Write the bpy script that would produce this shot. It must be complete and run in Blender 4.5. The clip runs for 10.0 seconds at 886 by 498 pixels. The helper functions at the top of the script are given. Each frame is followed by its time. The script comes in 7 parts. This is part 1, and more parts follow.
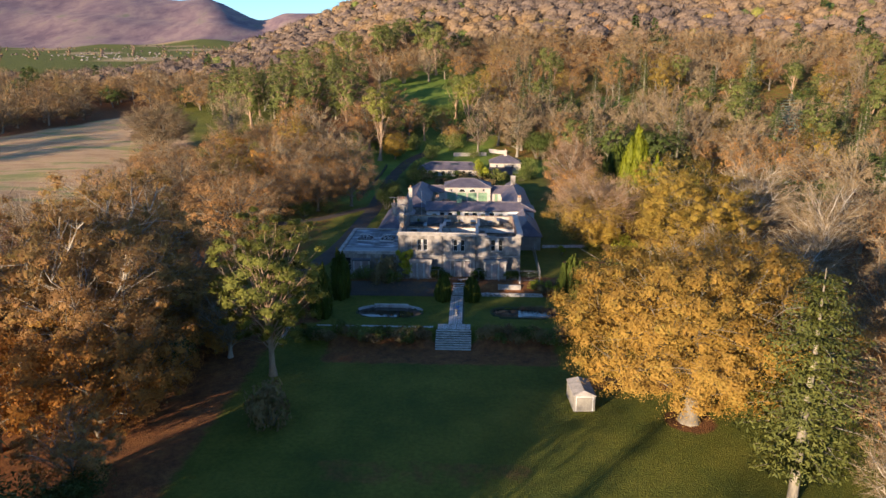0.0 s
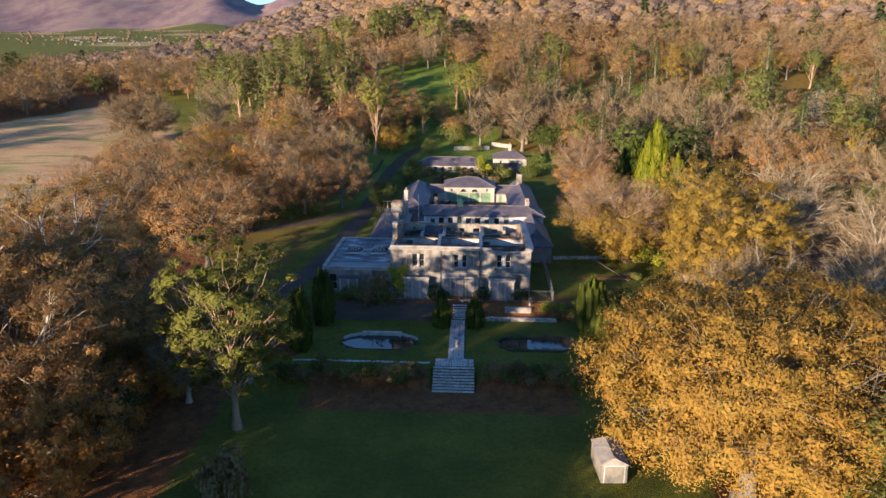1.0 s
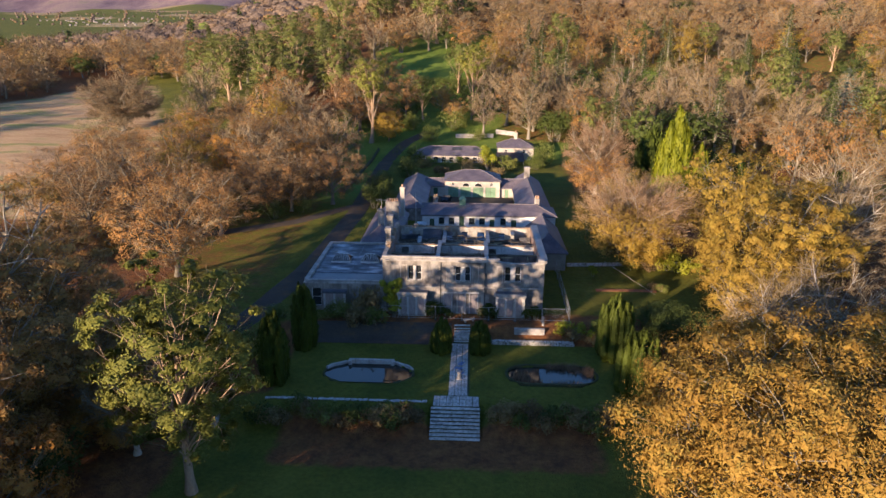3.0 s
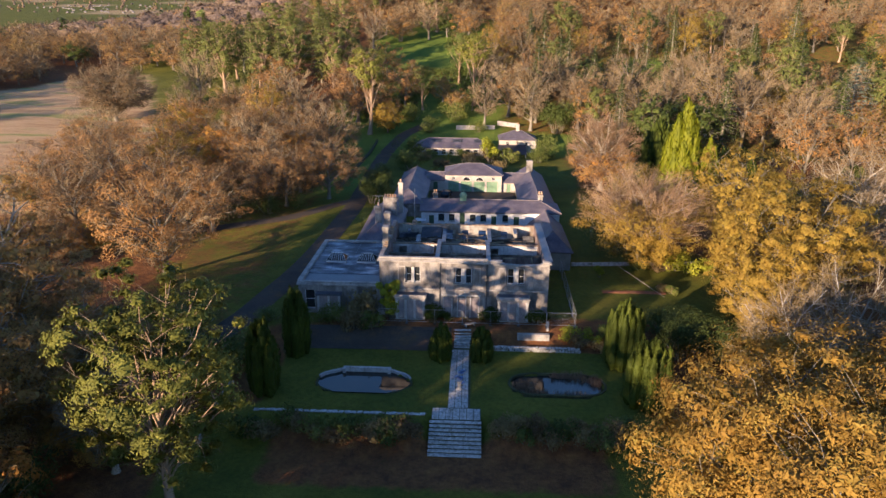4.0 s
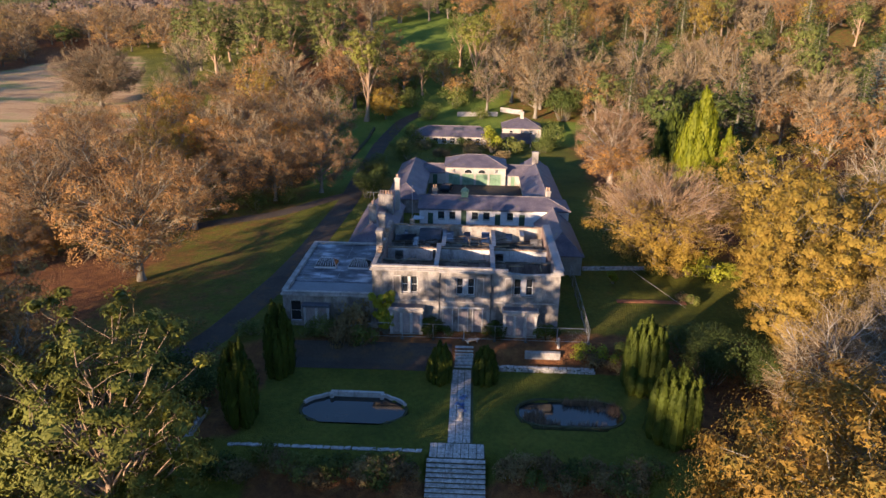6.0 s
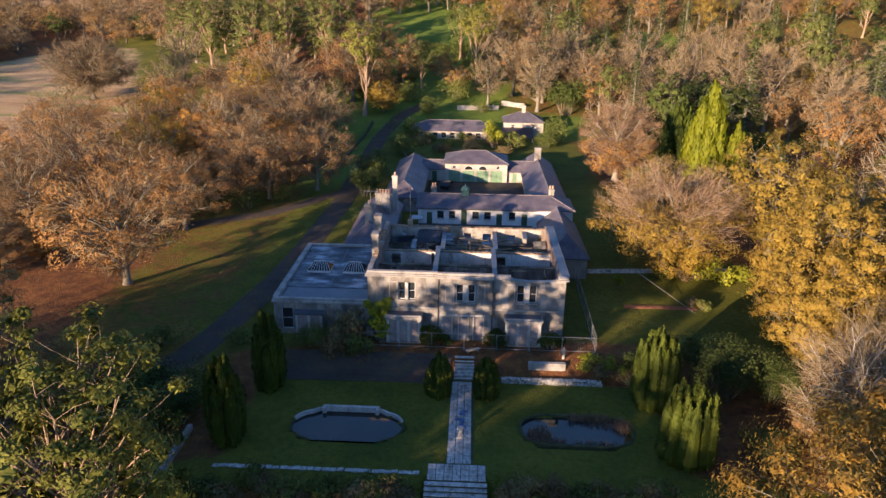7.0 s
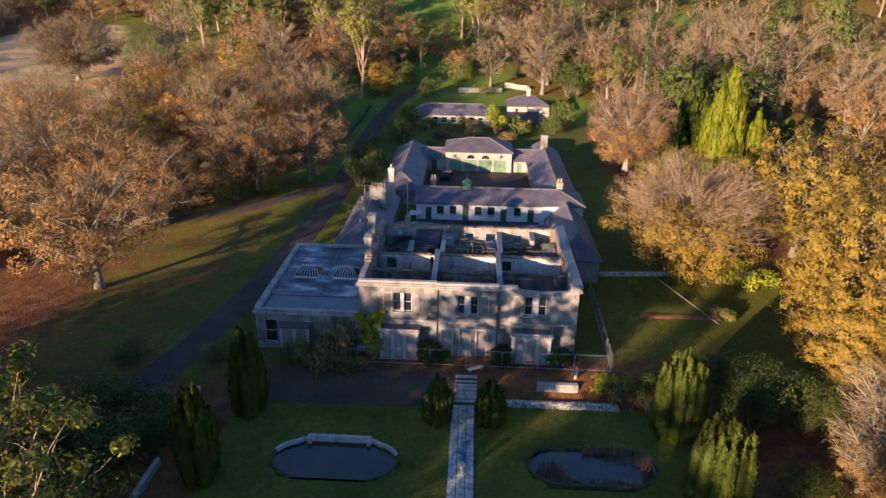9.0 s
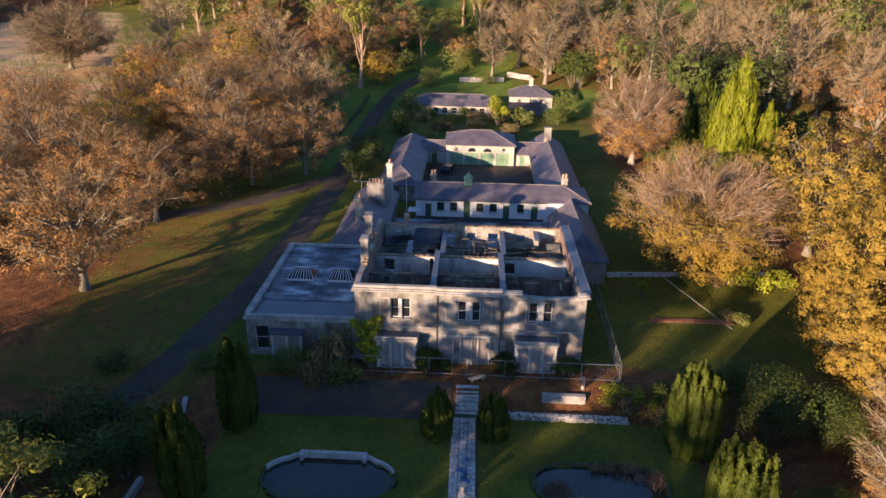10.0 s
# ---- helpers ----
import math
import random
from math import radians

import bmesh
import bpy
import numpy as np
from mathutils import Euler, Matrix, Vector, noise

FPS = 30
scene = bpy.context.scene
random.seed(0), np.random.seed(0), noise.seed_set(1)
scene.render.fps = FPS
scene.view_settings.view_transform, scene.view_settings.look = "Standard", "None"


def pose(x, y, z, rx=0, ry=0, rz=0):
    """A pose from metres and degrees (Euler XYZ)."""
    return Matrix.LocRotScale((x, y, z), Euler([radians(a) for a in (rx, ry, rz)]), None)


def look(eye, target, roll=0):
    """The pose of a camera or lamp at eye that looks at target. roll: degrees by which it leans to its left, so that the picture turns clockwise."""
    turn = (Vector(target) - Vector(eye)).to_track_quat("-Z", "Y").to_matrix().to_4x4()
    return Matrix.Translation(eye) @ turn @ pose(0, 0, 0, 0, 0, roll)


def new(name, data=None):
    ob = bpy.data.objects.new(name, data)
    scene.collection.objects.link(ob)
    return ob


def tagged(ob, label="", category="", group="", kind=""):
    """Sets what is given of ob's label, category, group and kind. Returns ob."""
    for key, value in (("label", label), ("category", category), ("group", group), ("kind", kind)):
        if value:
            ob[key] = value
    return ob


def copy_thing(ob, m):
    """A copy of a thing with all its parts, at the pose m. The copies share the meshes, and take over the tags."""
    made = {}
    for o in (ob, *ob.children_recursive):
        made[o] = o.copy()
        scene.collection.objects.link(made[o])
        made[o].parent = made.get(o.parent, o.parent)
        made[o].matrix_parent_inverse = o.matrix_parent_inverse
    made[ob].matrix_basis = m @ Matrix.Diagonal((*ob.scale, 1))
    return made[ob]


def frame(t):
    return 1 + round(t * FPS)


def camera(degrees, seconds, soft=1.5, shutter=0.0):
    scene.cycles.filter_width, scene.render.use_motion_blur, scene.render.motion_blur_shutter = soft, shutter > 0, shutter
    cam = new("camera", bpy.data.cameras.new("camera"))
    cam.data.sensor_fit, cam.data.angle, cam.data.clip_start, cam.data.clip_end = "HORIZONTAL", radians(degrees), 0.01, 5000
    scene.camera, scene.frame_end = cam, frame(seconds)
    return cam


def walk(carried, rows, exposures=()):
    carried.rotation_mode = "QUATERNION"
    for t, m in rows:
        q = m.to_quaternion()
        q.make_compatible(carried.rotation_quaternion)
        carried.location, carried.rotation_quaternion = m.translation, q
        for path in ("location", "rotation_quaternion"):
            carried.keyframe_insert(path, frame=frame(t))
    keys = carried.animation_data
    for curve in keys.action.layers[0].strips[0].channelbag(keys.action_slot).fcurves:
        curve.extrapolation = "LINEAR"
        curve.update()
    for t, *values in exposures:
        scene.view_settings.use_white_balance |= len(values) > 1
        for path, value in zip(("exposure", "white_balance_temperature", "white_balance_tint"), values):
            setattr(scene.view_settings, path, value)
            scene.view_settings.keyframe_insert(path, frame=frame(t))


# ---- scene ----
cam = camera(65.5, 10.0)
PATH = [
    (0, (3.421, -0.315, 35.976), (3.345, 1.618, 35.468), 0.2),
    (0.5, (3.173, 7.657, 36.148), (3.097, 9.589, 35.637), 0.4),
    (1, (2.923, 15.223, 36.428), (2.848, 17.146, 35.883), 0.4),
    (1.5, (2.766, 21.053, 36.546), (2.689, 22.966, 35.97), 0.4),
    (2, (2.74, 24.542, 36.376), (2.662, 26.454, 35.796), 0.4),
    (2.5, (2.633, 27.009, 36.253), (2.555, 28.92, 35.67), 0.4),
    (4, (2.331, 33.926, 36.228), (2.254, 35.826, 35.606), 0.6),
    (4.5, (2.234, 36.178, 36.245), (2.158, 38.074, 35.611), 0.7),
    (5, (2.155, 38.415, 36.281), (2.079, 40.306, 35.635), 0.7),
    (5.5, (2.036, 40.608, 36.282), (1.961, 42.495, 35.624), 0.8),
    (7, (1.916, 46.904, 36.258), (1.84, 48.779, 35.566), 0.8),
    (7.5, (1.843, 48.929, 36.273), (1.767, 50.799, 35.569), 0.8),
    (8, (1.763, 50.875, 36.276), (1.687, 52.74, 35.557), 0.9),
    (8.5, (1.689, 52.823, 36.281), (1.614, 54.682, 35.547), 1.0),
    (9, (1.606, 54.723, 36.272), (1.531, 56.576, 35.522), 1.0),
    (9.5, (1.556, 56.59, 36.251), (1.48, 58.436, 35.486), 1.0),
    (10, (1.491, 58.446, 36.252), (1.415, 60.285, 35.47), 1.0),
]
walk(cam, [(t, look(eye, target, roll)) for t, eye, target, roll in PATH], [(0, 1.58, 6650, 14), (3, 1.64, 6750, 19), (7, 1.66, 6950, 21), (10, 1.64, 7050, 22)])

# ---- light ----
SUN_AZ, SUN_EL = 219.0, 9.5
world = bpy.data.worlds.new("sky")
scene.world = world
world.use_nodes = True
wt = world.node_tree
sky = wt.nodes.new("ShaderNodeTexSky")
sky.sky_type = "NISHITA"
sky.sun_disc = False
sky.sun_elevation, sky.sun_rotation = radians(SUN_EL), radians(SUN_AZ)
sky.air_density, sky.dust_density, sky.ozone_density = 1.0, 0.2, 5.0
wt.links.new(sky.outputs["Color"], wt.nodes["Background"].inputs["Color"])
wt.nodes["Background"].inputs["Strength"].default_value = 0.122
lamp = bpy.data.lights.new("sun", "SUN")
lamp.energy, lamp.angle, lamp.color = 5.0, radians(0.6), (1.0, 0.79, 0.55)
sun = new("sun", lamp)
sx, sy = math.sin(radians(SUN_AZ)), math.cos(radians(SUN_AZ))
sun.matrix_world = look((sx * 100, sy * 100, 100 * math.tan(radians(SUN_EL))), (0, 0, 0))


# ---- materials ----
def material(name, rough=0.8, metal=0.0, spec=0.3):
    m = bpy.data.materials.new(name)
    m.use_nodes = True
    b = m.node_tree.nodes["Principled BSDF"]
    b.inputs["Roughness"].default_value = rough
    b.inputs["Metallic"].default_value = metal
    b.inputs["Specular IOR Level"].default_value = spec
    return m, m.node_tree, b


def node(nt, kind, **values):
    n = nt.nodes.new(kind)
    for key, v in values.items():
        if key in n.inputs:
            n.inputs[key].default_value = v
    return n


def ramp(nt, source, stops):
    r = nt.nodes.new("ShaderNodeValToRGB")
    e = r.color_ramp.elements
    while len(e) < len(stops):
        e.new(0.5)
    for el, (p, c) in zip(e, stops):
        el.position, el.color = p, (*c, 1)
    nt.links.new(source, r.inputs[0])
    return r.outputs["Color"]


def mix(nt, fac, a, b, blend="MIX"):
    n = nt.nodes.new("ShaderNodeMix")
    n.data_type, n.blend_type = "RGBA", blend
    for slot, v in ((0, fac), (6, a), (7, b)):
        if hasattr(v, "is_linked"):
            nt.links.new(v, n.inputs[slot])
        else:
            n.inputs[slot].default_value = v if slot == 0 else (*v, 1)
    return n.outputs[2]


def world_noise(nt, scale, detail=4.0, stretch=(1, 1, 1), rough=0.55):
    g = nt.nodes.new("ShaderNodeNewGeometry")
    mp = nt.nodes.new("ShaderNodeMapping")
    mp.inputs["Scale"].default_value = stretch
    nt.links.new(g.outputs["Position"], mp.inputs["Vector"])
    n = node(nt, "ShaderNodeTexNoise", Scale=scale, Detail=detail, Roughness=rough)
    nt.links.new(mp.outputs[0], n.inputs["Vector"])
    return n.outputs["Fac"]


def bumped(nt, b, source, strength, distance):
    n = node(nt, "ShaderNodeBump", Strength=strength, Distance=distance)
    nt.links.new(source, n.inputs["Height"])
    nt.links.new(n.outputs[0], b.inputs["Normal"])


def mottled(name, stops, scale, fine, rough=0.85, bump=0.3, depth=0.03, stretch=(1, 1, 1), spec=0.25, metal=0.0, second=None):
    """A surface whose colour wanders at two scales, with a fine relief."""
    m, nt, b = material(name, rough, metal, spec)
    big = ramp(nt, world_noise(nt, scale, 5, stretch), stops)
    small = world_noise(nt, fine, 3, stretch)
    grain = ramp(nt, small, [(0.3, (0.72, 0.72, 0.72)), (0.7, (1.12, 1.12, 1.12))])
    c = mix(nt, 0.8, big, grain, "MULTIPLY")
    if second:
        s_scale, s_stretch, s_colour, lo, hi = second
        f = ramp(nt, world_noise(nt, s_scale, 6, s_stretch, 0.65), [(lo, (0, 0, 0)), (hi, (1, 1, 1))])
        c = mix(nt, f, c, s_colour)
    nt.links.new(c, b.inputs["Base Color"])
    bumped(nt, b, small, bump, depth)
    return m


def foliage(name, stops, through_light=0.42, rough=0.65, vary=0.25):
    """Leaves: every leaf and every plant takes its own tone."""
    m, nt, b = material(name, rough, 0, 0.12)
    g = nt.nodes.new("ShaderNodeNewGeometry")
    o = nt.nodes.new("ShaderNodeObjectInfo")
    add = nt.nodes.new("ShaderNodeMath")
    add.operation = "MULTIPLY_ADD"
    nt.links.new(o.outputs["Random"], add.inputs[0])
    add.inputs[1].default_value = vary
    sub = nt.nodes.new("ShaderNodeMath")
    sub.operation = "MULTIPLY_ADD"
    nt.links.new(g.outputs["Random Per Island"], sub.inputs[0])
    sub.inputs[1].default_value = 0.34
    patch = nt.nodes.new("ShaderNodeMath")
    patch.operation = "MULTIPLY_ADD"
    nt.links.new(world_noise(nt, 0.45, 2), patch.inputs[0])
    patch.inputs[1].default_value, patch.inputs[2].default_value = 1.1, -0.30 - vary * 0.4
    nt.links.new(patch.outputs[0], sub.inputs[2])
    nt.links.new(sub.outputs[0], add.inputs[2])
    c = ramp(nt, add.outputs[0], stops)
    nt.links.new(c, b.inputs["Base Color"])
    if through_light:
        t = nt.nodes.new("ShaderNodeBsdfTranslucent")
        nt.links.new(c, t.inputs["Color"])
        s = nt.nodes.new("ShaderNodeMixShader")
        s.inputs[0].default_value = through_light
        nt.links.new(b.outputs[0], s.inputs[1])
        nt.links.new(t.outputs[0], s.inputs[2])
        nt.links.new(s.outputs[0], nt.nodes["Material Output"].inputs["Surface"])
    return m


LEAF_GOLD = foliage("gold leaves", [(0.0, (0.179, 0.112, 0.0269)), (0.3, (0.287, 0.184, 0.0376)), (0.6, (0.349, 0.242, 0.0466)), (1.0, (0.215, 0.197, 0.0403))], vary=0.15)
LEAF_AMBER = foliage("amber leaves", [(0.0, (0.174, 0.103, 0.0276)), (0.3, (0.276, 0.159, 0.0359)), (0.6, (0.334, 0.205, 0.0441)), (1.0, (0.22, 0.19, 0.043))], 0.35)
LEAF_RUSSET = foliage("russet leaves", [(0.0, (0.172, 0.0958, 0.0506)), (0.4, (0.313, 0.166, 0.0657)), (0.7, (0.425, 0.222, 0.0708)), (1.0, (0.304, 0.212, 0.0808))], vary=0.3)
LEAF_COPPER = foliage("copper leaves", [(0.0, (0.235, 0.109, 0.0362)), (0.3, (0.416, 0.189, 0.0452)), (0.6, (0.506, 0.262, 0.0633)), (0.85, (0.38, 0.271, 0.0724)), (1.0, (0.235, 0.235, 0.0542))], 0.45, vary=0.3)
LEAF_TAWNY = foliage("tawny leaves", [(0.0, (0.2, 0.115, 0.05)), (0.35, (0.34, 0.185, 0.07)), (0.65, (0.37, 0.235, 0.08)), (1.0, (0.23, 0.21, 0.06))], 0.45, vary=0.4)
LEAF_OLIVE = foliage("turning oak leaves", [(0.0, (0.117, 0.0871, 0.0194)), (0.4, (0.29, 0.194, 0.0387)), (0.75, (0.349, 0.242, 0.0484)), (1.0, (0.174, 0.174, 0.0387))])
LEAF_GREEN = foliage("evergreen leaves", [(0.0, (0.022, 0.034, 0.010)), (0.5, (0.06, 0.082, 0.020)), (1.0, (0.12, 0.135, 0.032))], 0.15)
LEAF_PINE = foliage("pine needles", [(0.0, (0.055, 0.062, 0.012)), (0.5, (0.145, 0.148, 0.03)), (1.0, (0.26, 0.25, 0.052))], 0.25)
LEAF_FIR = foliage("fir needles", [(0.0, (0.03, 0.037, 0.010)), (0.5, (0.08, 0.087, 0.020)), (1.0, (0.16, 0.155, 0.038))], 0.1)
LEAF_YEW = foliage("yew needles", [(0.0, (0.016, 0.026, 0.004)), (0.5, (0.046, 0.062, 0.008)), (1.0, (0.085, 0.10, 0.013))], 0.05)
LEAF_LIME = foliage("lime green scales", [(0.0, (0.045, 0.06, 0.004)), (0.5, (0.105, 0.118, 0.006)), (1.0, (0.165, 0.165, 0.012))], 0.1)
LEAF_BLUE = foliage("blue green needles", [(0.0, (0.07, 0.09, 0.06)), (0.5, (0.15, 0.18, 0.12)), (1.0, (0.23, 0.25, 0.17))], 0.1)
LEAF_SHRUB = foliage("shrub leaves", [(0.0, (0.03, 0.046, 0.012)), (0.5, (0.095, 0.12, 0.028)), (1.0, (0.22, 0.21, 0.055))], 0.2, vary=0.5)
LEAF_IVY = foliage("yellowing climber leaves", [(0.0, (0.09, 0.12, 0.012)), (0.5, (0.26, 0.28, 0.03)), (1.0, (0.42, 0.36, 0.05))], 0.3)
LEAF_DRY = foliage("dry bracken", [(0.0, (0.07, 0.05, 0.03)), (0.5, (0.16, 0.11, 0.05)), (1.0, (0.22, 0.18, 0.08))], 0.2, vary=0.5)
LEAF_BELT = foliage("belt needles", [(0.0, (0.04, 0.053, 0.016)), (0.5, (0.115, 0.13, 0.034)), (1.0, (0.21, 0.21, 0.058))], 0.15)
TWIG = foliage("bare twigs", [(0.0, (0.1, 0.072, 0.043)), (0.5, (0.175, 0.127, 0.073)), (1.0, (0.26, 0.198, 0.118))], 0.0, 0.9, vary=0.4)
TWIG_RED = foliage("reddish twigs", [(0.0, (0.12, 0.073, 0.045)), (0.5, (0.2, 0.128, 0.076)), (1.0, (0.27, 0.185, 0.112))], 0.0, 0.9, vary=0.3)
BARK = mottled("grey bark", [(0.3, (0.10, 0.085, 0.065)), (0.7, (0.26, 0.23, 0.18))], 0.8, 6, 0.95, 0.6, 0.05, (1, 1, 0.3))
BARK_PALE = mottled("pale bark", [(0.3, (0.20, 0.175, 0.14)), (0.7, (0.40, 0.36, 0.30))], 0.8, 6, 0.9, 0.5, 0.04, (1, 1, 0.3))
BARK_PINE = mottled("tawny pine bark", [(0.3, (0.20, 0.13, 0.085)), (0.7, (0.38, 0.27, 0.18))], 0.8, 6, 0.95, 0.6, 0.05, (1, 1, 0.3))

STONE = mottled("weathered pale render", [(0.34, (0.105, 0.094, 0.086)), (0.48, (0.2, 0.182, 0.166)), (0.66, (0.325, 0.298, 0.27))], 0.9, 6, 0.9, 0.3, 0.02,
                (1, 1, 0.7), second=(1.1, (1.6, 1.6, 0.2), (0.12, 0.108, 0.092), 0.53, 0.70))
TRIM = mottled("weathered cut stone", [(0.3, (0.20, 0.185, 0.17)), (0.7, (0.38, 0.352, 0.325))], 0.9, 7, 0.9, 0.3, 0.02, second=(1.5, (1, 1, 0.3), (0.15, 0.14, 0.11), 0.56, 0.75))
PLASTER = mottled("scorched plaster", [(0.3, (0.123, 0.107, 0.0902)), (0.5, (0.271, 0.254, 0.226)), (0.7, (0.426, 0.41, 0.373))], 0.6, 4, 0.95, 0.4, 0.03,
                  second=(0.6, (1, 1, 0.6), (0.13, 0.095, 0.07), 0.48, 0.68))
SCORCH = mottled("scorched red-brown brick", [(0.3, (0.09, 0.058, 0.05)), (0.5, (0.19, 0.13, 0.11)), (0.7, (0.32, 0.25, 0.22))], 0.8, 5, 0.95, 0.5, 0.04, (1, 1, 0.5),
                 second=(0.9, (1.2, 1.2, 0.3), (0.045, 0.035, 0.03), 0.54, 0.7))
WHITEWASH = mottled("sooty whitewashed plaster", [(0.3, (0.265, 0.257, 0.25)), (0.5, (0.437, 0.429, 0.421)), (0.7, (0.546, 0.538, 0.53))], 0.6, 5, 0.95, 0.3, 0.02, (1, 1, 0.6),
                    second=(1.0, (1.3, 1.3, 0.25), (0.08, 0.065, 0.055), 0.55, 0.72))
BRICKY = mottled("broken brick", [(0.3, (0.11, 0.075, 0.055)), (0.6, (0.27, 0.19, 0.13)), (0.8, (0.38, 0.31, 0.24))], 2.0, 7, 0.95, 0.6, 0.04)
RIDGE = mottled("dark ridge tiles", [(0.3, (0.10, 0.085, 0.09)), (0.7, (0.22, 0.19, 0.185))], 1.5, 8, 0.8, 0.3, 0.02)
PALE = mottled("pale painted stone", [(0.3, (0.299, 0.286, 0.273)), (0.7, (0.458, 0.44, 0.418))], 1.2, 7, 0.85, 0.2, 0.015, second=(1.5, (1, 1, 0.25), (0.16, 0.15, 0.13), 0.58, 0.75))
RUBBLE = mottled("charred rubble", [(0.3, (0.045, 0.038, 0.032)), (0.55, (0.13, 0.10, 0.075)), (0.75, (0.26, 0.21, 0.16))], 0.9, 5, 0.95, 0.8, 0.12)
CHAR = mottled("charred timber", [(0.3, (0.03, 0.026, 0.022)), (0.7, (0.11, 0.085, 0.06))], 1.5, 9, 0.9, 0.4, 0.02)
TIMBER = mottled("split lath", [(0.3, (0.22, 0.15, 0.08)), (0.7, (0.42, 0.31, 0.18))], 1.5, 9, 0.85, 0.4, 0.02)
BOARD = mottled("weathered plywood", [(0.3, (0.20, 0.165, 0.16)), (0.7, (0.33, 0.28, 0.27))], 0.8, 6, 0.85, 0.15, 0.01, (1, 1, 0.4))
WHITE = mottled("white painted wall", [(0.3, (0.441, 0.441, 0.441)), (0.7, (0.603, 0.603, 0.599))], 0.8, 6, 0.8, 0.15, 0.01)
GREEN = mottled("green painted timber", [(0.3, (0.10, 0.185, 0.115)), (0.7, (0.19, 0.29, 0.19))], 1.2, 8, 0.6, 0.2, 0.01)
DARKDOOR = mottled("dark green paint", [(0.3, (0.03, 0.06, 0.035)), (0.7, (0.05, 0.10, 0.055))], 1.2, 8, 0.6, 0.2, 0.01)
FELT = mottled("stained flat roof", [(0.40, (0.025, 0.028, 0.038)), (0.48, (0.06, 0.066, 0.084)), (0.56, (0.14, 0.15, 0.175)), (0.66, (0.38, 0.39, 0.415))], 0.55, 3, 0.55, 0.2, 0.03, (0.6, 1.3, 1), spec=0.4,
               second=(0.5, (1, 1, 1), (0.08, 0.08, 0.06), 0.58, 0.70))
LEAD = mottled("smooth wet lead", [(0.3, (0.045, 0.052, 0.068)), (0.7, (0.09, 0.102, 0.125))], 0.5, 3, 0.4, 0.05, 0.01, spec=0.5)
GRAVEL = mottled("dark drive", [(0.3, (0.045, 0.036, 0.029)), (0.6, (0.068, 0.053, 0.041)), (0.8, (0.105, 0.07, 0.04))], 0.3, 4, 0.95, 0.4, 0.04,
                 second=(0.5, (1, 1, 1), (0.10, 0.06, 0.03), 0.54, 0.68))
FLAG = mottled("worn flagstone", [(0.35, (0.26, 0.25, 0.235)), (0.65, (0.52, 0.50, 0.47))], 2.6, 9, 0.85, 0.3, 0.02, second=(1.6, (1, 1, 1), (0.08, 0.085, 0.05), 0.56, 0.72))
DARK_OLIVE = mottled("dark olive moss, soil and stone", [(0.3, (0.035, 0.04, 0.02)), (0.7, (0.08, 0.085, 0.04))], 1.2, 7, 0.95, 0.4, 0.02)
METAL = mottled("galvanised steel", [(0.3, (0.26, 0.265, 0.27)), (0.7, (0.38, 0.385, 0.39))], 2, 9, 0.5, 0.1, 0.005, metal=0.6)
IRON = mottled("dull dark metal", [(0.3, (0.06, 0.06, 0.06)), (0.7, (0.12, 0.12, 0.12))], 2, 9, 0.5, 0.1, 0.005, metal=0.5)
POT = mottled("clay pot", [(0.3, (0.30, 0.18, 0.11)), (0.7, (0.46, 0.30, 0.20))], 2, 9, 0.85, 0.2, 0.01)
BLUE = mottled("blue plastic", [(0.3, (0.12, 0.22, 0.42)), (0.7, (0.22, 0.36, 0.60))], 2, 9, 0.4, 0.1, 0.01)
HUTBOARD = mottled("weathered pale boards", [(0.3, (0.16, 0.148, 0.125)), (0.7, (0.26, 0.242, 0.21))], 0.8, 6, 0.8, 0.2, 0.01)
CREAM = mottled("cream painted boards", [(0.3, (0.30, 0.265, 0.23)), (0.7, (0.43, 0.385, 0.335))], 0.8, 6, 0.7, 0.2, 0.01)
REED = foliage("dry reeds", [(0.0, (0.10, 0.07, 0.05)), (0.5, (0.22, 0.15, 0.10)), (1.0, (0.32, 0.24, 0.16))], 0.2)
CARPAINT = mottled("black car paint", [(0.3, (0.010, 0.010, 0.012)), (0.7, (0.016, 0.016, 0.018))], 2, 9, 0.25, 0.0, 0.001, spec=0.6)


def slate_material():
    m, nt, b = material("purple grey slate", 0.55, 0, 0.4)
    c = ramp(nt, world_noise(nt, 0.5, 5), [(0.3, (0.056, 0.049, 0.066)), (0.55, (0.102, 0.087, 0.106)), (0.75, (0.165, 0.135, 0.14))])
    f = ramp(nt, world_noise(nt, 5.0, 3), [(0.3, (0.7, 0.7, 0.7)), (0.7, (1.2, 1.2, 1.2))])
    c = mix(nt, 0.9, c, f, "MULTIPLY")
    moss = ramp(nt, world_noise(nt, 0.8, 6), [(0.60, (0, 0, 0)), (0.74, (1, 1, 1))])
    c = mix(nt, moss, c, (0.13, 0.12, 0.06))
    nt.links.new(c, b.inputs["Base Color"])
    g = nt.nodes.new("ShaderNodeNewGeometry")
    mp = nt.nodes.new("ShaderNodeMapping")
    mp.inputs["Scale"].default_value = (0.001, 0.001, 1)
    nt.links.new(g.outputs["Position"], mp.inputs["Vector"])
    w = node(nt, "ShaderNodeTexWave", Scale=2.6, Distortion=0.6)
    w.bands_direction, w.wave_profile = "Z", "SAW"
    nt.links.new(mp.outputs[0], w.inputs["Vector"])
    bumped(nt, b, w.outputs["Fac"], 0.5, 0.03)
    return m


SLATE = slate_material()


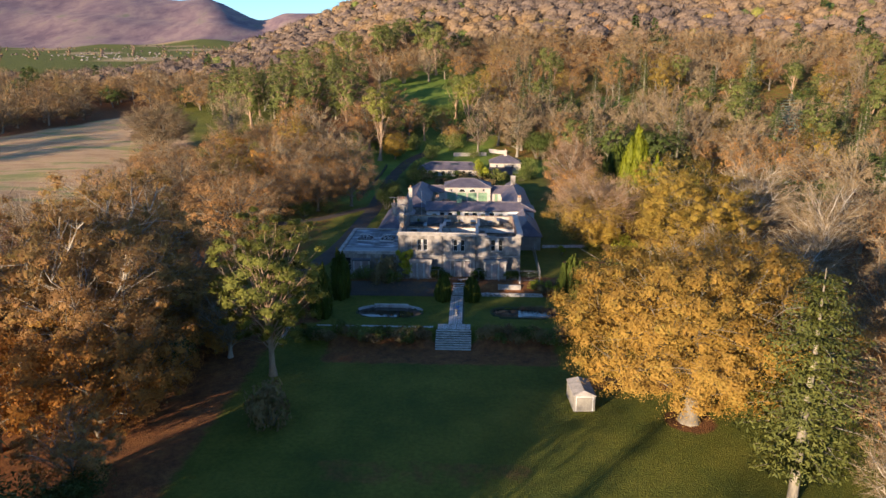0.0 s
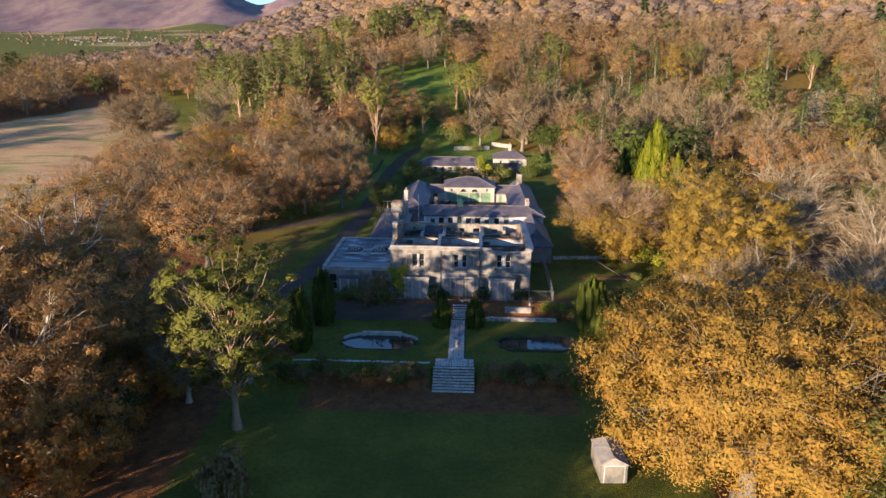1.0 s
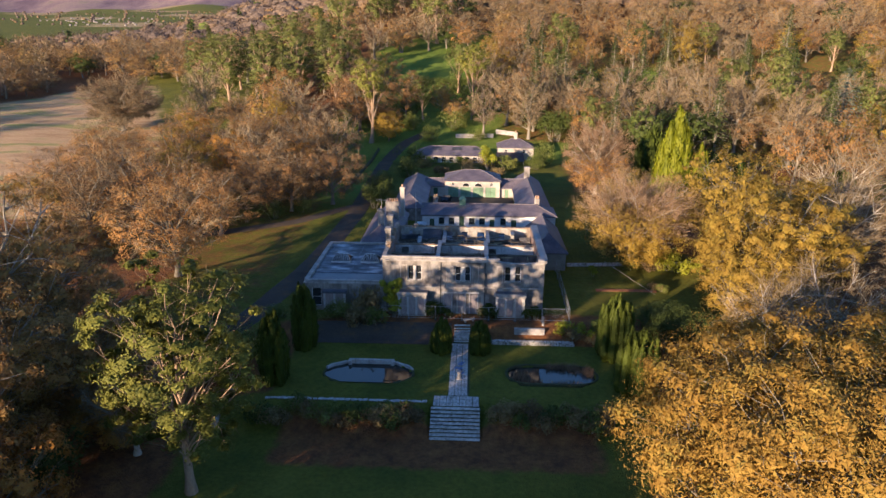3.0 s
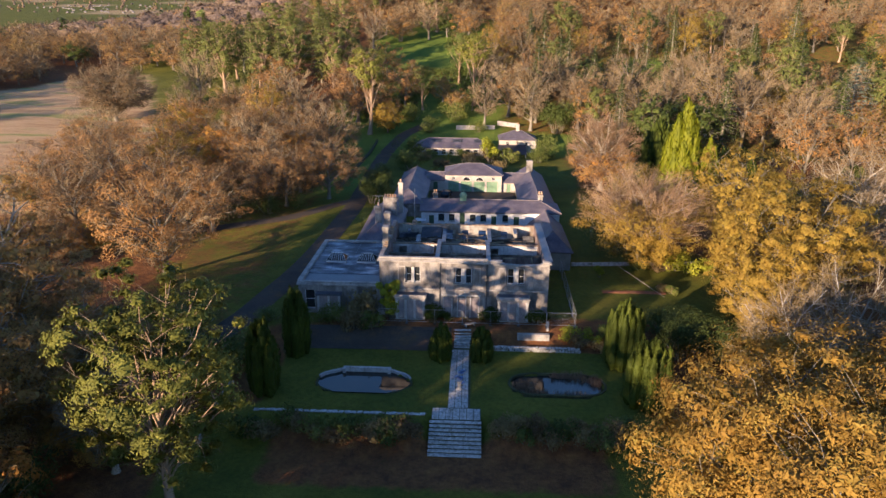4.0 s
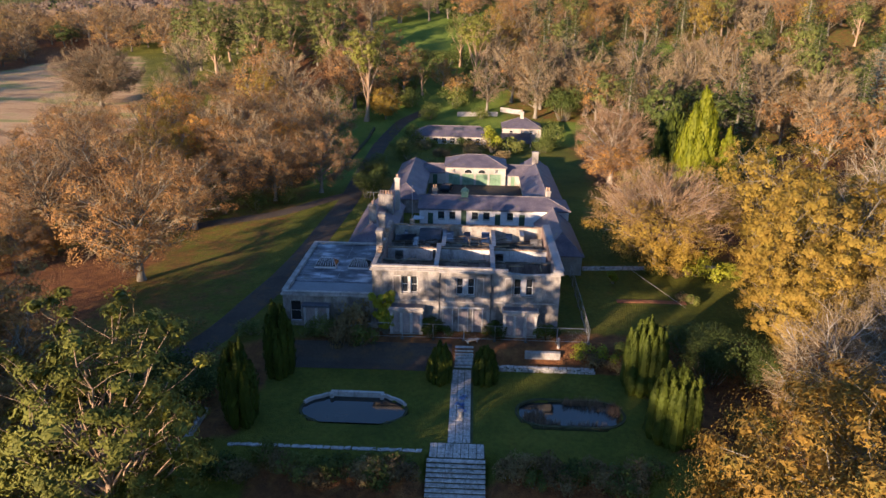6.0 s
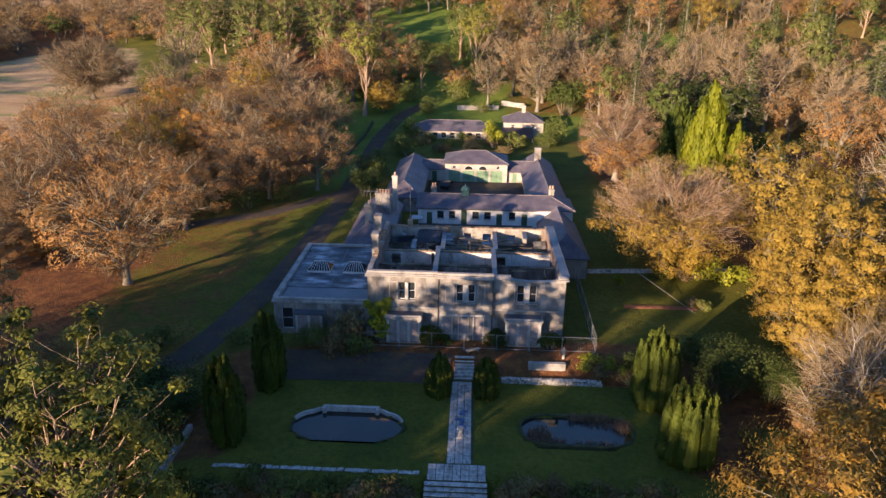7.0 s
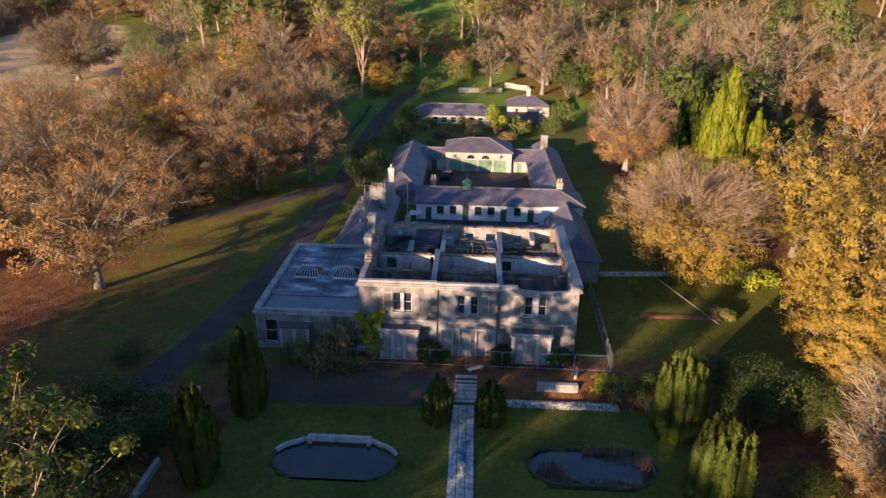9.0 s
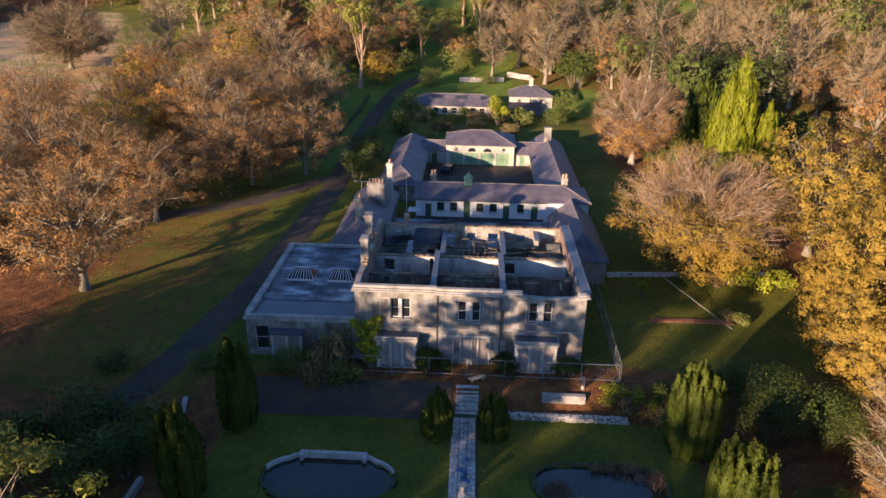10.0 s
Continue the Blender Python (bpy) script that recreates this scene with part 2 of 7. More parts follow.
def glass_material():
    m, nt, b = material("dark window glass", 0.08, 0, 0.5)
    c = ramp(nt, world_noise(nt, 0.8, 2), [(0.3, (0.012, 0.014, 0.016)), (0.7, (0.03, 0.033, 0.036))])
    nt.links.new(c, b.inputs["Base Color"])
    return m


def water_material():
    m, nt, b = material("still pond water", 0.04, 0, 0.5)
    c = ramp(nt, world_noise(nt, 0.35, 4), [(0.35, (0.010, 0.012, 0.012)), (0.7, (0.035, 0.030, 0.022))])
    nt.links.new(c, b.inputs["Base Color"])
    bumped(nt, b, world_noise(nt, 3.0, 3), 0.05, 0.02)
    return m


GLASS, WATER = glass_material(), water_material()


def ground_material():
    """Grass, fallen leaves, stubble and moor, laid by the weights stored on the ground."""
    m, nt, b = material("ground", 0.95, 0, 0.15)
    a = nt.nodes.new("ShaderNodeAttribute")
    a.attribute_name = "cover"
    sep = nt.nodes.new("ShaderNodeSeparateColor")
    nt.links.new(a.outputs["Color"], sep.inputs[0])
    fine = world_noise(nt, 2.2, 4)
    patch = world_noise(nt, 0.12, 6, (1, 1, 1), 0.65)
    grass = ramp(nt, patch, [(0.3, (0.055, 0.068, 0.011)), (0.5, (0.095, 0.098, 0.014)), (0.68, (0.14, 0.128, 0.02))])
    litter = ramp(nt, world_noise(nt, 0.7, 6, (1, 1, 1), 0.7), [(0.3, (0.075, 0.035, 0.018)), (0.5, (0.16, 0.066, 0.026)), (0.7, (0.24, 0.11, 0.036))])
    stubble = ramp(nt, world_noise(nt, 0.09, 6, (0.6, 2.2, 1)), [(0.36, (0.32, 0.205, 0.11)), (0.5, (0.42, 0.28, 0.155)), (0.62, (0.23, 0.22, 0.08))])
    moor = ramp(nt, world_noise(nt, 0.011, 9, (1.5, 0.45, 1.2), 0.7), [(0.34, (0.13, 0.088, 0.105)), (0.47, (0.20, 0.135, 0.14)), (0.58, (0.27, 0.19, 0.165)), (0.68, (0.18, 0.165, 0.11))])
    grain = ramp(nt, fine, [(0.3, (0.65, 0.65, 0.65)), (0.7, (1.25, 1.25, 1.25))])

    def edge(channel, lo=0.35, hi=0.65):
        mth = nt.nodes.new("ShaderNodeMath")
        mth.operation = "MULTIPLY_ADD"
        nt.links.new(world_noise(nt, 0.5, 6, (1, 1, 1), 0.7), mth.inputs[0])
        mth.inputs[1].default_value = 0.9
        sub = nt.nodes.new("ShaderNodeMath")
        sub.operation = "ADD"
        nt.links.new(sep.outputs[channel], sub.inputs[0])
        sub.inputs[1].default_value = -0.45
        nt.links.new(sub.outputs[0], mth.inputs[2])
        return ramp(nt, mth.outputs[0], [(lo, (0, 0, 0)), (hi, (1, 1, 1))])

    fresh = ramp(nt, patch, [(0.3, (0.07, 0.115, 0.018)), (0.5, (0.105, 0.155, 0.024)), (0.7, (0.15, 0.19, 0.035))])
    c = mix(nt, a.outputs["Alpha"], grass, fresh)
    c = mix(nt, edge(0), c, litter)
    c = mix(nt, edge(1), c, stubble)
    c = mix(nt, edge(2), c, moor)
    c = mix(nt, 0.7, c, grain, "MULTIPLY")
    nt.links.new(c, b.inputs["Base Color"])
    bumped(nt, b, world_noise(nt, 6.0, 3), 1.0, 0.2)
    return m


def wood_material():
    """Distant woodland: the kind of tree sets the hue, each twig its own tone."""
    m, nt, b = material("distant woodland", 0.95, 0, 0.1)
    a = nt.nodes.new("ShaderNodeAttribute")
    a.attribute_name = "tint"
    hue = ramp(nt, a.outputs["Fac"], [(0.0, (0.108, 0.083, 0.07)), (0.2, (0.138, 0.103, 0.08)), (0.4, (0.158, 0.11, 0.068)), (0.55, (0.18, 0.115, 0.055)),
                                      (0.68, (0.27, 0.125, 0.04)), (0.78, (0.19, 0.15, 0.04)), (0.86, (0.095, 0.12, 0.03)), (1.0, (0.04, 0.065, 0.024))])
    g = nt.nodes.new("ShaderNodeNewGeometry")
    tone = ramp(nt, g.outputs["Random Per Island"], [(0.0, (0.92, 0.92, 0.92)), (1.0, (1.1, 1.09, 1.08))])
    c = mix(nt, 1.0, hue, tone, "MULTIPLY")
    twiggy = world_noise(nt, 0.8, 5, (1, 1, 0.7), 0.7)
    c = mix(nt, 0.9, c, ramp(nt, twiggy, [(0.36, (0.86, 0.85, 0.85)), (0.62, (1.16, 1.15, 1.13))]), "MULTIPLY")
    nt.links.new(c, b.inputs["Base Color"])
    bumped(nt, b, twiggy, 0.4, 0.6)
    return m


GROUND, WOOD = ground_material(), wood_material()


# ---- mesh helpers ----
def thing(name, label, category, group="", kind="", at=(0, 0, 0), turn=0.0):
    ob = new(name)
    ob.matrix_basis = pose(*at, 0, 0, turn)
    return tagged(ob, label, category, group, kind)


def part(name, bm, mat, parent, label=""):
    me = bpy.data.meshes.new(name)
    bm.to_mesh(me)
    bm.free()
    return part_mesh(name, me, mat, parent, label)


def part_mesh(name, me, mat, parent, label=""):
    if not me.materials:
        me.materials.append(mat)
    ob = new(name, me)
    ob.parent = parent
    return tagged(ob, label)


def block(bm, x0, x1, y0, y1, z0, z1, bevel=0.0):
    vs = [bm.verts.new((x, y, z)) for z in (z0, z1) for y in (y0, y1) for x in (x0, x1)]
    fs = [bm.faces.new([vs[i] for i in f]) for f in ((0, 2, 3, 1), (4, 5, 7, 6), (0, 1, 5, 4), (2, 6, 7, 3), (0, 4, 6, 2), (1, 3, 7, 5))]
    if bevel:
        bmesh.ops.bevel(bm, geom=list({e for f in fs for e in f.edges}), offset=bevel, segments=1, affect="EDGES")
    return bm


def box(name, mat, parent, x0, x1, y0, y1, z0, z1, bevel=0.0, label=""):
    return part(name, block(bmesh.new(), x0, x1, y0, y1, z0, z1, bevel), mat, parent, label)


def prism(bm, outline, z0, z1):
    """An upright prism over an outline of (x, y), counter-clockwise."""
    low = [bm.verts.new((x, y, z0)) for x, y in outline]
    top = [bm.verts.new((x, y, z1)) for x, y in outline]
    n = len(outline)
    bm.faces.new(list(reversed(low)))
    bm.faces.new(top)
    for i in range(n):
        bm.faces.new((low[i], low[(i + 1) % n], top[(i + 1) % n], top[i]))
    return bm


def lathe(bm, profile, sides, x=0.0, y=0.0):
    rings = [[bm.verts.new((x + r * math.cos(6.2832 * k / sides), y + r * math.sin(6.2832 * k / sides), z)) for k in range(sides)] for r, z in profile]
    for a, b in zip(rings, rings[1:]):
        for k in range(sides):
            bm.faces.new((a[k], a[(k + 1) % sides], b[(k + 1) % sides], b[k]))
    bm.faces.new(list(reversed(rings[0])))
    bm.faces.new(rings[-1])
    return bm


def rod(bm, a, b, r, sides=6, r1=None):
    a, b = Vector(a), Vector(b)
    q = (b - a).to_track_quat("Z", "Y").to_matrix()
    rings = []
    for p, rad in ((a, r), (b, r if r1 is None else r1)):
        rings.append([bm.verts.new(p + q @ Vector((rad * math.cos(6.2832 * k / sides), rad * math.sin(6.2832 * k / sides), 0))) for k in range(sides)])
    for k in range(sides):
        bm.faces.new((rings[0][k], rings[0][(k + 1) % sides], rings[1][(k + 1) % sides], rings[1][k]))
    bm.faces.new(list(reversed(rings[0])))
    bm.faces.new(rings[1])
    return bm


def pierced(bm, along, a0, a1, t0, t1, z0, z1, holes):
    """A wall along x or y, from a0 to a1 and t0 to t1 thick, with holes (b0, b1, zb, zt) through it."""
    cuts = sorted({a0, a1, *(h[0] for h in holes), *(h[1] for h in holes)})
    levels = sorted({z0, z1, *(h[2] for h in holes), *(h[3] for h in holes)})
    for c0, c1 in zip(cuts, cuts[1:]):
        run = None
        for l0, l1 in zip(levels, levels[1:]):
            hollow = any(h[0] <= c0 and c1 <= h[1] and h[2] <= l0 and l1 <= h[3] for h in holes)
            if hollow:
                if run is not None:
                    slab(bm, along, c0, c1, t0, t1, run, l0)
                run = None
            elif run is None:
                run = l0
        if run is not None:
            slab(bm, along, c0, c1, t0, t1, run, levels[-1])
    bmesh.ops.remove_doubles(bm, verts=bm.verts[:], dist=1e-4)
    return bm


def slab(bm, along, a0, a1, t0, t1, z0, z1):
    if along == "x":
        block(bm, a0, a1, t0, t1, z0, z1)
    else:
        block(bm, t0, t1, a0, a1, z0, z1)


def roof_mesh(bm, x0, x1, y0, y1, z, rise, hip0=1.0, hip1=1.0, over=0.3, thick=0.14):
    """A slate roof with its ridge along the longer side; hip 1: a hipped end, 0: a gable."""
    x0, x1, y0, y1 = x0 - over, x1 + over, y0 - over, y1 + over
    wide = (x1 - x0) >= (y1 - y0)
    half = (y1 - y0) / 2 if wide else (x1 - x0) / 2
    if wide:
        ra, rb = (x0 + half * hip0, (y0 + y1) / 2), (x1 - half * hip1, (y0 + y1) / 2)
    else:
        ra, rb = ((x0 + x1) / 2, y0 + half * hip0), ((x0 + x1) / 2, y1 - half * hip1)
    for dz, flip in ((0, False), (-thick, True)):
        c = [bm.verts.new((x, y, z + dz)) for x, y in ((x0, y0), (x1, y0), (x1, y1), (x0, y1))]
        r0, r1 = bm.verts.new((*ra, z + rise + dz)), bm.verts.new((*rb, z + rise + dz))
        if wide:
            fs = [(c[0], c[1], r1, r0), (c[2], c[3], r0, r1)]
            ends = ((c[3], c[0], r0), (c[1], c[2], r1))
            sides = ((0, 1), (2, 3), (3, 0), (1, 2))
        else:
            fs = [(c[1], c[2], r1, r0), (c[3], c[0], r0, r1)]
            ends = ((c[0], c[1], r0), (c[2], c[3], r1))
            sides = ((1, 2), (3, 0), (0, 1), (2, 3))
        fs += [e for e, h in zip(ends, (hip0, hip1)) if h > 0.05]
        for f in fs:
            bm.faces.new(tuple(reversed(f)) if flip else f)
        if flip:
            for n, (i, k) in enumerate(sides):
                if n < 2 or (hip0, hip1)[n - 2] > 0.05:
                    bm.faces.new((c[i], c[k], first[0][k], first[0][i]))
                else:
                    q = n - 1
                    bm.faces.new((c[i], (r0, r1)[n - 2], first[q][0], first[0][i]))
                    bm.faces.new(((r0, r1)[n - 2], c[k], first[0][k], first[q][0]))
        first = (c, (r0,), (r1,))
    return bm


def soup(name, corners, mat, tint=None, facing=None):
    """A mesh of loose leaves: corners is (count, 3 or 4, 3); facing turns them and softens their shading."""
    n, k, _ = corners.shape
    if facing is not None:
        g = np.cross(corners[:, 1] - corners[:, 0], corners[:, 2] - corners[:, 0])
        turned = (g * facing).sum(1) < 0
        corners = np.where(turned[:, None, None], corners[:, ::-1], corners)
        g = unit(np.where(turned[:, None], -g, g))
    me = bpy.data.meshes.new(name)
    me.vertices.add(n * k)
    me.vertices.foreach_set("co", np.ascontiguousarray(corners, np.float32).ravel())
    me.loops.add(n * k)
    me.loops.foreach_set("vertex_index", np.arange(n * k, dtype=np.int32))
    me.polygons.add(n)
    me.polygons.foreach_set("loop_start", np.arange(0, n * k, k, dtype=np.int32))
    if tint is not None:
        at = me.attributes.new("tint", "FLOAT", "POINT")
        at.data.foreach_set("value", np.repeat(tint, k).astype(np.float32))
    me.update(calc_edges=True)
    me.materials.append(mat)
    if facing is not None:
        me.normals_split_custom_set_from_vertices(np.repeat(unit(facing + 0.55 * g), k, 0).astype(np.float32))
    return me


def outward(rng, corners, wild=0.3):
    """Directions out of a crown, one for each leaf."""
    c = corners.mean(1)
    heart = c.mean(0) - np.array([0, 0, 0.25 * (c[:, 2].max() - c[:, 2].min())])
    wide = np.maximum(c.std(0), 0.1)
    return unit(unit((c - heart) / wide) + rng.normal(size=c.shape) * wild)


def unit(v):
    return v / np.maximum(np.linalg.norm(v, axis=-1, keepdims=True), 1e-9)


def leaf_quads(rng, centre, normal, size, slim=0.6):
    """Pointed leaves about the centres, facing along the normals."""
    n = len(centre)
    u = unit(np.cross(normal, rng.normal(size=(n, 3))))
    v = np.cross(unit(normal), u)
    s = (size * rng.uniform(0.6, 1.35, n))[:, None]
    u, v = u * s * 0.5, v * s * 0.5 * slim
    return np.stack([centre - u, centre - 0.1 * u + v, centre + u, centre - 0.1 * u - v], 1)


def slivers(rng, start, way, length, width):
    """Thin tapering twigs."""
    n = len(start)
    w = unit(way)
    side = unit(np.cross(w, rng.normal(size=(n, 3)))) * (width * rng.uniform(0.6, 1.4, n))[:, None] * 0.5
    tip = start + w * (length * rng.uniform(0.5, 1.3, n))[:, None]
    return np.stack([start - side, start + side, tip], 1)


class Limbs:
    """Gathers tapering branches into one mesh."""

    def __init__(self):
        self.v, self.f = [], []

    def tube(self, pts, rad, k):
        pts = np.asarray(pts, float)
        base = len(self.v)
        d = np.gradient(pts, axis=0)
        d = unit(d)
        ref = np.array([0.37, 0.91, 0.18]) if abs(d[0][2]) > 0.8 else np.array([0.0, 0.0, 1.0])
        a = unit(np.cross(d, ref))
        b = np.cross(d, a)
        for p, r, s, t in zip(pts, rad, a, b):
            for j in range(k):
                w = 6.28319 * j / k
                self.v.append(p + r * (math.cos(w) * s + math.sin(w) * t))
        for i in range(len(pts) - 1):
            for j in range(k):
                q = base + i * k
                self.f.append((q + j, q + (j + 1) % k, q + k + (j + 1) % k, q + k + j))

    def mesh(self, name, mat):
        me = bpy.data.meshes.new(name)
        me.from_pydata([tuple(p) for p in self.v], [], self.f)
        for p in me.polygons:
            p.use_smooth = True
        me.materials.append(mat)
        return me


def bent(rng, a, b, lift, n, jitter):
    t = np.linspace(0, 1, n)[:, None]
    a, b = np.asarray(a, float), np.asarray(b, float)
    mid = (a + b) / 2 + np.array([0, 0, lift]) + rng.normal(size=3) * jitter
    return (1 - t) ** 2 * a + 2 * t * (1 - t) * mid + t ** 2 * b


# ---- the lie of the land ----
def smooth(a, b, v):
    t = np.clip((v - a) / (b - a), 0, 1)
    return t * t * (3 - 2 * t)


RIDGE_AT = (-60, -33.4, -25, -23.9, -22, -21, -20.2, -19.4, -18.4, -17.6, -16.8, -16.3, -15.3, -14.6, -13.5, 60)
RIDGE_UP = (6.5, 5.5, 4.84, 4.77, 4.65, 4.8, 4.94, 4.73, 4.15, 3.76, 3.5, 3.3, 3.75, 4.0, 4.0, 5.0)


def ground_at(x, y):
    x, y = np.asarray(x, float), np.asarray(y, float)
    inner = smooth(-26, -19, x) * (1 - smooth(24, 32, x))
    z = -1.8 + 1.5 * (smooth(88.2, 92, y) * inner + smooth(84, 112, y) * (1 - inner))
    z = z + 1.4 * (smooth(108, 110.6, y) * inner + smooth(100, 125, y) * (1 - inner))
    z = z + 1.6 * smooth(130, 165, y) + 0.6 * smooth(180, 215, y)
    east = smooth(-130, -40, x)
    up = np.maximum(y - 215, 0)
    z = z + east * (np.minimum(up, 300) * 0.10 + 0.0006 * np.minimum(up, 135) ** 2) + (1 - east) * (up * 0.018 + 0.05 * np.clip(y - 190, 0, 200))
    wooded = smooth(-390, 70, x + 0.12 * (y - 600))
    far = np.maximum(y - 350, 0)
    z = z + wooded * (np.minimum(far, 1000) * 0.14 + 0.00008 * np.minimum(far, 650) ** 2)
    valley = np.maximum(y - 700, 0) * (1 - wooded)
    z = z + np.minimum(valley, 1800) * 0.034
    bearing = np.degrees(np.arctan2(x - 3.4, np.maximum(y, 1)))
    away = np.hypot(x, y)
    top = np.tan(np.radians(np.interp(bearing, RIDGE_AT, RIDGE_UP))) * 3600 + 36
    z = z + smooth(2450, 3600, away) * smooth(500, 1500, y) * np.maximum(top - z, 0)
    rough = np.sin(x * 0.011 + 1.7 * np.sin(y * 0.006)) * np.sin(y * 0.009 + x * 0.004)
    z = z + rough * 14 * smooth(2000, 2600, away) * (1 - smooth(3000, 3500, away))
    return z + 0.25 * np.sin(x * 0.13 + 1.0) * np.sin(y * 0.11) * (1 - inner) * smooth(45, 70, np.abs(x))


def level(x, y):
    return float(ground_at(x, y))


def spread(marks):
    out = []
    for (a, b, step) in marks:
        out += list(np.arange(a, b, step))
    return np.array(out)


def build_ground():
    xs = spread([(-5000, -1000, 90), (-1000, -400, 30), (-400, -60, 8), (-60, 60, 1.0), (60, 400, 8), (400, 1000, 30), (1000, 5001, 200)])
    ys = spread([(-1500, -100, 100), (-100, 40, 7), (40, 130, 1.0), (130, 250, 2.0), (250, 420, 5), (420, 1000, 15), (1000, 2000, 50), (2000, 4700, 75)])
    gx, gy = np.meshgrid(xs, ys)
    gz = ground_at(gx, gy)
    nx, ny = len(xs), len(ys)
    # the two pools are sunk into the grass
    for cx, cy in ((-8.7, 99.3), (12.0, 99.8)):
        inside = (((gx - cx) / 4.9) ** 2 + ((gy - cy) / 2.3) ** 2) < 1
        gz = np.where(inside, gz - 0.9, gz)
    # the bank is cut away under the stairs
    gz = np.where((gx > -1.6) & (gx < 4.3) & (gy > 87.4) & (gy < 92.6), np.minimum(gz, -1.85), gz)
    me = bpy.data.meshes.new("ground")
    me.vertices.add(nx * ny)
    me.vertices.foreach_set("co", np.stack([gx, gy, gz], -1).astype(np.float32).ravel())
    i = np.arange(nx * ny).reshape(ny, nx)
    quads = np.stack([i[:-1, :-1], i[:-1, 1:], i[1:, 1:], i[1:, :-1]], -1).reshape(-1, 4)
    me.loops.add(quads.size)
    me.loops.foreach_set("vertex_index", quads.astype(np.int32).ravel())
    me.polygons.add(len(quads))
    me.polygons.foreach_set("loop_start", np.arange(0, quads.size, 4, dtype=np.int32))
    me.polygons.foreach_set("use_smooth", np.ones(len(quads), bool))
    lawn = smooth(-27, -22, gx) * (1 - smooth(44, 50, gx)) * (1 - smooth(92, 96, gy))
    garden = smooth(-20, -17, gx) * (1 - smooth(18, 22, gx)) * smooth(92, 93, gy) * (1 - smooth(107, 108, gy))
    side = smooth(13, 16, gx) * (1 - smooth(38, 44, gx)) * smooth(112, 116, gy) * (1 - smooth(138, 146, gy))
    verge = smooth(-48, -40, gx) * (1 - smooth(-24, -20, gx)) * smooth(104, 110, gy) * (1 - smooth(150, 160, gy))
    meadow = smooth(200, 225, gy) * (1 - smooth(385, 415, gy)) * smooth(-60, -30, gx)
    glade = np.maximum.reduce([1 - smooth(0.6, 1.2, np.hypot((gx - u) / p, (gy - v) / q)) for u, v, p, q in ((62, 320, 26, 16), (108, 311, 22, 14), (140, 305, 22, 13), (28, 224, 9, 16), (84, 212, 14, 10))])
    meadow = meadow * (1 - smooth(6, 16, gx) * (1 - np.maximum(glade, 0.58)))
    lane = smooth(-34, -28, gx) * (1 - smooth(-23, -20, gx)) * smooth(160, 175, gy) * (1 - smooth(225, 240, gy))
    pasture = smooth(600, 800, gy) * (1 - smooth(2500, 2700, np.hypot(gx, gy) + 150 * np.sin(gx * 0.006) * np.sin(gy * 0.005)))
    yard = smooth(-34, -26, gx) * (1 - smooth(24, 32, gx)) * smooth(108, 112, gy) * (1 - smooth(235, 245, gy))
    grass = np.maximum.reduce([yard * (0.72 - 0.1 * smooth(-10, -6, gx) * (1 - smooth(12, 14, gx)) * smooth(150, 154, gy) * (1 - smooth(176, 180, gy)) - 0.45 * (1 - smooth(113, 115, gy)) * smooth(-18, -14, gx)), lawn, garden * 1.1, side * 0.72, verge * 0.55, meadow * 0.85, lane, pasture])
    park = smooth(-82, -70, gx) * (1 - smooth(-30, -24, gx)) * smooth(125, 140, gy) * (1 - smooth(228, 245, gy)) * 0.55
    rough = smooth(-175, -150, gx) * (1 - smooth(-80, -60, gx)) * smooth(225, 240, gy) * (1 - smooth(385, 410, gy)) * 0.8
    grass = np.maximum.reduce([grass, park, rough])
    ring = 1 - smooth(2.0, 3.6, np.hypot(gx - 28.2, gy - 69.8))
    fallen = smooth(17, 20, gx) * (1 - smooth(40, 44, gx)) * smooth(76, 78, gy) * (1 - smooth(80, 82, gy))
    field = (1 - smooth(-92, -74, gx + 0.45 * (gy - 215))) * smooth(150, 166, gy + 0.2 * (gx + 110)) * (1 - smooth(338, 352, gy)) * smooth(-4, 4, gx + 186 - 0.36 * (gy - 273))
    plots = smooth(0.1, 0.5, np.sin(gx * 0.017 + 1.3 * np.sin(gy * 0.004)) * np.sin(gy * 0.011 + 0.6)) * smooth(650, 800, gy) * (1 - smooth(-420, -120, gx)) * 0.62
    field = np.maximum(field, plots)
    band = smooth(82, 84.5, gy) * (1 - smooth(90, 92, gy)) * inner_strip(gx) + 0.8 * smooth(54, 57, gy) * (1 - smooth(60, 62, gy)) * smooth(-14, -10, gx) * (1 - smooth(8, 14, gx)) * 0.7
    litter = np.clip(1 - grass + 0.75 * band + ring + fallen, 0, 1)
    moor = smooth(2450, 2700, np.hypot(gx, gy) + 150 * np.sin(gx * 0.006) * np.sin(gy * 0.005))
    bright = np.maximum.reduce([meadow * smooth(0.35, 0.7, meadow), lane, pasture * 0.08, garden * 0.1, lawn * 0.06])
    cover = np.stack([litter, field, moor, bright], -1)
    at = me.attributes.new("cover", "FLOAT_COLOR", "POINT")
    at.data.foreach_set("color", cover.astype(np.float32).ravel())
    me.update(calc_edges=True)
    me.materials.append(GROUND)
    tagged(new("ground", me), "rolling parkland of grass, fallen leaves and stubble", "ground", kind="structure")


def inner_strip(x):
    return smooth(-18, -15, x) * (1 - smooth(14, 18, x))


build_ground()


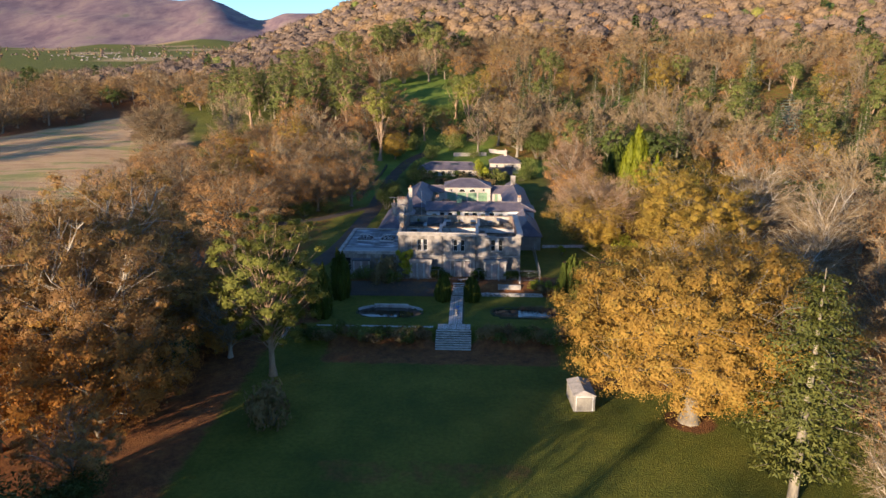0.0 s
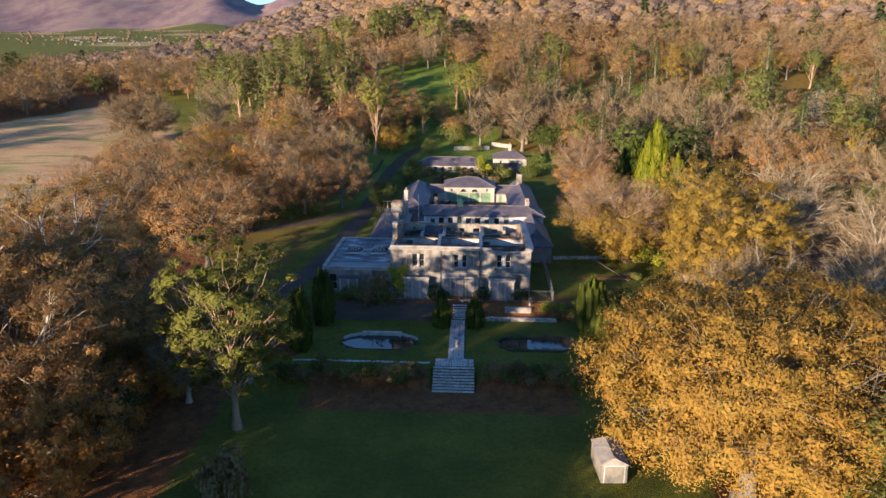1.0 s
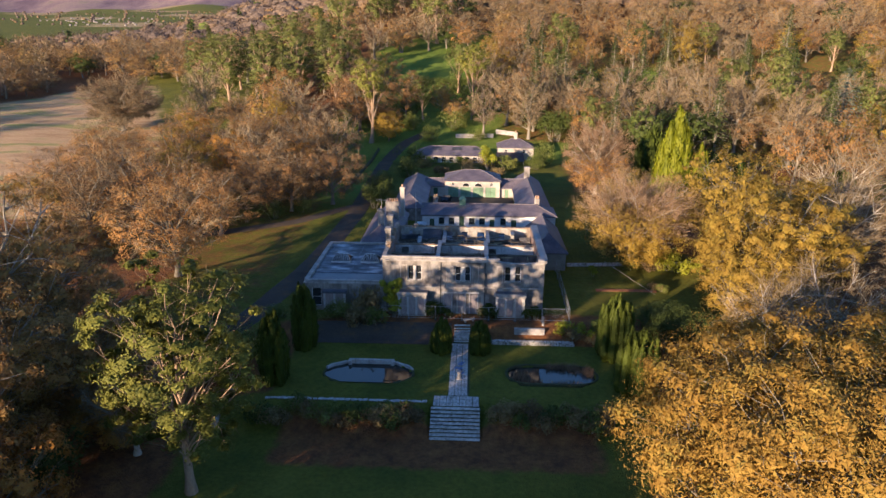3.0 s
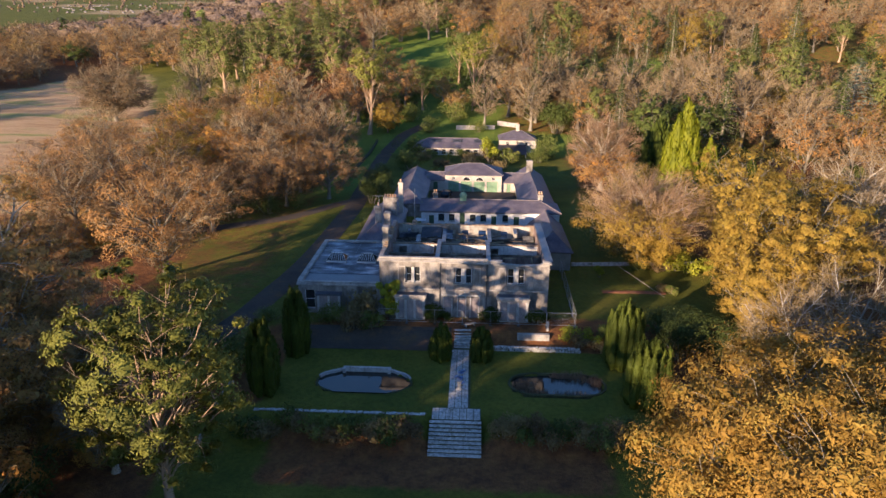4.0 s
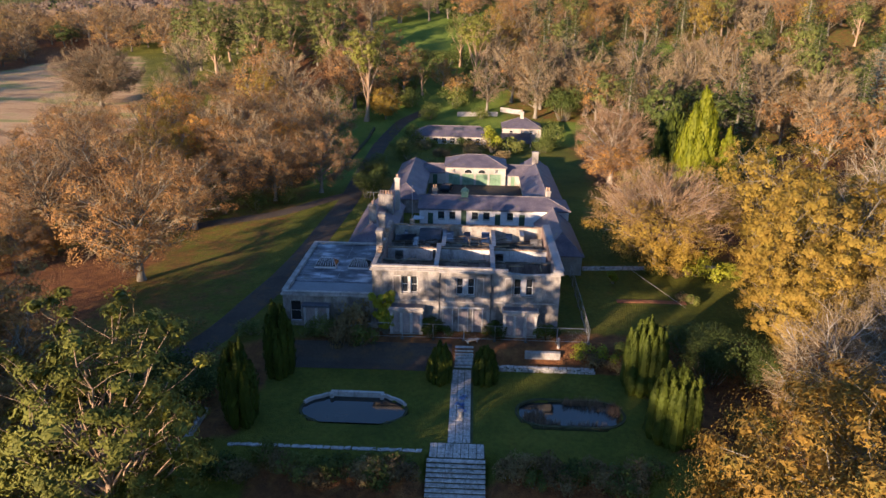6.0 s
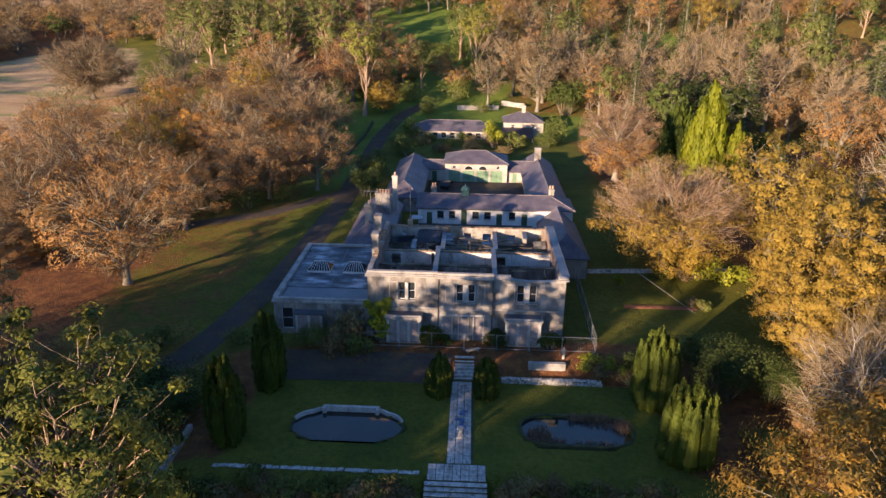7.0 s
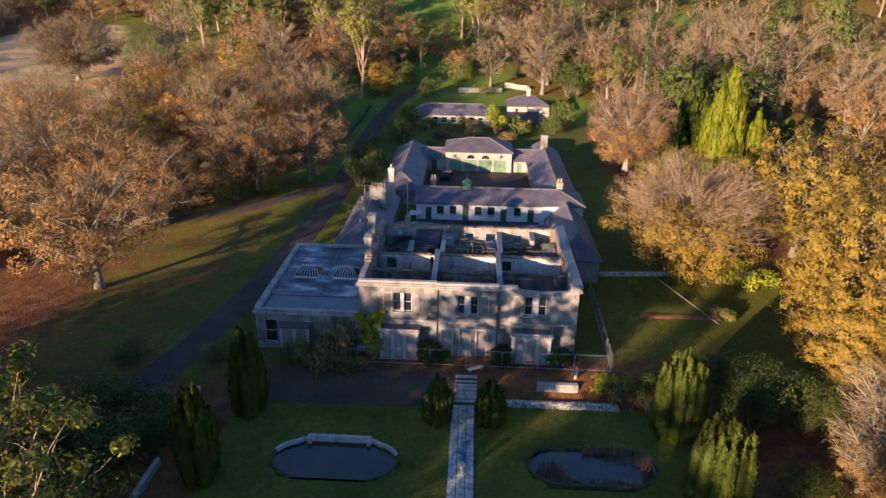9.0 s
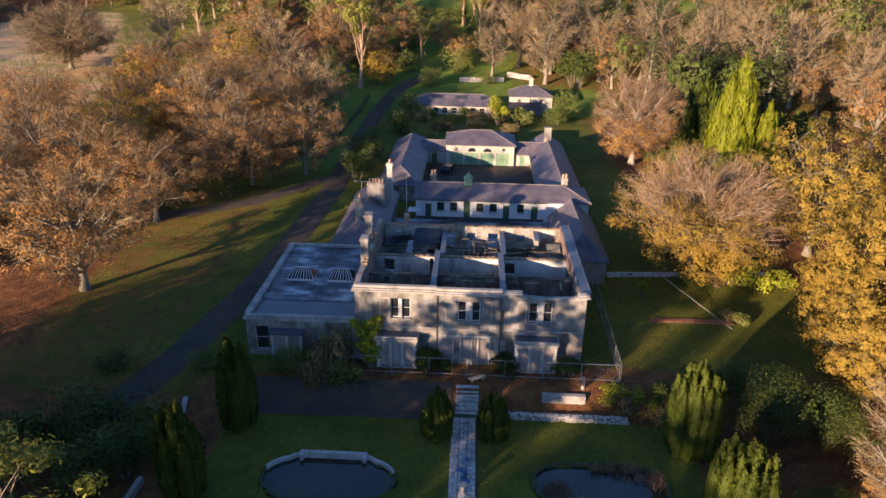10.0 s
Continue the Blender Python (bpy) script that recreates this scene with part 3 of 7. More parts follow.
def ribbon(name, line, width, mat, label, lift=0.05, step=2.0):
    """A road along a line of (x, y), laid on the ground."""
    pts = []
    for (ax, ay), (bx, by) in zip(line, line[1:]):
        n = max(1, int(math.hypot(bx - ax, by - ay) / step))
        pts += [(ax + (bx - ax) * k / n, ay + (by - ay) * k / n) for k in range(n)]
    pts.append(line[-1])
    for _ in range(3):
        pts = [pts[0]] + [((a[0] + 2 * b[0] + c[0]) / 4, (a[1] + 2 * b[1] + c[1]) / 4) for a, b, c in zip(pts, pts[1:], pts[2:])] + [pts[-1]]
    bm = bmesh.new()
    rows = []
    for i, p in enumerate(pts):
        a, b = pts[max(i - 1, 0)], pts[min(i + 1, len(pts) - 1)]
        d = math.hypot(b[0] - a[0], b[1] - a[1]) or 1
        nx, ny = -(b[1] - a[1]) / d, (b[0] - a[0]) / d
        row = []
        for k in range(7):
            w = (k / 3 - 1) * width / 2
            x, y = p[0] + nx * w, p[1] + ny * w
            row.append(bm.verts.new((x, y, level(x, y) + lift - 0.10 * abs(k / 3 - 1) ** 4)))
        rows.append(row)
    for a, b in zip(rows, rows[1:]):
        for k in range(6):
            bm.faces.new((a[k + 1], a[k], b[k], b[k + 1]))
    ob = part(name, bm, mat, None)
    return tagged(ob, label, "road", kind="structure")


ribbon("drive", [(-40, 96), (-31, 103), (-26, 113), (-23.3, 126), (-21.8, 140), (-19.9, 161), (-20.6, 185), (-20.6, 215), (-17.6, 234), (-11, 247)], 4.6, GRAVEL,
       "dark worn driveway curving beside the house")
ribbon("track", [(-62, 141), (-45, 146), (-30, 154), (-21, 166)], 3.4, GRAVEL, "leaf-strewn track joining the driveway")
BED = mottled("fallen red leaves", [(0.3, (0.10, 0.04, 0.025)), (0.5, (0.19, 0.075, 0.04)), (0.7, (0.28, 0.13, 0.06))], 1.2, 6, 0.95, 0.8, 0.08)
ribbon("border", [(20.8, 123.7), (25, 123.9), (29.5, 123.8)], 1.1, BED, "narrow border heaped with red fallen leaves", 0.12, 0.8)
ribbon("yard", [(2.7, 154.2), (2.7, 164), (2.7, 175.2)], 17.5, GRAVEL, "weedy gravel of the stable yard", 0.12, 1.5)
ribbon("terrace", [(-19, 108.5), (-8, 108.7), (0.4, 108.7)], 3.6, GRAVEL, "gravel terrace below the house", 0.14, 1.0)


# ---- the burnt-out house ----
FRONT = 114.0


def sash(parent, x0, x1, z0, z1, y, mat_frame=WHITE, inset=0.22, bars=1):
    """A window in a wall that faces the garden: frame, glazing bars, pane and sill."""
    w = tagged(new("window"), "")
    w.parent = parent
    f = bmesh.new()
    t = 0.07
    block(f, x0, x0 + t, y + inset, y + inset + 0.08, z0, z1)
    block(f, x1 - t, x1, y + inset, y + inset + 0.08, z0, z1)
    block(f, x0 + t, x1 - t, y + inset, y + inset + 0.08, z0, z0 + t)
    block(f, x0 + t, x1 - t, y + inset, y + inset + 0.08, z1 - t, z1)
    for k in range(bars):
        z = z0 + (z1 - z0) * (k + 1) / (bars + 1)
        block(f, x0 + t, x1 - t, y + inset + 0.01, y + inset + 0.07, z - 0.025, z + 0.025)
    part("window_frame", f, mat_frame, w)
    box("pane", GLASS, w, x0 + t, x1 - t, y + inset + 0.03, y + inset + 0.05, z0 + t, z1 - t)
    box("sill", TRIM, w, x0 - 0.08, x1 + 0.08, y - 0.12, y + inset, z0 - 0.12, z0 - 0.002)
    return w


def boarded(parent, x0, x1, z0, z1, y):
    """A sheet of plywood with two battens, screwed into an opening."""
    b = block(bmesh.new(), x0 + 0.02, x1 - 0.02, y - 0.025, y + 0.03, z0, z1)
    for k in (0.3, 0.72):
        z = z0 + (z1 - z0) * k
        block(b, x0 + 0.06, x1 - 0.06, y - 0.05, y - 0.026, z - 0.05, z + 0.05)
    return part("board", b, BOARD, parent)


def stack(parent, x, y, z0, z1, wx, wy, pots, mat=TRIM, name="chimney"):
    c = bmesh.new()
    block(c, x - wx / 2, x + wx / 2, y - wy / 2, y + wy / 2, z0, z1 - 0.3, 0.03)
    block(c, x - wx / 2 - 0.09, x + wx / 2 + 0.09, y - wy / 2 - 0.09, y + wy / 2 + 0.09, z1 - 0.3, z1 - 0.08, 0.03)
    block(c, x - wx / 2, x + wx / 2, y - wy / 2, y + wy / 2, z1 - 0.08, z1)
    ch = part(name, c, mat, parent)
    for k in range(pots):
        px = x + (k - (pots - 1) / 2) * 0.42
        part("chimney_pot", lathe(bmesh.new(), [(0.15, z1 - 0.02), (0.13, z1 + 0.35), (0.16, z1 + 0.42), (0.15, z1 + 0.5)], 10, px, y), POT, ch)
    return ch


def broken_head(parent, mat, along, a0, a1, t0, t1, z0, tops, step):
    """The loose top stones of a broken wall, one by one."""
    n = max(1, int((a1 - a0) / step))
    for k in range(n):
        c0, c1 = a0 + (a1 - a0) * k / n, a0 + (a1 - a0) * (k + 1) / n
        s = bmesh.new()
        slab(s, along, c0 + 0.004, c1 - 0.004, t0, t1, z0, tops((c0 + c1) / 2))
        part("broken_stone", s, mat, parent)


house = thing("country_house", "roofless burnt-out pale country house with boarded openings", "house")
rnd = random.Random(4)
UPPER = [(-5.5, -4.75), (-4.47, -3.7), (0.67, 1.43), (1.92, 2.68), (7.1, 7.9), (8.42, 9.2)]
holes = [(a, b, 5.6, 7.6) for a, b in UPPER]
wall = bmesh.new()
pierced(wall, "x", -8.8, -1.3, FRONT, FRONT + 0.5, 0.9, 8.3, [h for h in holes if h[1] < -1.3] + [(-6.2, -3.4, 1.2, 3.7)])
part("front_wall", wall, STONE, house)
wall = bmesh.new()
pierced(wall, "x", -1.3, 4.64, FRONT - 0.22, FRONT + 0.5, 0.9, 8.3, [h for h in holes if -1.3 < h[0] < 4] + [(-0.72, 0.22, 1.2, 3.75), (1.05, 1.95, 1.2, 3.75), (2.65, 3.6, 1.2, 3.75)])
part("front_wall", wall, STONE, house)
wall = bmesh.new()
pierced(wall, "x", 4.64, 12.2, FRONT, FRONT + 0.5, 0.9, 8.0, [h for h in holes if h[0] > 5] + [(6.4, 9.3, 1.2, 3.7)])
part("front_wall", wall, STONE, house)
broken_head(house, TRIM, "x", 4.64, 12.2, FRONT, FRONT + 0.5, 8.002, lambda x: 8.3 if x < 6.6 or x > 11.3 else 8.02 + 0.18 * abs(x - 9.0) / 2.4 + rnd.uniform(0, 0.07), 0.34)
box("side_wall", STONE, house, -8.8, -8.3, FRONT + 0.5, 132, 0.9, 8.3)
box("side_wall", STONE, house, 11.7, 12.2, FRONT + 0.5, 132, 1.0, 8.3)
wall = bmesh.new()
back_holes = [(-6.9, -6.4, 5.4, 7.4), (-1.2, -0.2, 5.4, 7.3), (1.2, 2.1, 5.4, 7.3), (3.6, 4.7, 5.4, 7.3), (6.9, 7.8, 6.1, 7.2)]
pierced(wall, "x", -8.3, 11.7, 131.5, 132, 1.0, 8.0, back_holes)
part("back_wall", wall, PLASTER, house, "scorched inner back wall")
broken_head(house, BRICKY, "x", -8.3, 11.7, 131.5, 132, 8.002, lambda x: 8.06 + 0.1 * noise.noise((x * 0.7, 1, 0)) + rnd.uniform(0, 0.09), 0.3)
# cornice and parapet
for x0, x1, y in ((-8.8, -1.3, FRONT), (-1.3, 4.64, FRONT - 0.22), (4.64, 6.4, FRONT), (11.4, 12.2, FRONT)):
    c = bmesh.new()
    block(c, x0 - (0.25 if x0 < -8 else 0.0), x1 + (0.3 if x1 > 12 else 0.0), y - 0.3, y + 0.5, 8.302, 8.45, 0.02)
    block(c, x0 - (0.15 if x0 < -8 else 0.0), x1 + (0.2 if x1 > 12 else 0.0), y - 0.18, y + 0.5, 8.452, 8.6, 0.02)
    block(c, x0, x1, y - 0.02, y + 0.45, 8.602, 8.85 if x1 < 5 else 8.66, 0.03)
    part("cornice", c, TRIM, house, "weathered stone cornice")
box("parapet", STONE, house, -8.98, -8.45, FRONT + 0.52, 131.9, 8.302, 8.55, 0.03)
# dark sheets over the inner faces of the side walls
for x in (-8.296, 11.64):
    box("wall_lining", SCORCH, house, x, x + 0.056, FRONT + 0.52, 131.48, 4.6, 8.25, 0, "dark bare lining of the side wall")
gutter = bmesh.new()
block(gutter, 11.75, 12.6, FRONT + 0.52, 131.9, 8.302, 8.44, 0.02)
block(gutter, 12.5, 12.66, FRONT + 0.52, 131.9, 8.442, 8.54, 0.02)
part("roof_gutter", gutter, LEAD, house, "grey lead gutter along the wall head")
for x0, x1, y in ((-8.8, -1.3, FRONT), (4.64, 12.2, FRONT)):
    box("string_course", TRIM, house, x0, x1, y - 0.07, y - 0.002, 4.62, 4.8, 0.015)
box("string_course", TRIM, house, -1.3, 4.64, FRONT - 0.29, FRONT - 0.222, 4.62, 4.8, 0.015)
box("plinth", TRIM, house, -8.86, -6.7, FRONT - 0.08, FRONT - 0.002, 0.9, 1.7, 0.015)
box("plinth", TRIM, house, 9.8, 12.26, FRONT - 0.08, FRONT - 0.002, 0.9, 1.7, 0.015)
for a, b in UPPER:
    y = FRONT - 0.22 if -1 < a < 4 else FRONT
    sash(house, a, b, 5.6, 7.6, y)
for a, b in ((-4.75, -4.47), (1.43, 1.92), (7.9, 8.42)):
    y = FRONT - 0.22 if -1 < a < 4 else FRONT
    box("mullion", PALE, house, a + 0.004, b - 0.004, y - 0.03, y - 0.004, 5.6, 7.6, 0.01, "white painted mullion")
for a, b in ((-0.86, -0.72), (0.22, 0.36), (0.91, 1.05), (1.95, 2.09), (2.51, 2.65), (3.6, 3.74)):
    box("pilaster", PALE, house, a + 0.003, b - 0.003, FRONT - 0.31, FRONT - 0.224, 1.0, 3.95, 0.01)
box("door_lintel", PALE, house, -0.95, 3.83, FRONT - 0.33, FRONT - 0.226, 3.96, 4.15, 0.015)
for a, b in ((-6.5, -5.58), (-0.5, 0.45), (6.05, 6.9), (2.9, 3.75)):
    y = FRONT - 0.22 if -1 < a < 4 else FRONT
    s = bmesh.new()
    block(s, a, a + 0.1, y - 0.05, y - 0.002, 5.5, 7.7)
    block(s, b - 0.1, b, y - 0.05, y - 0.002, 5.5, 7.7)
    block(s, a + 0.1, b - 0.1, y - 0.05, y - 0.002, 7.6, 7.7)
    part("blind_panel", s, TRIM, house)
for a, b in ((-0.72, 0.22), (1.05, 1.95), (2.65, 3.6)):
    boarded(house, a, b, 1.2, 3.75, FRONT - 0.1)
for x in (-1.22, 4.55):
    part("downpipe", rod(bmesh.new(), (x, FRONT - 0.3, 1.0), (x, FRONT - 0.3, 8.3), 0.06, 8), IRON, house)


def bay(x0, x1, y, z0, z1, doors):
    """A projecting bay with boarded lights between stone piers."""
    b = tagged(new("bay_window"), "projecting stone bay with boarded lights")
    b.parent = house
    n = doors
    wide = (x1 - x0 - 0.3 * (n + 1)) / n
    for k in range(n + 1):
        px = x0 + k * (wide + 0.3)
        box("pier", PALE, b, px, px + 0.3, y, y + 0.3, z0, z1 - 0.5, 0.015)
    for k in range(n):
        px = x0 + 0.3 + k * (wide + 0.3)
        boarded(b, px, px + wide, z0 + 0.15, z1 - 0.5, y + 0.13)
    box("cheek", PALE, b, x0, x0 + 0.3, y + 0.302, FRONT - 0.002, z0, z1 - 0.5)
    box("cheek", PALE, b, x1 - 0.3, x1, y + 0.302, FRONT - 0.002, z0, z1 - 0.5)
    box("base", TRIM, b, x0 - 0.05, x1 + 0.05, y - 0.06, y - 0.002, z0 - 0.2, z0 + 0.15)
    t = bmesh.new()
    block(t, x0 - 0.06, x1 + 0.06, y - 0.06, FRONT - 0.01, z1 - 0.498, z1 - 0.2)
    block(t, x0 - 0.2, x1 + 0.2, y - 0.2, FRONT - 0.01, z1 - 0.198, z1 - 0.06, 0.02)
    block(t, x0 - 0.08, x1 + 0.08, y - 0.08, y + 0.1, z1 - 0.058, z1 + 0.12, 0.02)
    part("cornice", t, TRIM, b)
    box("lead_roof", LEAD, b, x0 + 0.0, x1 - 0.0, y + 0.12, FRONT - 0.02, z1 - 0.056, z1 + 0.02, 0, "wet lead roof")


bay(-6.7, -3.05, 112.7, 1.1, 4.25, 3)
bay(6.0, 9.75, 112.7, 1.1, 4.25, 3)

# inner walls and wreckage
def uneven(along, a0, a1, t0, t1, z0, z1, amp, seed, step=0.28, bulge=0.0):
    """A length of wall with a crumbled top line."""
    bm = bmesh.new()
    n = max(2, int((a1 - a0) / step))
    rows = []
    for k in range(n + 1):
        p = a0 + (a1 - a0) * k / n
        h = z1 + amp * noise.noise((p * 0.8, seed, 0)) + 0.6 * amp * noise.noise((p * 2.9, seed, 4))
        w = bulge * noise.noise((p * 1.7, seed, 9))
        c = ((t0, z0), (t1, z0), (t1 + w, h), (t0 - w, h + 0.3 * amp * noise.noise((p * 4.1, seed, 7))))
        rows.append([bm.verts.new((p, t, z) if along == "x" else (t, p, z)) for t, z in c])
    for u, v in zip(rows, rows[1:]):
        for i in range(4):
            bm.faces.new((u[i], u[(i + 1) % 4], v[(i + 1) % 4], v[i]))
    bm.faces.new(list(reversed(rows[0])))
    bm.faces.new(rows[-1])
    bmesh.ops.recalc_face_normals(bm, faces=bm.faces[:])
    return bm


for x, y0, y1, z, mat in ((-1.75, 114.5, 124.2, 8.05, PLASTER), (4.75, 114.5, 124.2, 8.05, PLASTER), (-4.9, 124.7, 128.2, 7.5, WHITEWASH), (-1.3, 124.7, 131.5, 7.5, PLASTER), (5.1, 124.7, 131.5, 7.6, PLASTER), (8.9, 128.9, 131.5, 7.7, PLASTER)):
    part("inner_wall", uneven("y", y0, y1, x - 0.2, x + 0.2, 4.0, z - 0.12, 0.05, x), mat, house)
    part("wall_flashing", uneven("y", y0, y1, x - 0.27, x + 0.27, z - 0.02, z + 0.07, 0.07, x + 3, 0.4, 0.06), LEAD, house, "buckled lead on the wall head")
rooms = ((-8.3, -1.97), (-1.53, 4.53), (4.97, 11.7))
for row, (y, z, mat, note, cut) in enumerate((
        (119.6, 7.55, SCORCH, "scorched red-brown inner wall", [(-6.8, -6.3, 6.3, 7.2), (-0.9, 0.2, 4.5, 6.9), (3.1, 4.2, 4.5, 6.9), (5.4, 6.3, 4.5, 6.9)]),
        (124.4, 7.5, WHITEWASH, "pale plastered inner wall, streaked with soot", [(-7.4, -6.3, 5.6, 7.0), (-2.6, -2.2, 5.0, 7.2), (5.3, 6.3, 5.6, 6.9)]),
        (128.4, 6.9, PLASTER, "broken plastered inner wall", [(-3.2, -2.3, 5.8, 6.6), (2.4, 3.3, 5.6, 6.5), (7.6, 8.8, 5.4, 6.4)]))):
    for x0, x1 in rooms:
        w = pierced(bmesh.new(), "x", x0, x1, y - 0.2, y + 0.2, 4.0, z - 0.2, [h for h in cut if x0 < h[0] and h[1] < x1])
        part("inner_wall", w, mat, house, note)
        part("broken_head", uneven("x", x0, x1, y - 0.24, y + 0.24, z - 0.198, z - 0.04, 0.13, row * 5 + x0, 0.22, 0.06), BRICKY if row == 1 else RUBBLE, house)
debris = bmesh.new()
xs = [-8.3 + 20 * i / 44 for i in range(45)]
ys = [114.5 + 17 * j / 38 for j in range(39)]
grid = [[debris.verts.new((x, y, 5.0 + 0.55 * noise.noise((x * 0.6, y * 0.6, 0)) + 0.3 * noise.noise((x * 2.1, y * 2.1, 3)))) for x in xs] for y in ys]
for a, b in zip(grid, grid[1:]):
    for i in range(44):
        debris.faces.new((a[i], a[i + 1], b[i + 1], b[i]))
part("rubble_floor", debris, RUBBLE, house, "heaped charred rubble inside the walls")
# charred joists still hanging between the walls
for k in range(85):
    row = k % 5
    x0, x1 = rooms[k % 3]
    y = (119.3, 121.8, 125.6, 127.0, 129.8)[row] + rnd.uniform(-0.9, 0.9)
    z = (7.45, 5.9, 6.9, 7.1, 6.9)[row] + rnd.uniform(-0.25, 0.2)
    x = rnd.uniform(x0 + 1, x1 - 1)
    a = rnd.choice((0, 0, 1.57, rnd.uniform(-0.5, 0.5)))
    l = rnd.uniform(0.9, 2.4)
    dz = rnd.uniform(-0.35, 0.35)
    part("fallen_beam", rod(bmesh.new(), (x - l * math.cos(a) / 2, y - l * math.sin(a) / 2, z - dz / 2), (x + l * math.cos(a) / 2, y + l * math.sin(a) / 2, z + dz / 2), rnd.uniform(0.035, 0.085), 4),
         TIMBER if rnd.random() < 0.22 else CHAR, house)
for k in range(24):
    x = -1.3 + 5.6 * k / 23
    part("ceiling_lath", rod(bmesh.new(), (x, 119.9 + rnd.uniform(-0.1, 0.1), 7.5 + rnd.uniform(-0.05, 0.08)), (x + rnd.uniform(-0.25, 0.25), 121.0 + rnd.uniform(-0.5, 0.2), 7.3 + rnd.uniform(-0.25, 0.1)), 0.055, 4), TIMBER, house)
for x0, x1, y0, y1, z0, z1, mat in ((-4.7, -1.8, 128.8, 131.3, 6.9, 7.75, LEAD), (6.1, 8.4, 126.4, 128.0, 6.7, 7.0, CHAR), (9.9, 11.4, 127.4, 128.9, 6.9, 7.35, PLASTER), (-8.0, -5.2, 129.2, 131.2, 6.3, 6.9, FELT), (1.0, 3.6, 125.2, 127.2, 6.4, 6.9, RUBBLE)):
    sheet = bmesh.new()
    pts = [[sheet.verts.new((x0 + (x1 - x0) * i / 5, y0 + (y1 - y0) * j / 4, z0 + (z1 - z0) * j / 4 + 0.12 * noise.noise((x0 + i * 0.8, j * 0.9, 2)))) for i in range(6)] for j in range(5)]
    for p, q in zip(pts, pts[1:]):
        for i in range(5):
            sheet.faces.new((p[i], p[i + 1], q[i + 1], q[i]))
    bmesh.ops.solidify(sheet, geom=sheet.faces[:], thickness=0.08)
    part("collapsed_sheet", sheet, mat, house, "buckled sheet of fallen roofing")
stack(house, -8.75, 120.6, 7.0, 10.9, 0.75, 1.3, 0, STONE)
stack(house, -9.2, 126.3, 5.0, 11.2, 0.8, 1.2, 0, STONE)
broken_head(house, BRICKY, "y", 117, 131.6, -8.8, -8.35, 8.304, lambda v: 8.4 + 0.9 * max(0, 1 - abs(v - 120.8) / 2.4) + 0.8 * max(0, 1 - abs(v - 126.3) / 2.2) + rnd.uniform(0, 0.1), 0.4)

# ---- the flat-roofed wing ----
wing = thing("house_wing", "single-storey pale wing with a stained flat roof", "building")
w = bmesh.new()
pierced(w, "x", -19.1, -8.82, FRONT, FRONT + 0.45, 0.6, 4.9, [(-18.3, -17.05, 1.7, 4.2), (-16.2, -13.9, 1.4, 3.8)])
part("front_wall", w, STONE, wing)
w = bmesh.new()
pierced(w, "y", FRONT + 0.45, 131.5, -19.1, -18.65, 0.6, 4.9, [(117.5, 118.7, 1.8, 4.1), (121.5, 122.7, 1.8, 4.1), (126, 127.2, 1.8, 4.1)])
part("side_wall", w, STONE, wing)
box("back_wall", STONE, wing, -18.65, -8.82, 131.05, 131.5, 0.6, 4.9)
sash(wing, -18.3, -17.05, 1.7, 4.2, FRONT, WHITE, 0.2)
for y0 in (117.5, 121.5, 126):
    box("pane", GLASS, wing, -18.95, -18.9, y0, y0 + 1.2, 1.8, 4.1)
b = tagged(new("bay_window"), "stone bay with boarded lights")
b.parent = wing
for k in range(3):
    box("pier", PALE, b, -16.6 + k * 1.32, -16.34 + k * 1.32, 113.2, 113.5, 0.6, 3.8, 0.01)
for k in range(2):
    boarded(b, -16.34 + k * 1.32, -15.28 + k * 1.32, 1.3, 3.8, 113.33)
box("base", STONE, b, -16.6, -13.7, 113.25, FRONT - 0.002, 0.6, 1.3)
box("lead_roof", LEAD, b, -16.75, -13.55, 113.05, FRONT - 0.002, 3.802, 4.1, 0.03)
box("cornice", TRIM, wing, -19.3, -8.82, FRONT - 0.2, FRONT + 0.45, 4.902, 5.1, 0.02)
box("parapet", TRIM, wing, -19.1, -8.82, FRONT - 0.05, FRONT + 0.4, 5.102, 5.38, 0.03)
box("parapet", TRIM, wing, -19.3, -18.65, FRONT + 0.45, 131.5, 4.902, 5.38, 0.03)
box("parapet", TRIM, wing, -18.65, -8.82, 131.05, 131.55, 4.902, 5.38, 0.03)
box("flat_roof", FELT, wing, -18.65, -8.82, 117.8, 131.05, 4.902, 5.1, 0, "stained grey flat roof")
box("flat_roof", LEAD, wing, -18.65, -8.82, FRONT + 0.45, 117.798, 4.902, 5.04, 0, "smooth wet strip of roof")
for k in range(5):
    x = -18.2 + k * 2.2
    box("roof_seam", LEAD, wing, x, x + 0.05, 117.9, 131.0, 5.102, 5.13)


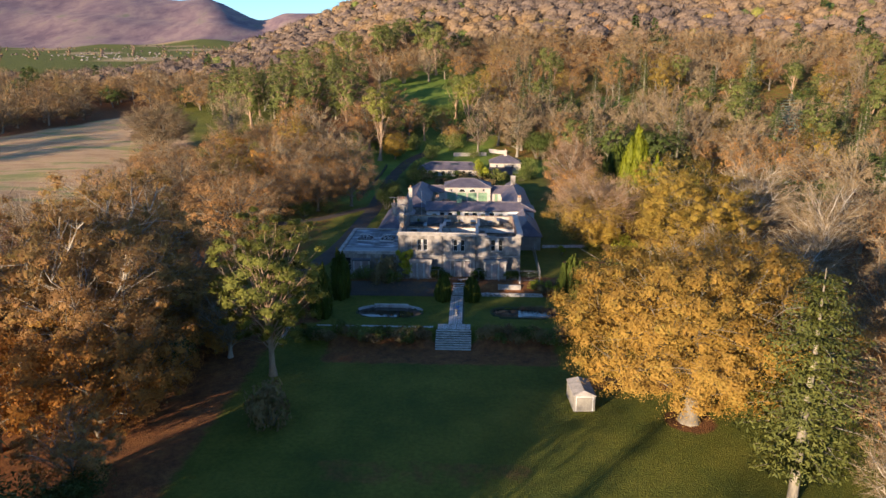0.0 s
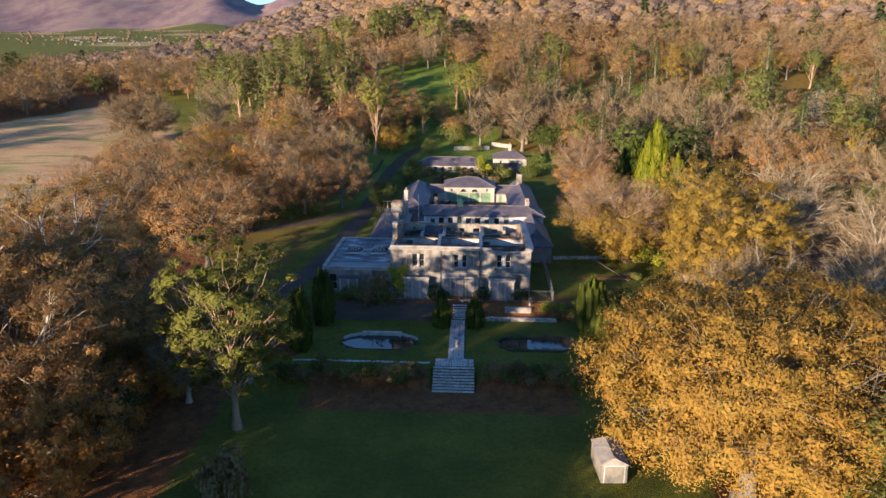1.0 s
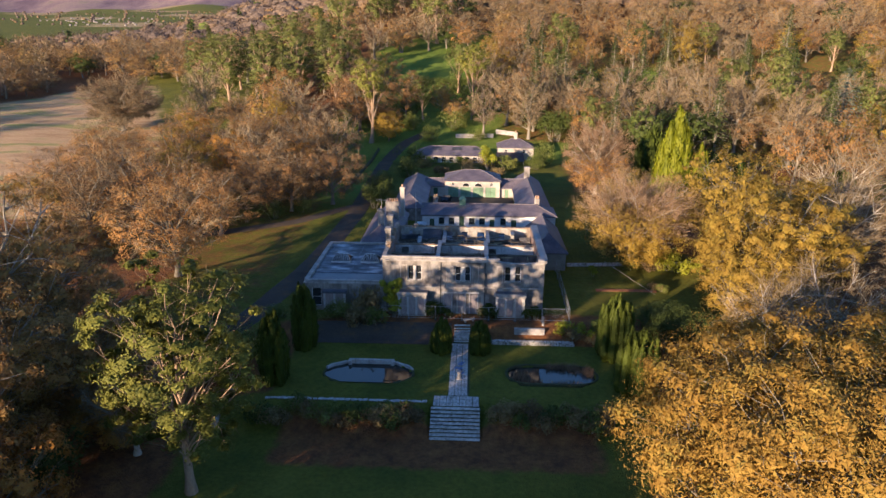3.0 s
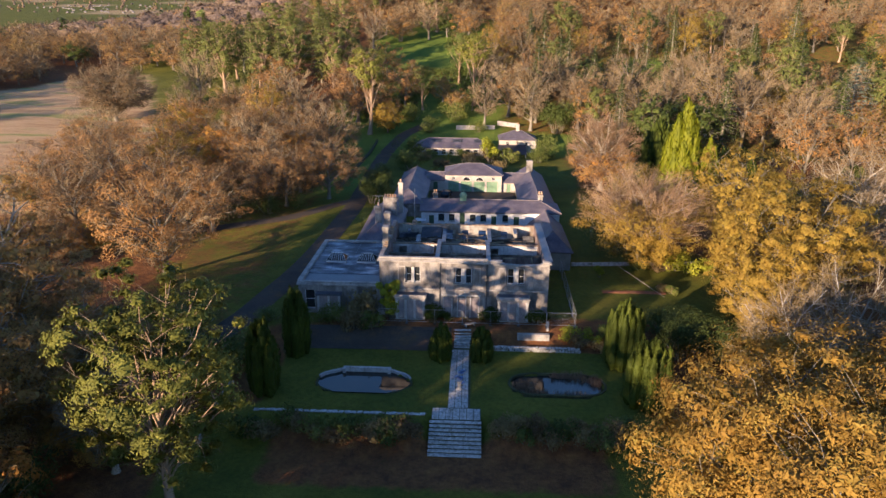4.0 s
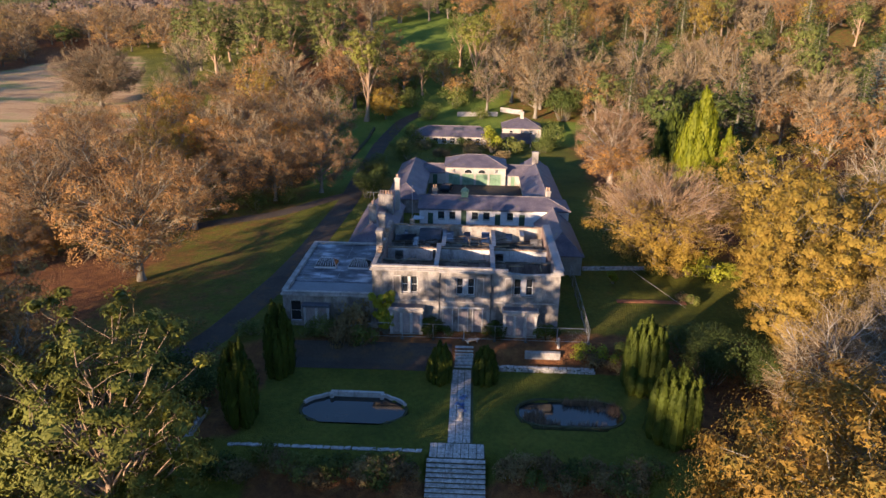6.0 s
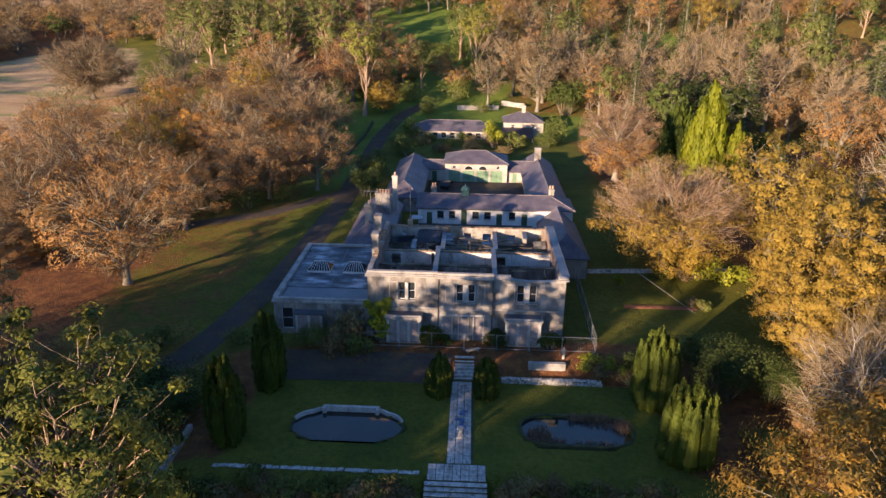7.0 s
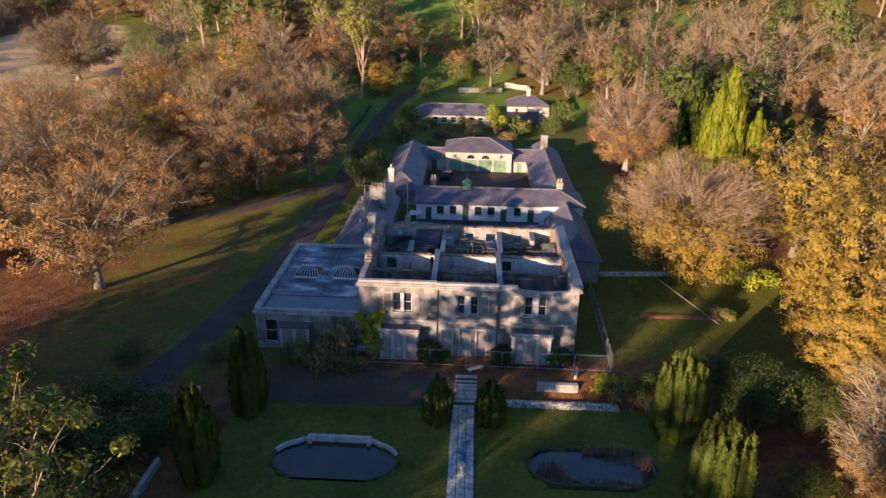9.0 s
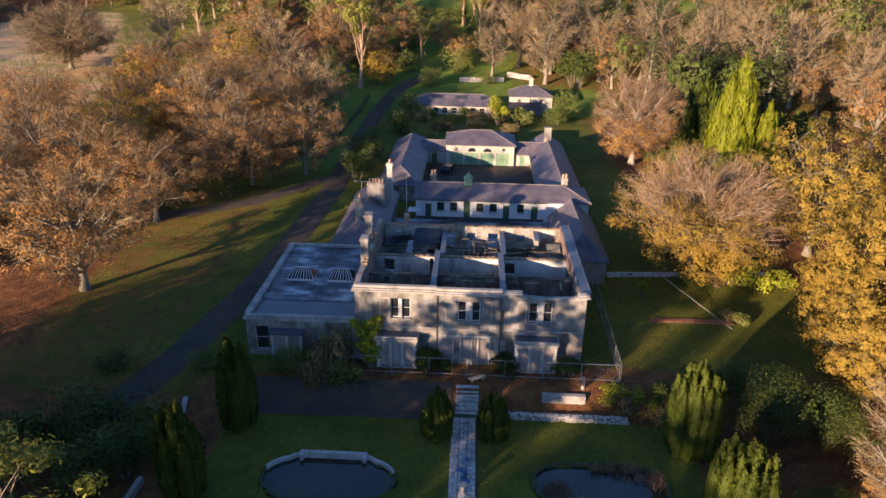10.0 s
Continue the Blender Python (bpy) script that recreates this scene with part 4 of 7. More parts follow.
def skylight(x0, x1, y0, y1, z):
    s = thing("skylight", "white hipped glass skylight on the flat roof", "skylight", "skylights")
    box("kerb", WHITE, s, x0, x1, y0, y1, z, z + 0.25)
    rx0, rx1, ym, zt = x0 + 0.6, x1 - 0.6, (y0 + y1) / 2, z + 1.05
    g = bmesh.new()
    c = [g.verts.new(p) for p in ((x0, y0, z + 0.252), (x1, y0, z + 0.252), (x1, y1, z + 0.252), (x0, y1, z + 0.252))]
    r0, r1 = g.verts.new((rx0, ym, zt)), g.verts.new((rx1, ym, zt))
    for f in ((c[0], c[1], r1, r0), (c[2], c[3], r0, r1), (c[3], c[0], r0), (c[1], c[2], r1)):
        g.faces.new(f)
    part("glazing", g, GLASS, s)
    for k in range(9):
        u = k / 8
        xb, xt = x0 + (x1 - x0) * u, rx0 + (rx1 - rx0) * u
        part("glazing_bar", rod(bmesh.new(), (xb, y0, z + 0.26), (xt, ym, zt + 0.01), 0.035, 4), WHITE, s)
        part("glazing_bar", rod(bmesh.new(), (xb, y1, z + 0.26), (xt, ym, zt + 0.01), 0.035, 4), WHITE, s)
    part("ridge_bar", rod(bmesh.new(), (rx0, ym, zt + 0.02), (rx1, ym, zt + 0.02), 0.05, 5), WHITE, s)


skylight(-17.2, -14.5, 122.0, 124.3, 5.102)
skylight(-13.0, -10.4, 122.0, 124.3, 5.102)


# ---- service ranges and stable yard ----
def slate_range(name, label, x0, x1, y0, y1, z0, eave, rise, hip0=1.0, hip1=1.0, wall_mat=STONE, openings=(), face="x"):
    """A slated range: four walls, roof with ridge tiles; openings in the wall towards the garden."""
    ob = thing(name, label, "building", "outbuildings")
    t = 0.35
    w = bmesh.new()
    pierced(w, "x", x0, x1, y0, y0 + t, z0, eave - 0.1, [o[:4] for o in openings])
    part("front_wall", w, wall_mat, ob)
    box("back_wall", wall_mat, ob, x0, x1, y1 - t, y1, z0, eave - 0.1)
    box("side_wall", wall_mat, ob, x0, x0 + t, y0 + t, y1 - t, z0, eave - 0.1)
    box("side_wall", wall_mat, ob, x1 - t, x1, y0 + t, y1 - t, z0, eave - 0.1)
    r = part("roof", roof_mesh(bmesh.new(), x0, x1, y0, y1, eave, rise, hip0, hip1), SLATE, ob, "purple-grey slate roof")
    wide = (x1 - x0) >= (y1 - y0)
    for at_end, h in ((0, hip0), (1, hip1)):
        if h < 0.5:
            g = bmesh.new()
            if wide:
                prism(g, [(y0, eave - 0.16), (y1, eave - 0.16), ((y0 + y1) / 2, eave + rise - 0.22)], 0, t)
                part("gable", g, wall_mat, ob).matrix_basis = Matrix(((0, 0, 1, x1 - t if at_end else x0), (1, 0, 0, 0), (0, 1, 0, 0), (0, 0, 0, 1)))
            else:
                prism(g, [(x0, eave - 0.16), (x1, eave - 0.16), ((x0 + x1) / 2, eave + rise - 0.22)], -t, 0)
                part("gable", g, wall_mat, ob).matrix_basis = pose(0, y1 - t if at_end else y0, 0, 90, 0, 0)
    half = ((y1 - y0) if wide else (x1 - x0)) / 2 + 0.3
    top = eave + rise + 0.02
    if wide:
        ym = (y0 + y1) / 2
        a, b = (x0 - 0.3 + half * hip0, ym, top), (x1 + 0.3 - half * hip1, ym, top)
    else:
        xm = (x0 + x1) / 2
        a, b = (xm, y0 - 0.3 + half * hip0, top), (xm, y1 + 0.3 - half * hip1, top)
    part("ridge", rod(bmesh.new(), a, b, 0.085, 6), RIDGE, r)
    for e, h, corners in ((a, hip0, ((x0, y0), (x0, y1)) if wide else ((x0, y0), (x1, y0))), (b, hip1, ((x1, y0), (x1, y1)) if wide else ((x0, y1), (x1, y1)))):
        if h > 0.5:
            for cx, cy in corners:
                ox, oy = (0.3 if cx == x1 else -0.3), (0.3 if cy == y1 else -0.3)
                part("hip", rod(bmesh.new(), e, (cx + ox, cy + oy, eave + 0.02), 0.055, 5), RIDGE, r)
    return ob


left_range = slate_range("service_range", "low service range with worn slates and tall stacks", -14.6, -9.0, 132.3, 151.5, 1.2, 4.9, 2.3, 1.0, 0.0)
stack(left_range, -10.9, 144.0, 5.5, 9.0, 2.2, 0.9, 5, STONE)
stack(left_range, -9.4, 146.4, 5.8, 11.0, 0.75, 0.75, 1, CREAM, "tall_chimney")
stack(left_range, -11.8, 136.0, 5.0, 9.6, 1.0, 0.9, 1, STONE)
lean = thing("flat_lean_to", "low flat-roofed link behind the burnt house", "building")
box("wall", STONE, lean, -9.0, 12.4, 132.1, 146.4, 1.2, 2.9)
box("flat_roof", FELT, lean, -9.0, 12.4, 132.1, 146.9, 2.902, 3.1)
aerial = thing("roof_aerial", "metal roof aerial on a thin mast", "aerial", at=(-12.6, 142.6, 6.6))
part("mast", rod(bmesh.new(), (0, 0, -0.4), (0, 0, 3.0), 0.03, 6), METAL, aerial)
part("boom", rod(bmesh.new(), (-1.0, 0, 2.9), (1.0, 0.1, 2.9), 0.025, 5), METAL, aerial)
for k in range(6):
    part("element", rod(bmesh.new(), (-0.9 + 0.36 * k, -0.35, 2.9), (-0.9 + 0.36 * k, 0.45, 2.9), 0.015, 4), METAL, aerial)
vent = thing("vent_pipe", "tall thin vent pipe on a brick base", "pipe", at=(-6.6, 140.5, 3.1))
box("base", POT, vent, -0.35, 0.35, -0.35, 0.35, 0, 3.0, 0.03)
part("pipe", rod(bmesh.new(), (0, 0, 3.0), (0, 0, 8.2), 0.05, 6), METAL, vent)

doors = [(-4.7, -3.85, 3.2, 5.25), (0.55, 1.4, 3.2, 5.5), (5.9, 6.75, 3.2, 5.25), (9.7, 10.6, 3.2, 5.25)]
lights = [(-3.1, -2.1, 4.3, 5.5), (-1.3, -0.35, 4.3, 5.5), (2.25, 3.25, 4.3, 5.5), (4.05, 5.05, 4.3, 5.5), (7.8, 8.75, 4.3, 5.5)]
white_wing = slate_range("white_range", "white-painted range with dark doors under slates", -6.0, 17.4, 147, 153.4, 1.6, 6.0, 1.35, 0.0, 1.0, WHITE, doors + lights)
for a, b, z0, z1 in doors:
    d = box("door", DARKDOOR, white_wing, a, b, 147.12, 147.18, z0, z1)
    for k in range(1, 4):
        box("door_board", DARKDOOR, d, a + (b - a) * k / 4 - 0.015, a + (b - a) * k / 4 + 0.015, 147.1, 147.118, z0, z1)
part("door_arch", prism(bmesh.new(), [(0.55 + 0.85 * (0.5 - 0.5 * math.cos(3.14159 * k / 8)), 5.5 + 0.42 * math.sin(3.14159 * k / 8)) for k in range(8, -1, -1)], 0, 0.03), DARKDOOR, white_wing).matrix_basis = pose(0, 146.99, 0, 90, 0, 0)
for a, b, z0, z1 in lights:
    sash(white_wing, a, b, z0, z1, 147, DARKDOOR, 0.12)
box("gutter", IRON, white_wing, -6.2, 11.8, 146.55, 146.68, 5.82, 5.95)
# dark strip along the foot of the white wall
box("plinth", IRON, white_wing, -5.95, 11.4, 146.93, 146.998, 3.1, 3.45)
porch = box("porch_hood", WHITE, white_wing, -6.9, -5.2, 145.2, 146.9, 4.6, 4.75, 0.02)
stack(white_wing, 14.4, 151.0, 6.6, 8.3, 0.8, 0.9, 2, STONE)
stack(white_wing, -3.9, 152.2, 6.6, 8.0, 0.8, 0.6, 2, STONE)
cupola = thing("cupola", "small green copper cupola on the ridge", "cupola", at=(1.05, 150.2, 7.2))
box("base", GREEN, cupola, -0.55, 0.55, -0.55, 0.55, -0.1, 0.75, 0.02)
part("dome", lathe(bmesh.new(), [(0.66, 0.752), (0.68, 0.86), (0.6, 1.08), (0.4, 1.3), (0.12, 1.42), (0.04, 1.5), (0.02, 1.8)], 12), GREEN, cupola)
slate_range("east_range", "long low slated range beside the yard", 12.3, 17.5, 132.2, 146.9, 1.0, 4.0, 2.5, 1.0, 0.0, HUTBOARD)
east = slate_range("east_range", "long slated range on the edge of the yard", 11.6, 17.6, 153.8, 184, 2.2, 4.7, 2.1, 0.0, 0.0)
stack(east, 14.6, 178.5, 6.0, 9.0, 1.2, 1.0, 0, STONE)
west = slate_range("west_range", "slated range on the edge of the yard", -12.2, -6.4, 156, 183, 2.2, 4.9, 2.1, 1.0, 1.0)
coach = slate_range("coach_house", "two-storey coach house with green arched doors", -3.1, 8.7, 175, 183, 2.5, 6.4, 1.7, 1.0, 1.0, CREAM,
                    [(-2.4, -0.2, 2.7, 5.0), (0.25, 2.5, 2.7, 5.0), (2.95, 5.2, 2.7, 5.0), (5.6, 7.85, 2.7, 5.0), (-1.7, -1.0, 5.3, 5.95), (6.6, 7.3, 5.3, 5.95)])
for a, b in ((-2.4, -0.2), (0.25, 2.5), (2.95, 5.2), (5.6, 7.85)):
    for c0, c1 in ((a, (a + b) / 2 - 0.01), ((a + b) / 2 + 0.01, b)):
        leaf = box("door_leaf", GREEN, coach, c0, c1, 175.1, 175.16, 2.6, 5.0)
        for k in (1, 2):
            x = c0 + (c1 - c0) * k / 3
            box("door_board", GREEN, leaf, x - 0.02, x + 0.02, 175.075, 175.098, 2.6, 5.0)
for a, b in ((-1.7, -1.0), (6.6, 7.3)):
    sash(coach, a, b, 5.3, 5.95, 175, WHITE, 0.1)
for cx in (1.4, 4.05):
    arc = [(cx + 0.78 * math.cos(3.14159 * k / 10), 5.2 + 0.72 * math.sin(3.14159 * k / 10)) for k in range(11)]
    part("fanlight", prism(bmesh.new(), arc, 0, 0.02), GLASS, coach).matrix_basis = pose(0, 174.99, 0, 90, 0, 0)
    for k in range(11):
        a = 3.14159 * k / 10
        if k < 10:
            b = 3.14159 * (k + 1) / 10
            part("fanlight_frame", rod(bmesh.new(), (cx + 0.8 * math.cos(a), 174.97, 5.2 + 0.74 * math.sin(a)), (cx + 0.8 * math.cos(b), 174.97, 5.2 + 0.74 * math.sin(b)), 0.05, 4), WHITE, coach)
link = slate_range("yard_link", "low slated link beside the coach house", -7.2, -3.2, 175.9, 179.6, 2.5, 5.0, 1.4, 0.0, 0.0, CREAM, [(-5.6, -4.7, 2.6, 4.6)])
box("door", DARKDOOR, link, -5.6, -4.7, 176.0, 176.06, 2.6, 4.6)
link = slate_range("yard_link", "low slated link beside the coach house", 8.8, 13.8, 175.6, 180.0, 2.5, 4.8, 1.6, 0.0, 0.0, CREAM, [(9.8, 10.6, 2.6, 4.5)])
box("door", GREEN, link, 9.8, 10.6, 175.7, 175.76, 2.6, 4.5)

gate_lights = [(-12.0 + 2.1 * k, -10.7 + 2.1 * k, 3.5, 4.9) for k in range(8)]
far_range = slate_range("garden_range", "long slated garden building with dark windows", -12.9, 6.0, 214, 221.5, 2.6, 5.3, 2.0, 1.0, 0.6, CREAM, gate_lights)
for a, b, z0, z1 in gate_lights:
    sash(far_range, a, b, z0, z1, 214, WHITE, 0.1)
for x in (-8.4, -2.8, 2.9):
    g = bmesh.new()
    zs = [(215.5, 6.17), (217.2, 7.07)]
    v = [g.verts.new(p) for p in ((x, zs[0][0], zs[0][1]), (x + 2.7, zs[0][0], zs[0][1]), (x + 2.7, zs[1][0], zs[1][1]), (x, zs[1][0], zs[1][1]))]
    g.faces.new(v)
    bmesh.ops.solidify(g, geom=g.faces[:], thickness=-0.06)
    part("rooflight", g, LEAD, far_range, "pale glazed rooflight")
cottage = slate_range("cottage", "two-storey cottage with a hipped slate roof", 9.7, 19.4, 218, 225.5, 2.8, 7.0, 2.0, 1.0, 1.0, CREAM,
                      [(11.4, 12.3, 5.4, 6.4), (16.4, 17.3, 5.4, 6.4)])
for a in (11.4, 16.4):
    sash(cottage, a, a + 0.9, 5.4, 6.4, 218, WHITE, 0.1)
stack(cottage, 14.6, 221.8, 8.0, 10.6, 0.9, 0.8, 1, CREAM)
part("downpipe", rod(bmesh.new(), (14.3, 217.93, 3.0), (14.3, 217.93, 6.9), 0.06, 6), IRON, cottage)
shed_roof = thing("lean_to", "slated lean-to against the cottage", "building")
g = bmesh.new()
v = [g.verts.new(p) for p in ((9.2, 211.8, 4.2), (16.6, 211.8, 4.2), (16.6, 217.9, 5.7), (9.2, 217.9, 5.7))]
g.faces.new(v)
bmesh.ops.solidify(g, geom=g.faces[:], thickness=0.14)
part("roof", g, SLATE, shed_roof)
for x in (9.4, 12.8, 16.2):
    box("post", CREAM, shed_roof, x, x + 0.2, 212.0, 212.2, 2.8, 4.1)
box("back_wall", CREAM, shed_roof, 9.4, 16.4, 217.4, 217.9, 2.8, 5.4)


def wall_run(name, x0, y0, x1, y1, high, thick, mat, label, step=2.0):
    """A free-standing wall that follows the ground."""
    n = max(1, int(math.hypot(x1 - x0, y1 - y0) / step))
    d = math.hypot(x1 - x0, y1 - y0)
    nx, ny = -(y1 - y0) / d * thick / 2, (x1 - x0) / d * thick / 2
    bm = bmesh.new()
    rows = []
    for k in range(n + 1):
        x, y = x0 + (x1 - x0) * k / n, y0 + (y1 - y0) * k / n
        z = level(x, y)
        t = z + high * (1 + 0.05 * math.sin(k * 2.3))
        rows.append([bm.verts.new(p) for p in ((x - nx, y - ny, z - 0.3), (x + nx, y + ny, z - 0.3), (x + nx, y + ny, t), (x - nx, y - ny, t))])
    for a, b in zip(rows, rows[1:]):
        for i in range(4):
            bm.faces.new((a[i], a[(i + 1) % 4], b[(i + 1) % 4], b[i]))
    bm.faces.new(list(reversed(rows[0])))
    bm.faces.new(rows[-1])
    bmesh.ops.recalc_face_normals(bm, faces=bm.faces[:])
    return tagged(part(name, bm, mat, None), label, "wall", kind="structure")


wall_run("wall_back", -2.5, 240.5, 9.0, 241.5, 1.2, 0.4, TRIM, "worn stone garden wall behind the stables")
wall_run("wall_back", 10.0, 246, 16.0, 243.5, 1.3, 0.4, TRIM, "worn stone garden wall behind the stables")
wall_run("wall_lane", -25.8, 176, -24.2, 226, 0.7, 0.5, DARK_OLIVE, "mossy stone wall beside the lane")
wall_run("wall_side", 18.0, 134.2, 38.0, 135.9, 0.5, 0.35, FLAG, "low mossy stone wall of the side garden")
wall_run("wall_west", -22.6, 98.3, -22.9, 88.9, 0.6, 0.4, TRIM, "low grey stone wall beside the lawn")
wall_run("wall_walk", -20.2, 97.5, -23.0, 108, 0.45, 0.4, TRIM, "low stone kerb beside the walk")

# ---- the garden ----
stairs = thing("garden_stairs", "broad worn stone stairs down to the lawn", "stairs")
for k in range(9):
    front, low, top = 88.35 + 0.42 * k, -1.9 + 0.178 * k, -1.9 + 0.178 * (k + 1)
    # dark body leaves each riser darker than its pale tread
    step = box("step", DARK_OLIVE, stairs, -1.12, 3.82, front + 0.05, 92.2, low - (0.3 if k == 0 else 0), top - 0.065)
    for x0, x1 in ((-1.15, 0.5 - 0.12 * (k % 3)), (0.52 - 0.12 * (k % 3), 2.2 + 0.15 * (k % 2)), (2.22 + 0.15 * (k % 2), 3.85)):
        box("tread", FLAG, step, x0, x1, front, front + 0.46, top - 0.063, top - 0.003 + rnd.uniform(-0.012, 0.012), 0.015, "worn pale stone tread")
steps = thing("terrace_steps", "narrow stone steps up to the terrace", "stairs")
for k in range(7):
    box("step", FLAG, steps, 0.75, 2.75, 107.9 + 0.36 * k, 110.6, -0.4 + 0.2 * k, -0.4 + 0.2 * (k + 1) - 0.003, 0.02)

path = tagged(box("garden_path", DARK_OLIVE, None, 0.5, 2.75, 92.2, 107.9, -0.6, -0.275), "paved garden path of worn flagstones", "path", kind="structure")
landing = tagged(box("landing", DARK_OLIVE, None, -1.0, 3.8, 92.25, 94.4, -0.6, -0.279), "paved landing at the head of the stairs", "path", kind="structure")


def paver_mesh(w, d, h):
    b = block(bmesh.new(), -w / 2, w / 2, -d / 2, d / 2, 0, h, 0.02)
    me = bpy.data.meshes.new("flagstone")
    b.to_mesh(me)
    b.free()
    me.materials.append(FLAG)
    return me


PAVERS = [paver_mesh(0.63, 0.30, 0.07), paver_mesh(0.30, 0.63, 0.07), paver_mesh(0.30, 0.30, 0.06)]


def paver(kind, x, y, parent, z=-0.278):
    ob = new("flagstone", PAVERS[kind])
    ob.parent = parent
    ob.matrix_basis = pose(x, y, z + rnd.uniform(0, 0.02), rnd.uniform(-0.8, 0.8), rnd.uniform(-0.8, 0.8), rnd.uniform(-2, 2))


def weave(x0, x1, y0, y1, parent):
    i, y = 0, y0 + 0.35
    while y < y1 - 0.2:
        j, x = 0, x0 + 0.35
        while x < x1 - 0.25:
            if (i + j) % 2:
                paver(0, x, y - 0.165, parent)
                paver(0, x, y + 0.165, parent)
            elif rnd.random() < 0.2:
                paver(0, x, y - 0.165, parent)
                paver(2, x - 0.165, y + 0.165, parent)
                paver(2, x + 0.165, y + 0.165, parent)
            else:
                paver(1, x - 0.165, y, parent)
                paver(1, x + 0.165, y, parent)
            x += 0.68
            j += 1
        y += 0.68
        i += 1


weave(0.5, 2.75, 94.4, 107.2, path)
weave(-1.0, 3.8, 92.25, 94.35, landing)


def stone_mesh(seed, w, d, h):
    r = random.Random(seed)
    b = block(bmesh.new(), -w / 2, w / 2, -d / 2, d / 2, 0, h)
    for v in b.verts:
        v.co += Vector((r.uniform(-0.12, 0.12) * w, r.uniform(-0.12, 0.12) * d, r.uniform(-0.1, 0.1) * h))
    bmesh.ops.bevel(b, geom=b.edges[:], offset=0.03, segments=1, affect="EDGES")
    me = bpy.data.meshes.new("stone")
    b.to_mesh(me)
    b.free()
    me.materials.append(FLAG)
    return me


STONES = [stone_mesh(k, 0.55, 0.42, 0.2) for k in range(5)]


def stone_row(name, label, x0, x1, y, z, rows=1, gap=0.6, depth=0.4, up=0.2, size=1.0):
    host = tagged(box(name, DARK_OLIVE, None, x0, x1, y - depth / 2, y + depth / 2, z - 0.9, z + up * (rows - 1) + 0.02), label, "wall", kind="structure")
    for r in range(rows):
        x = x0 + 0.25 + 0.2 * (r % 2)
        while x < x1 - 0.1:
            ob = new("stone", rnd.choice(STONES))
            ob.parent = host
            ob.matrix_basis = pose(x, y + rnd.uniform(-0.05, 0.05) - (0.06 if r < rows - 1 else 0), z + up * r + rnd.uniform(-0.02, 0.02), rnd.uniform(-4, 4), rnd.uniform(-4, 4), rnd.uniform(-8, 8) + rnd.choice((0, 180))) @ Matrix.Diagonal((size, 1, size, 1))
            x += gap * rnd.uniform(0.85, 1.15)


stone_row("wall_front", "low retaining wall with pale stone coping", -18.7, -1.8, 93.1, -0.42, 1)
stone_row("wall_bed", "low dry-stone wall below the terrace", 4.6, 15.6, 107.7, -0.35, 4, 0.36, 0.4, 0.14, 0.62)


def basin_outline(cx, cy, half, deep, end, n=14):
    """A basin with a straight middle and rounded ends."""
    pts = [(cx + half, cy - deep)]
    pts += [(cx + half + end * math.cos(a), cy + end * 0.92 * math.sin(a)) for a in (-1.3 + 2.6 * k / n for k in range(n + 1))]
    pts += [(cx + half, cy + deep), (cx - half, cy + deep)]
    pts += [(cx - half - end * math.cos(a), cy + end * 0.92 * math.sin(a)) for a in (1.3 - 2.6 * k / n for k in range(n + 1))]
    pts.append((cx - half, cy - deep))
    return pts


def pool(name, label, cx, cy, half, deep, end, z, rim_mat, rim_high, far_only):
    ob = thing(name, label, "pool")
    o = basin_outline(cx, cy, half, deep, end)
    part("water", prism(bmesh.new(), o, z - 0.7, z - 0.22), WATER, ob, "still dark water")
    for i, (p, q) in enumerate(zip(o, o[1:] + o[:1])):
        mid = ((p[0] + q[0]) / 2 - cx, (p[1] + q[1]) / 2 - cy)
        d = math.hypot(q[0] - p[0], q[1] - p[1])
        nx, ny = (q[1] - p[1]) / d * 0.24, -(q[0] - p[0]) / d * 0.24
        # kerb short of the far side is dark, and lower with far_only
        proud = mid[1] > 0.25 * deep
        h = z + (rim_high if proud or not far_only else -0.1)
        b = bmesh.new()
        prism(b, [p, (p[0] + nx, p[1] + ny), (q[0] + nx, q[1] + ny), q], z - 0.75, h)
        bmesh.ops.recalc_face_normals(b, faces=b.faces[:])
        part("kerb_stone", b, rim_mat if proud else DARK_OLIVE, ob)
    return ob


basin = pool("garden_pool", "stone-kerbed pool with rounded ends and dark water", -8.65, 99.3, 2.85, 2.3, 2.1, -0.2, PALE, 0.12, True)
box("ledge", PALE, basin, -11.3, -6.0, 101.62, 101.95, -0.9, 0.12, 0.03, "raised pale stone ledge")
for x in (-11.3, -6.34):
    box("ledge_block", PALE, basin, x, x + 0.34, 101.25, 101.616, -0.9, 0.08, 0.03)
pool("lily_pond", "overgrown garden pond with reeds at its ends", 12.0, 99.8, 2.7, 2.2, 2.3, -0.24, DARK_OLIVE, 0.05, False)


def reed_bed(cx, cy, rx, ry, n, seed, high=0.9):
    rng = np.random.default_rng(seed)
    a, r = rng.uniform(0, 6.283, n), np.sqrt(rng.uniform(0, 1, n))
    p = np.stack([cx + rx * r * np.cos(a), cy + ry * r * np.sin(a), np.full(n, -0.5)], -1)
    w = np.stack([rng.normal(size=n) * 0.25, rng.normal(size=n) * 0.25, np.ones(n)], -1)
    tagged(new("reeds", soup("reeds", slivers(rng, p, w, high, 0.06), REED)), "dry brown reeds standing in the pond", "reeds", kind="stuff")


reed_bed(8.6, 98.9, 1.1, 1.2, 420, 1, 0.7)
reed_bed(9.8, 98.0, 1.2, 0.5, 260, 4, 0.6)
reed_bed(13.4, 101.7, 2.0, 0.35, 420, 2, 0.8)
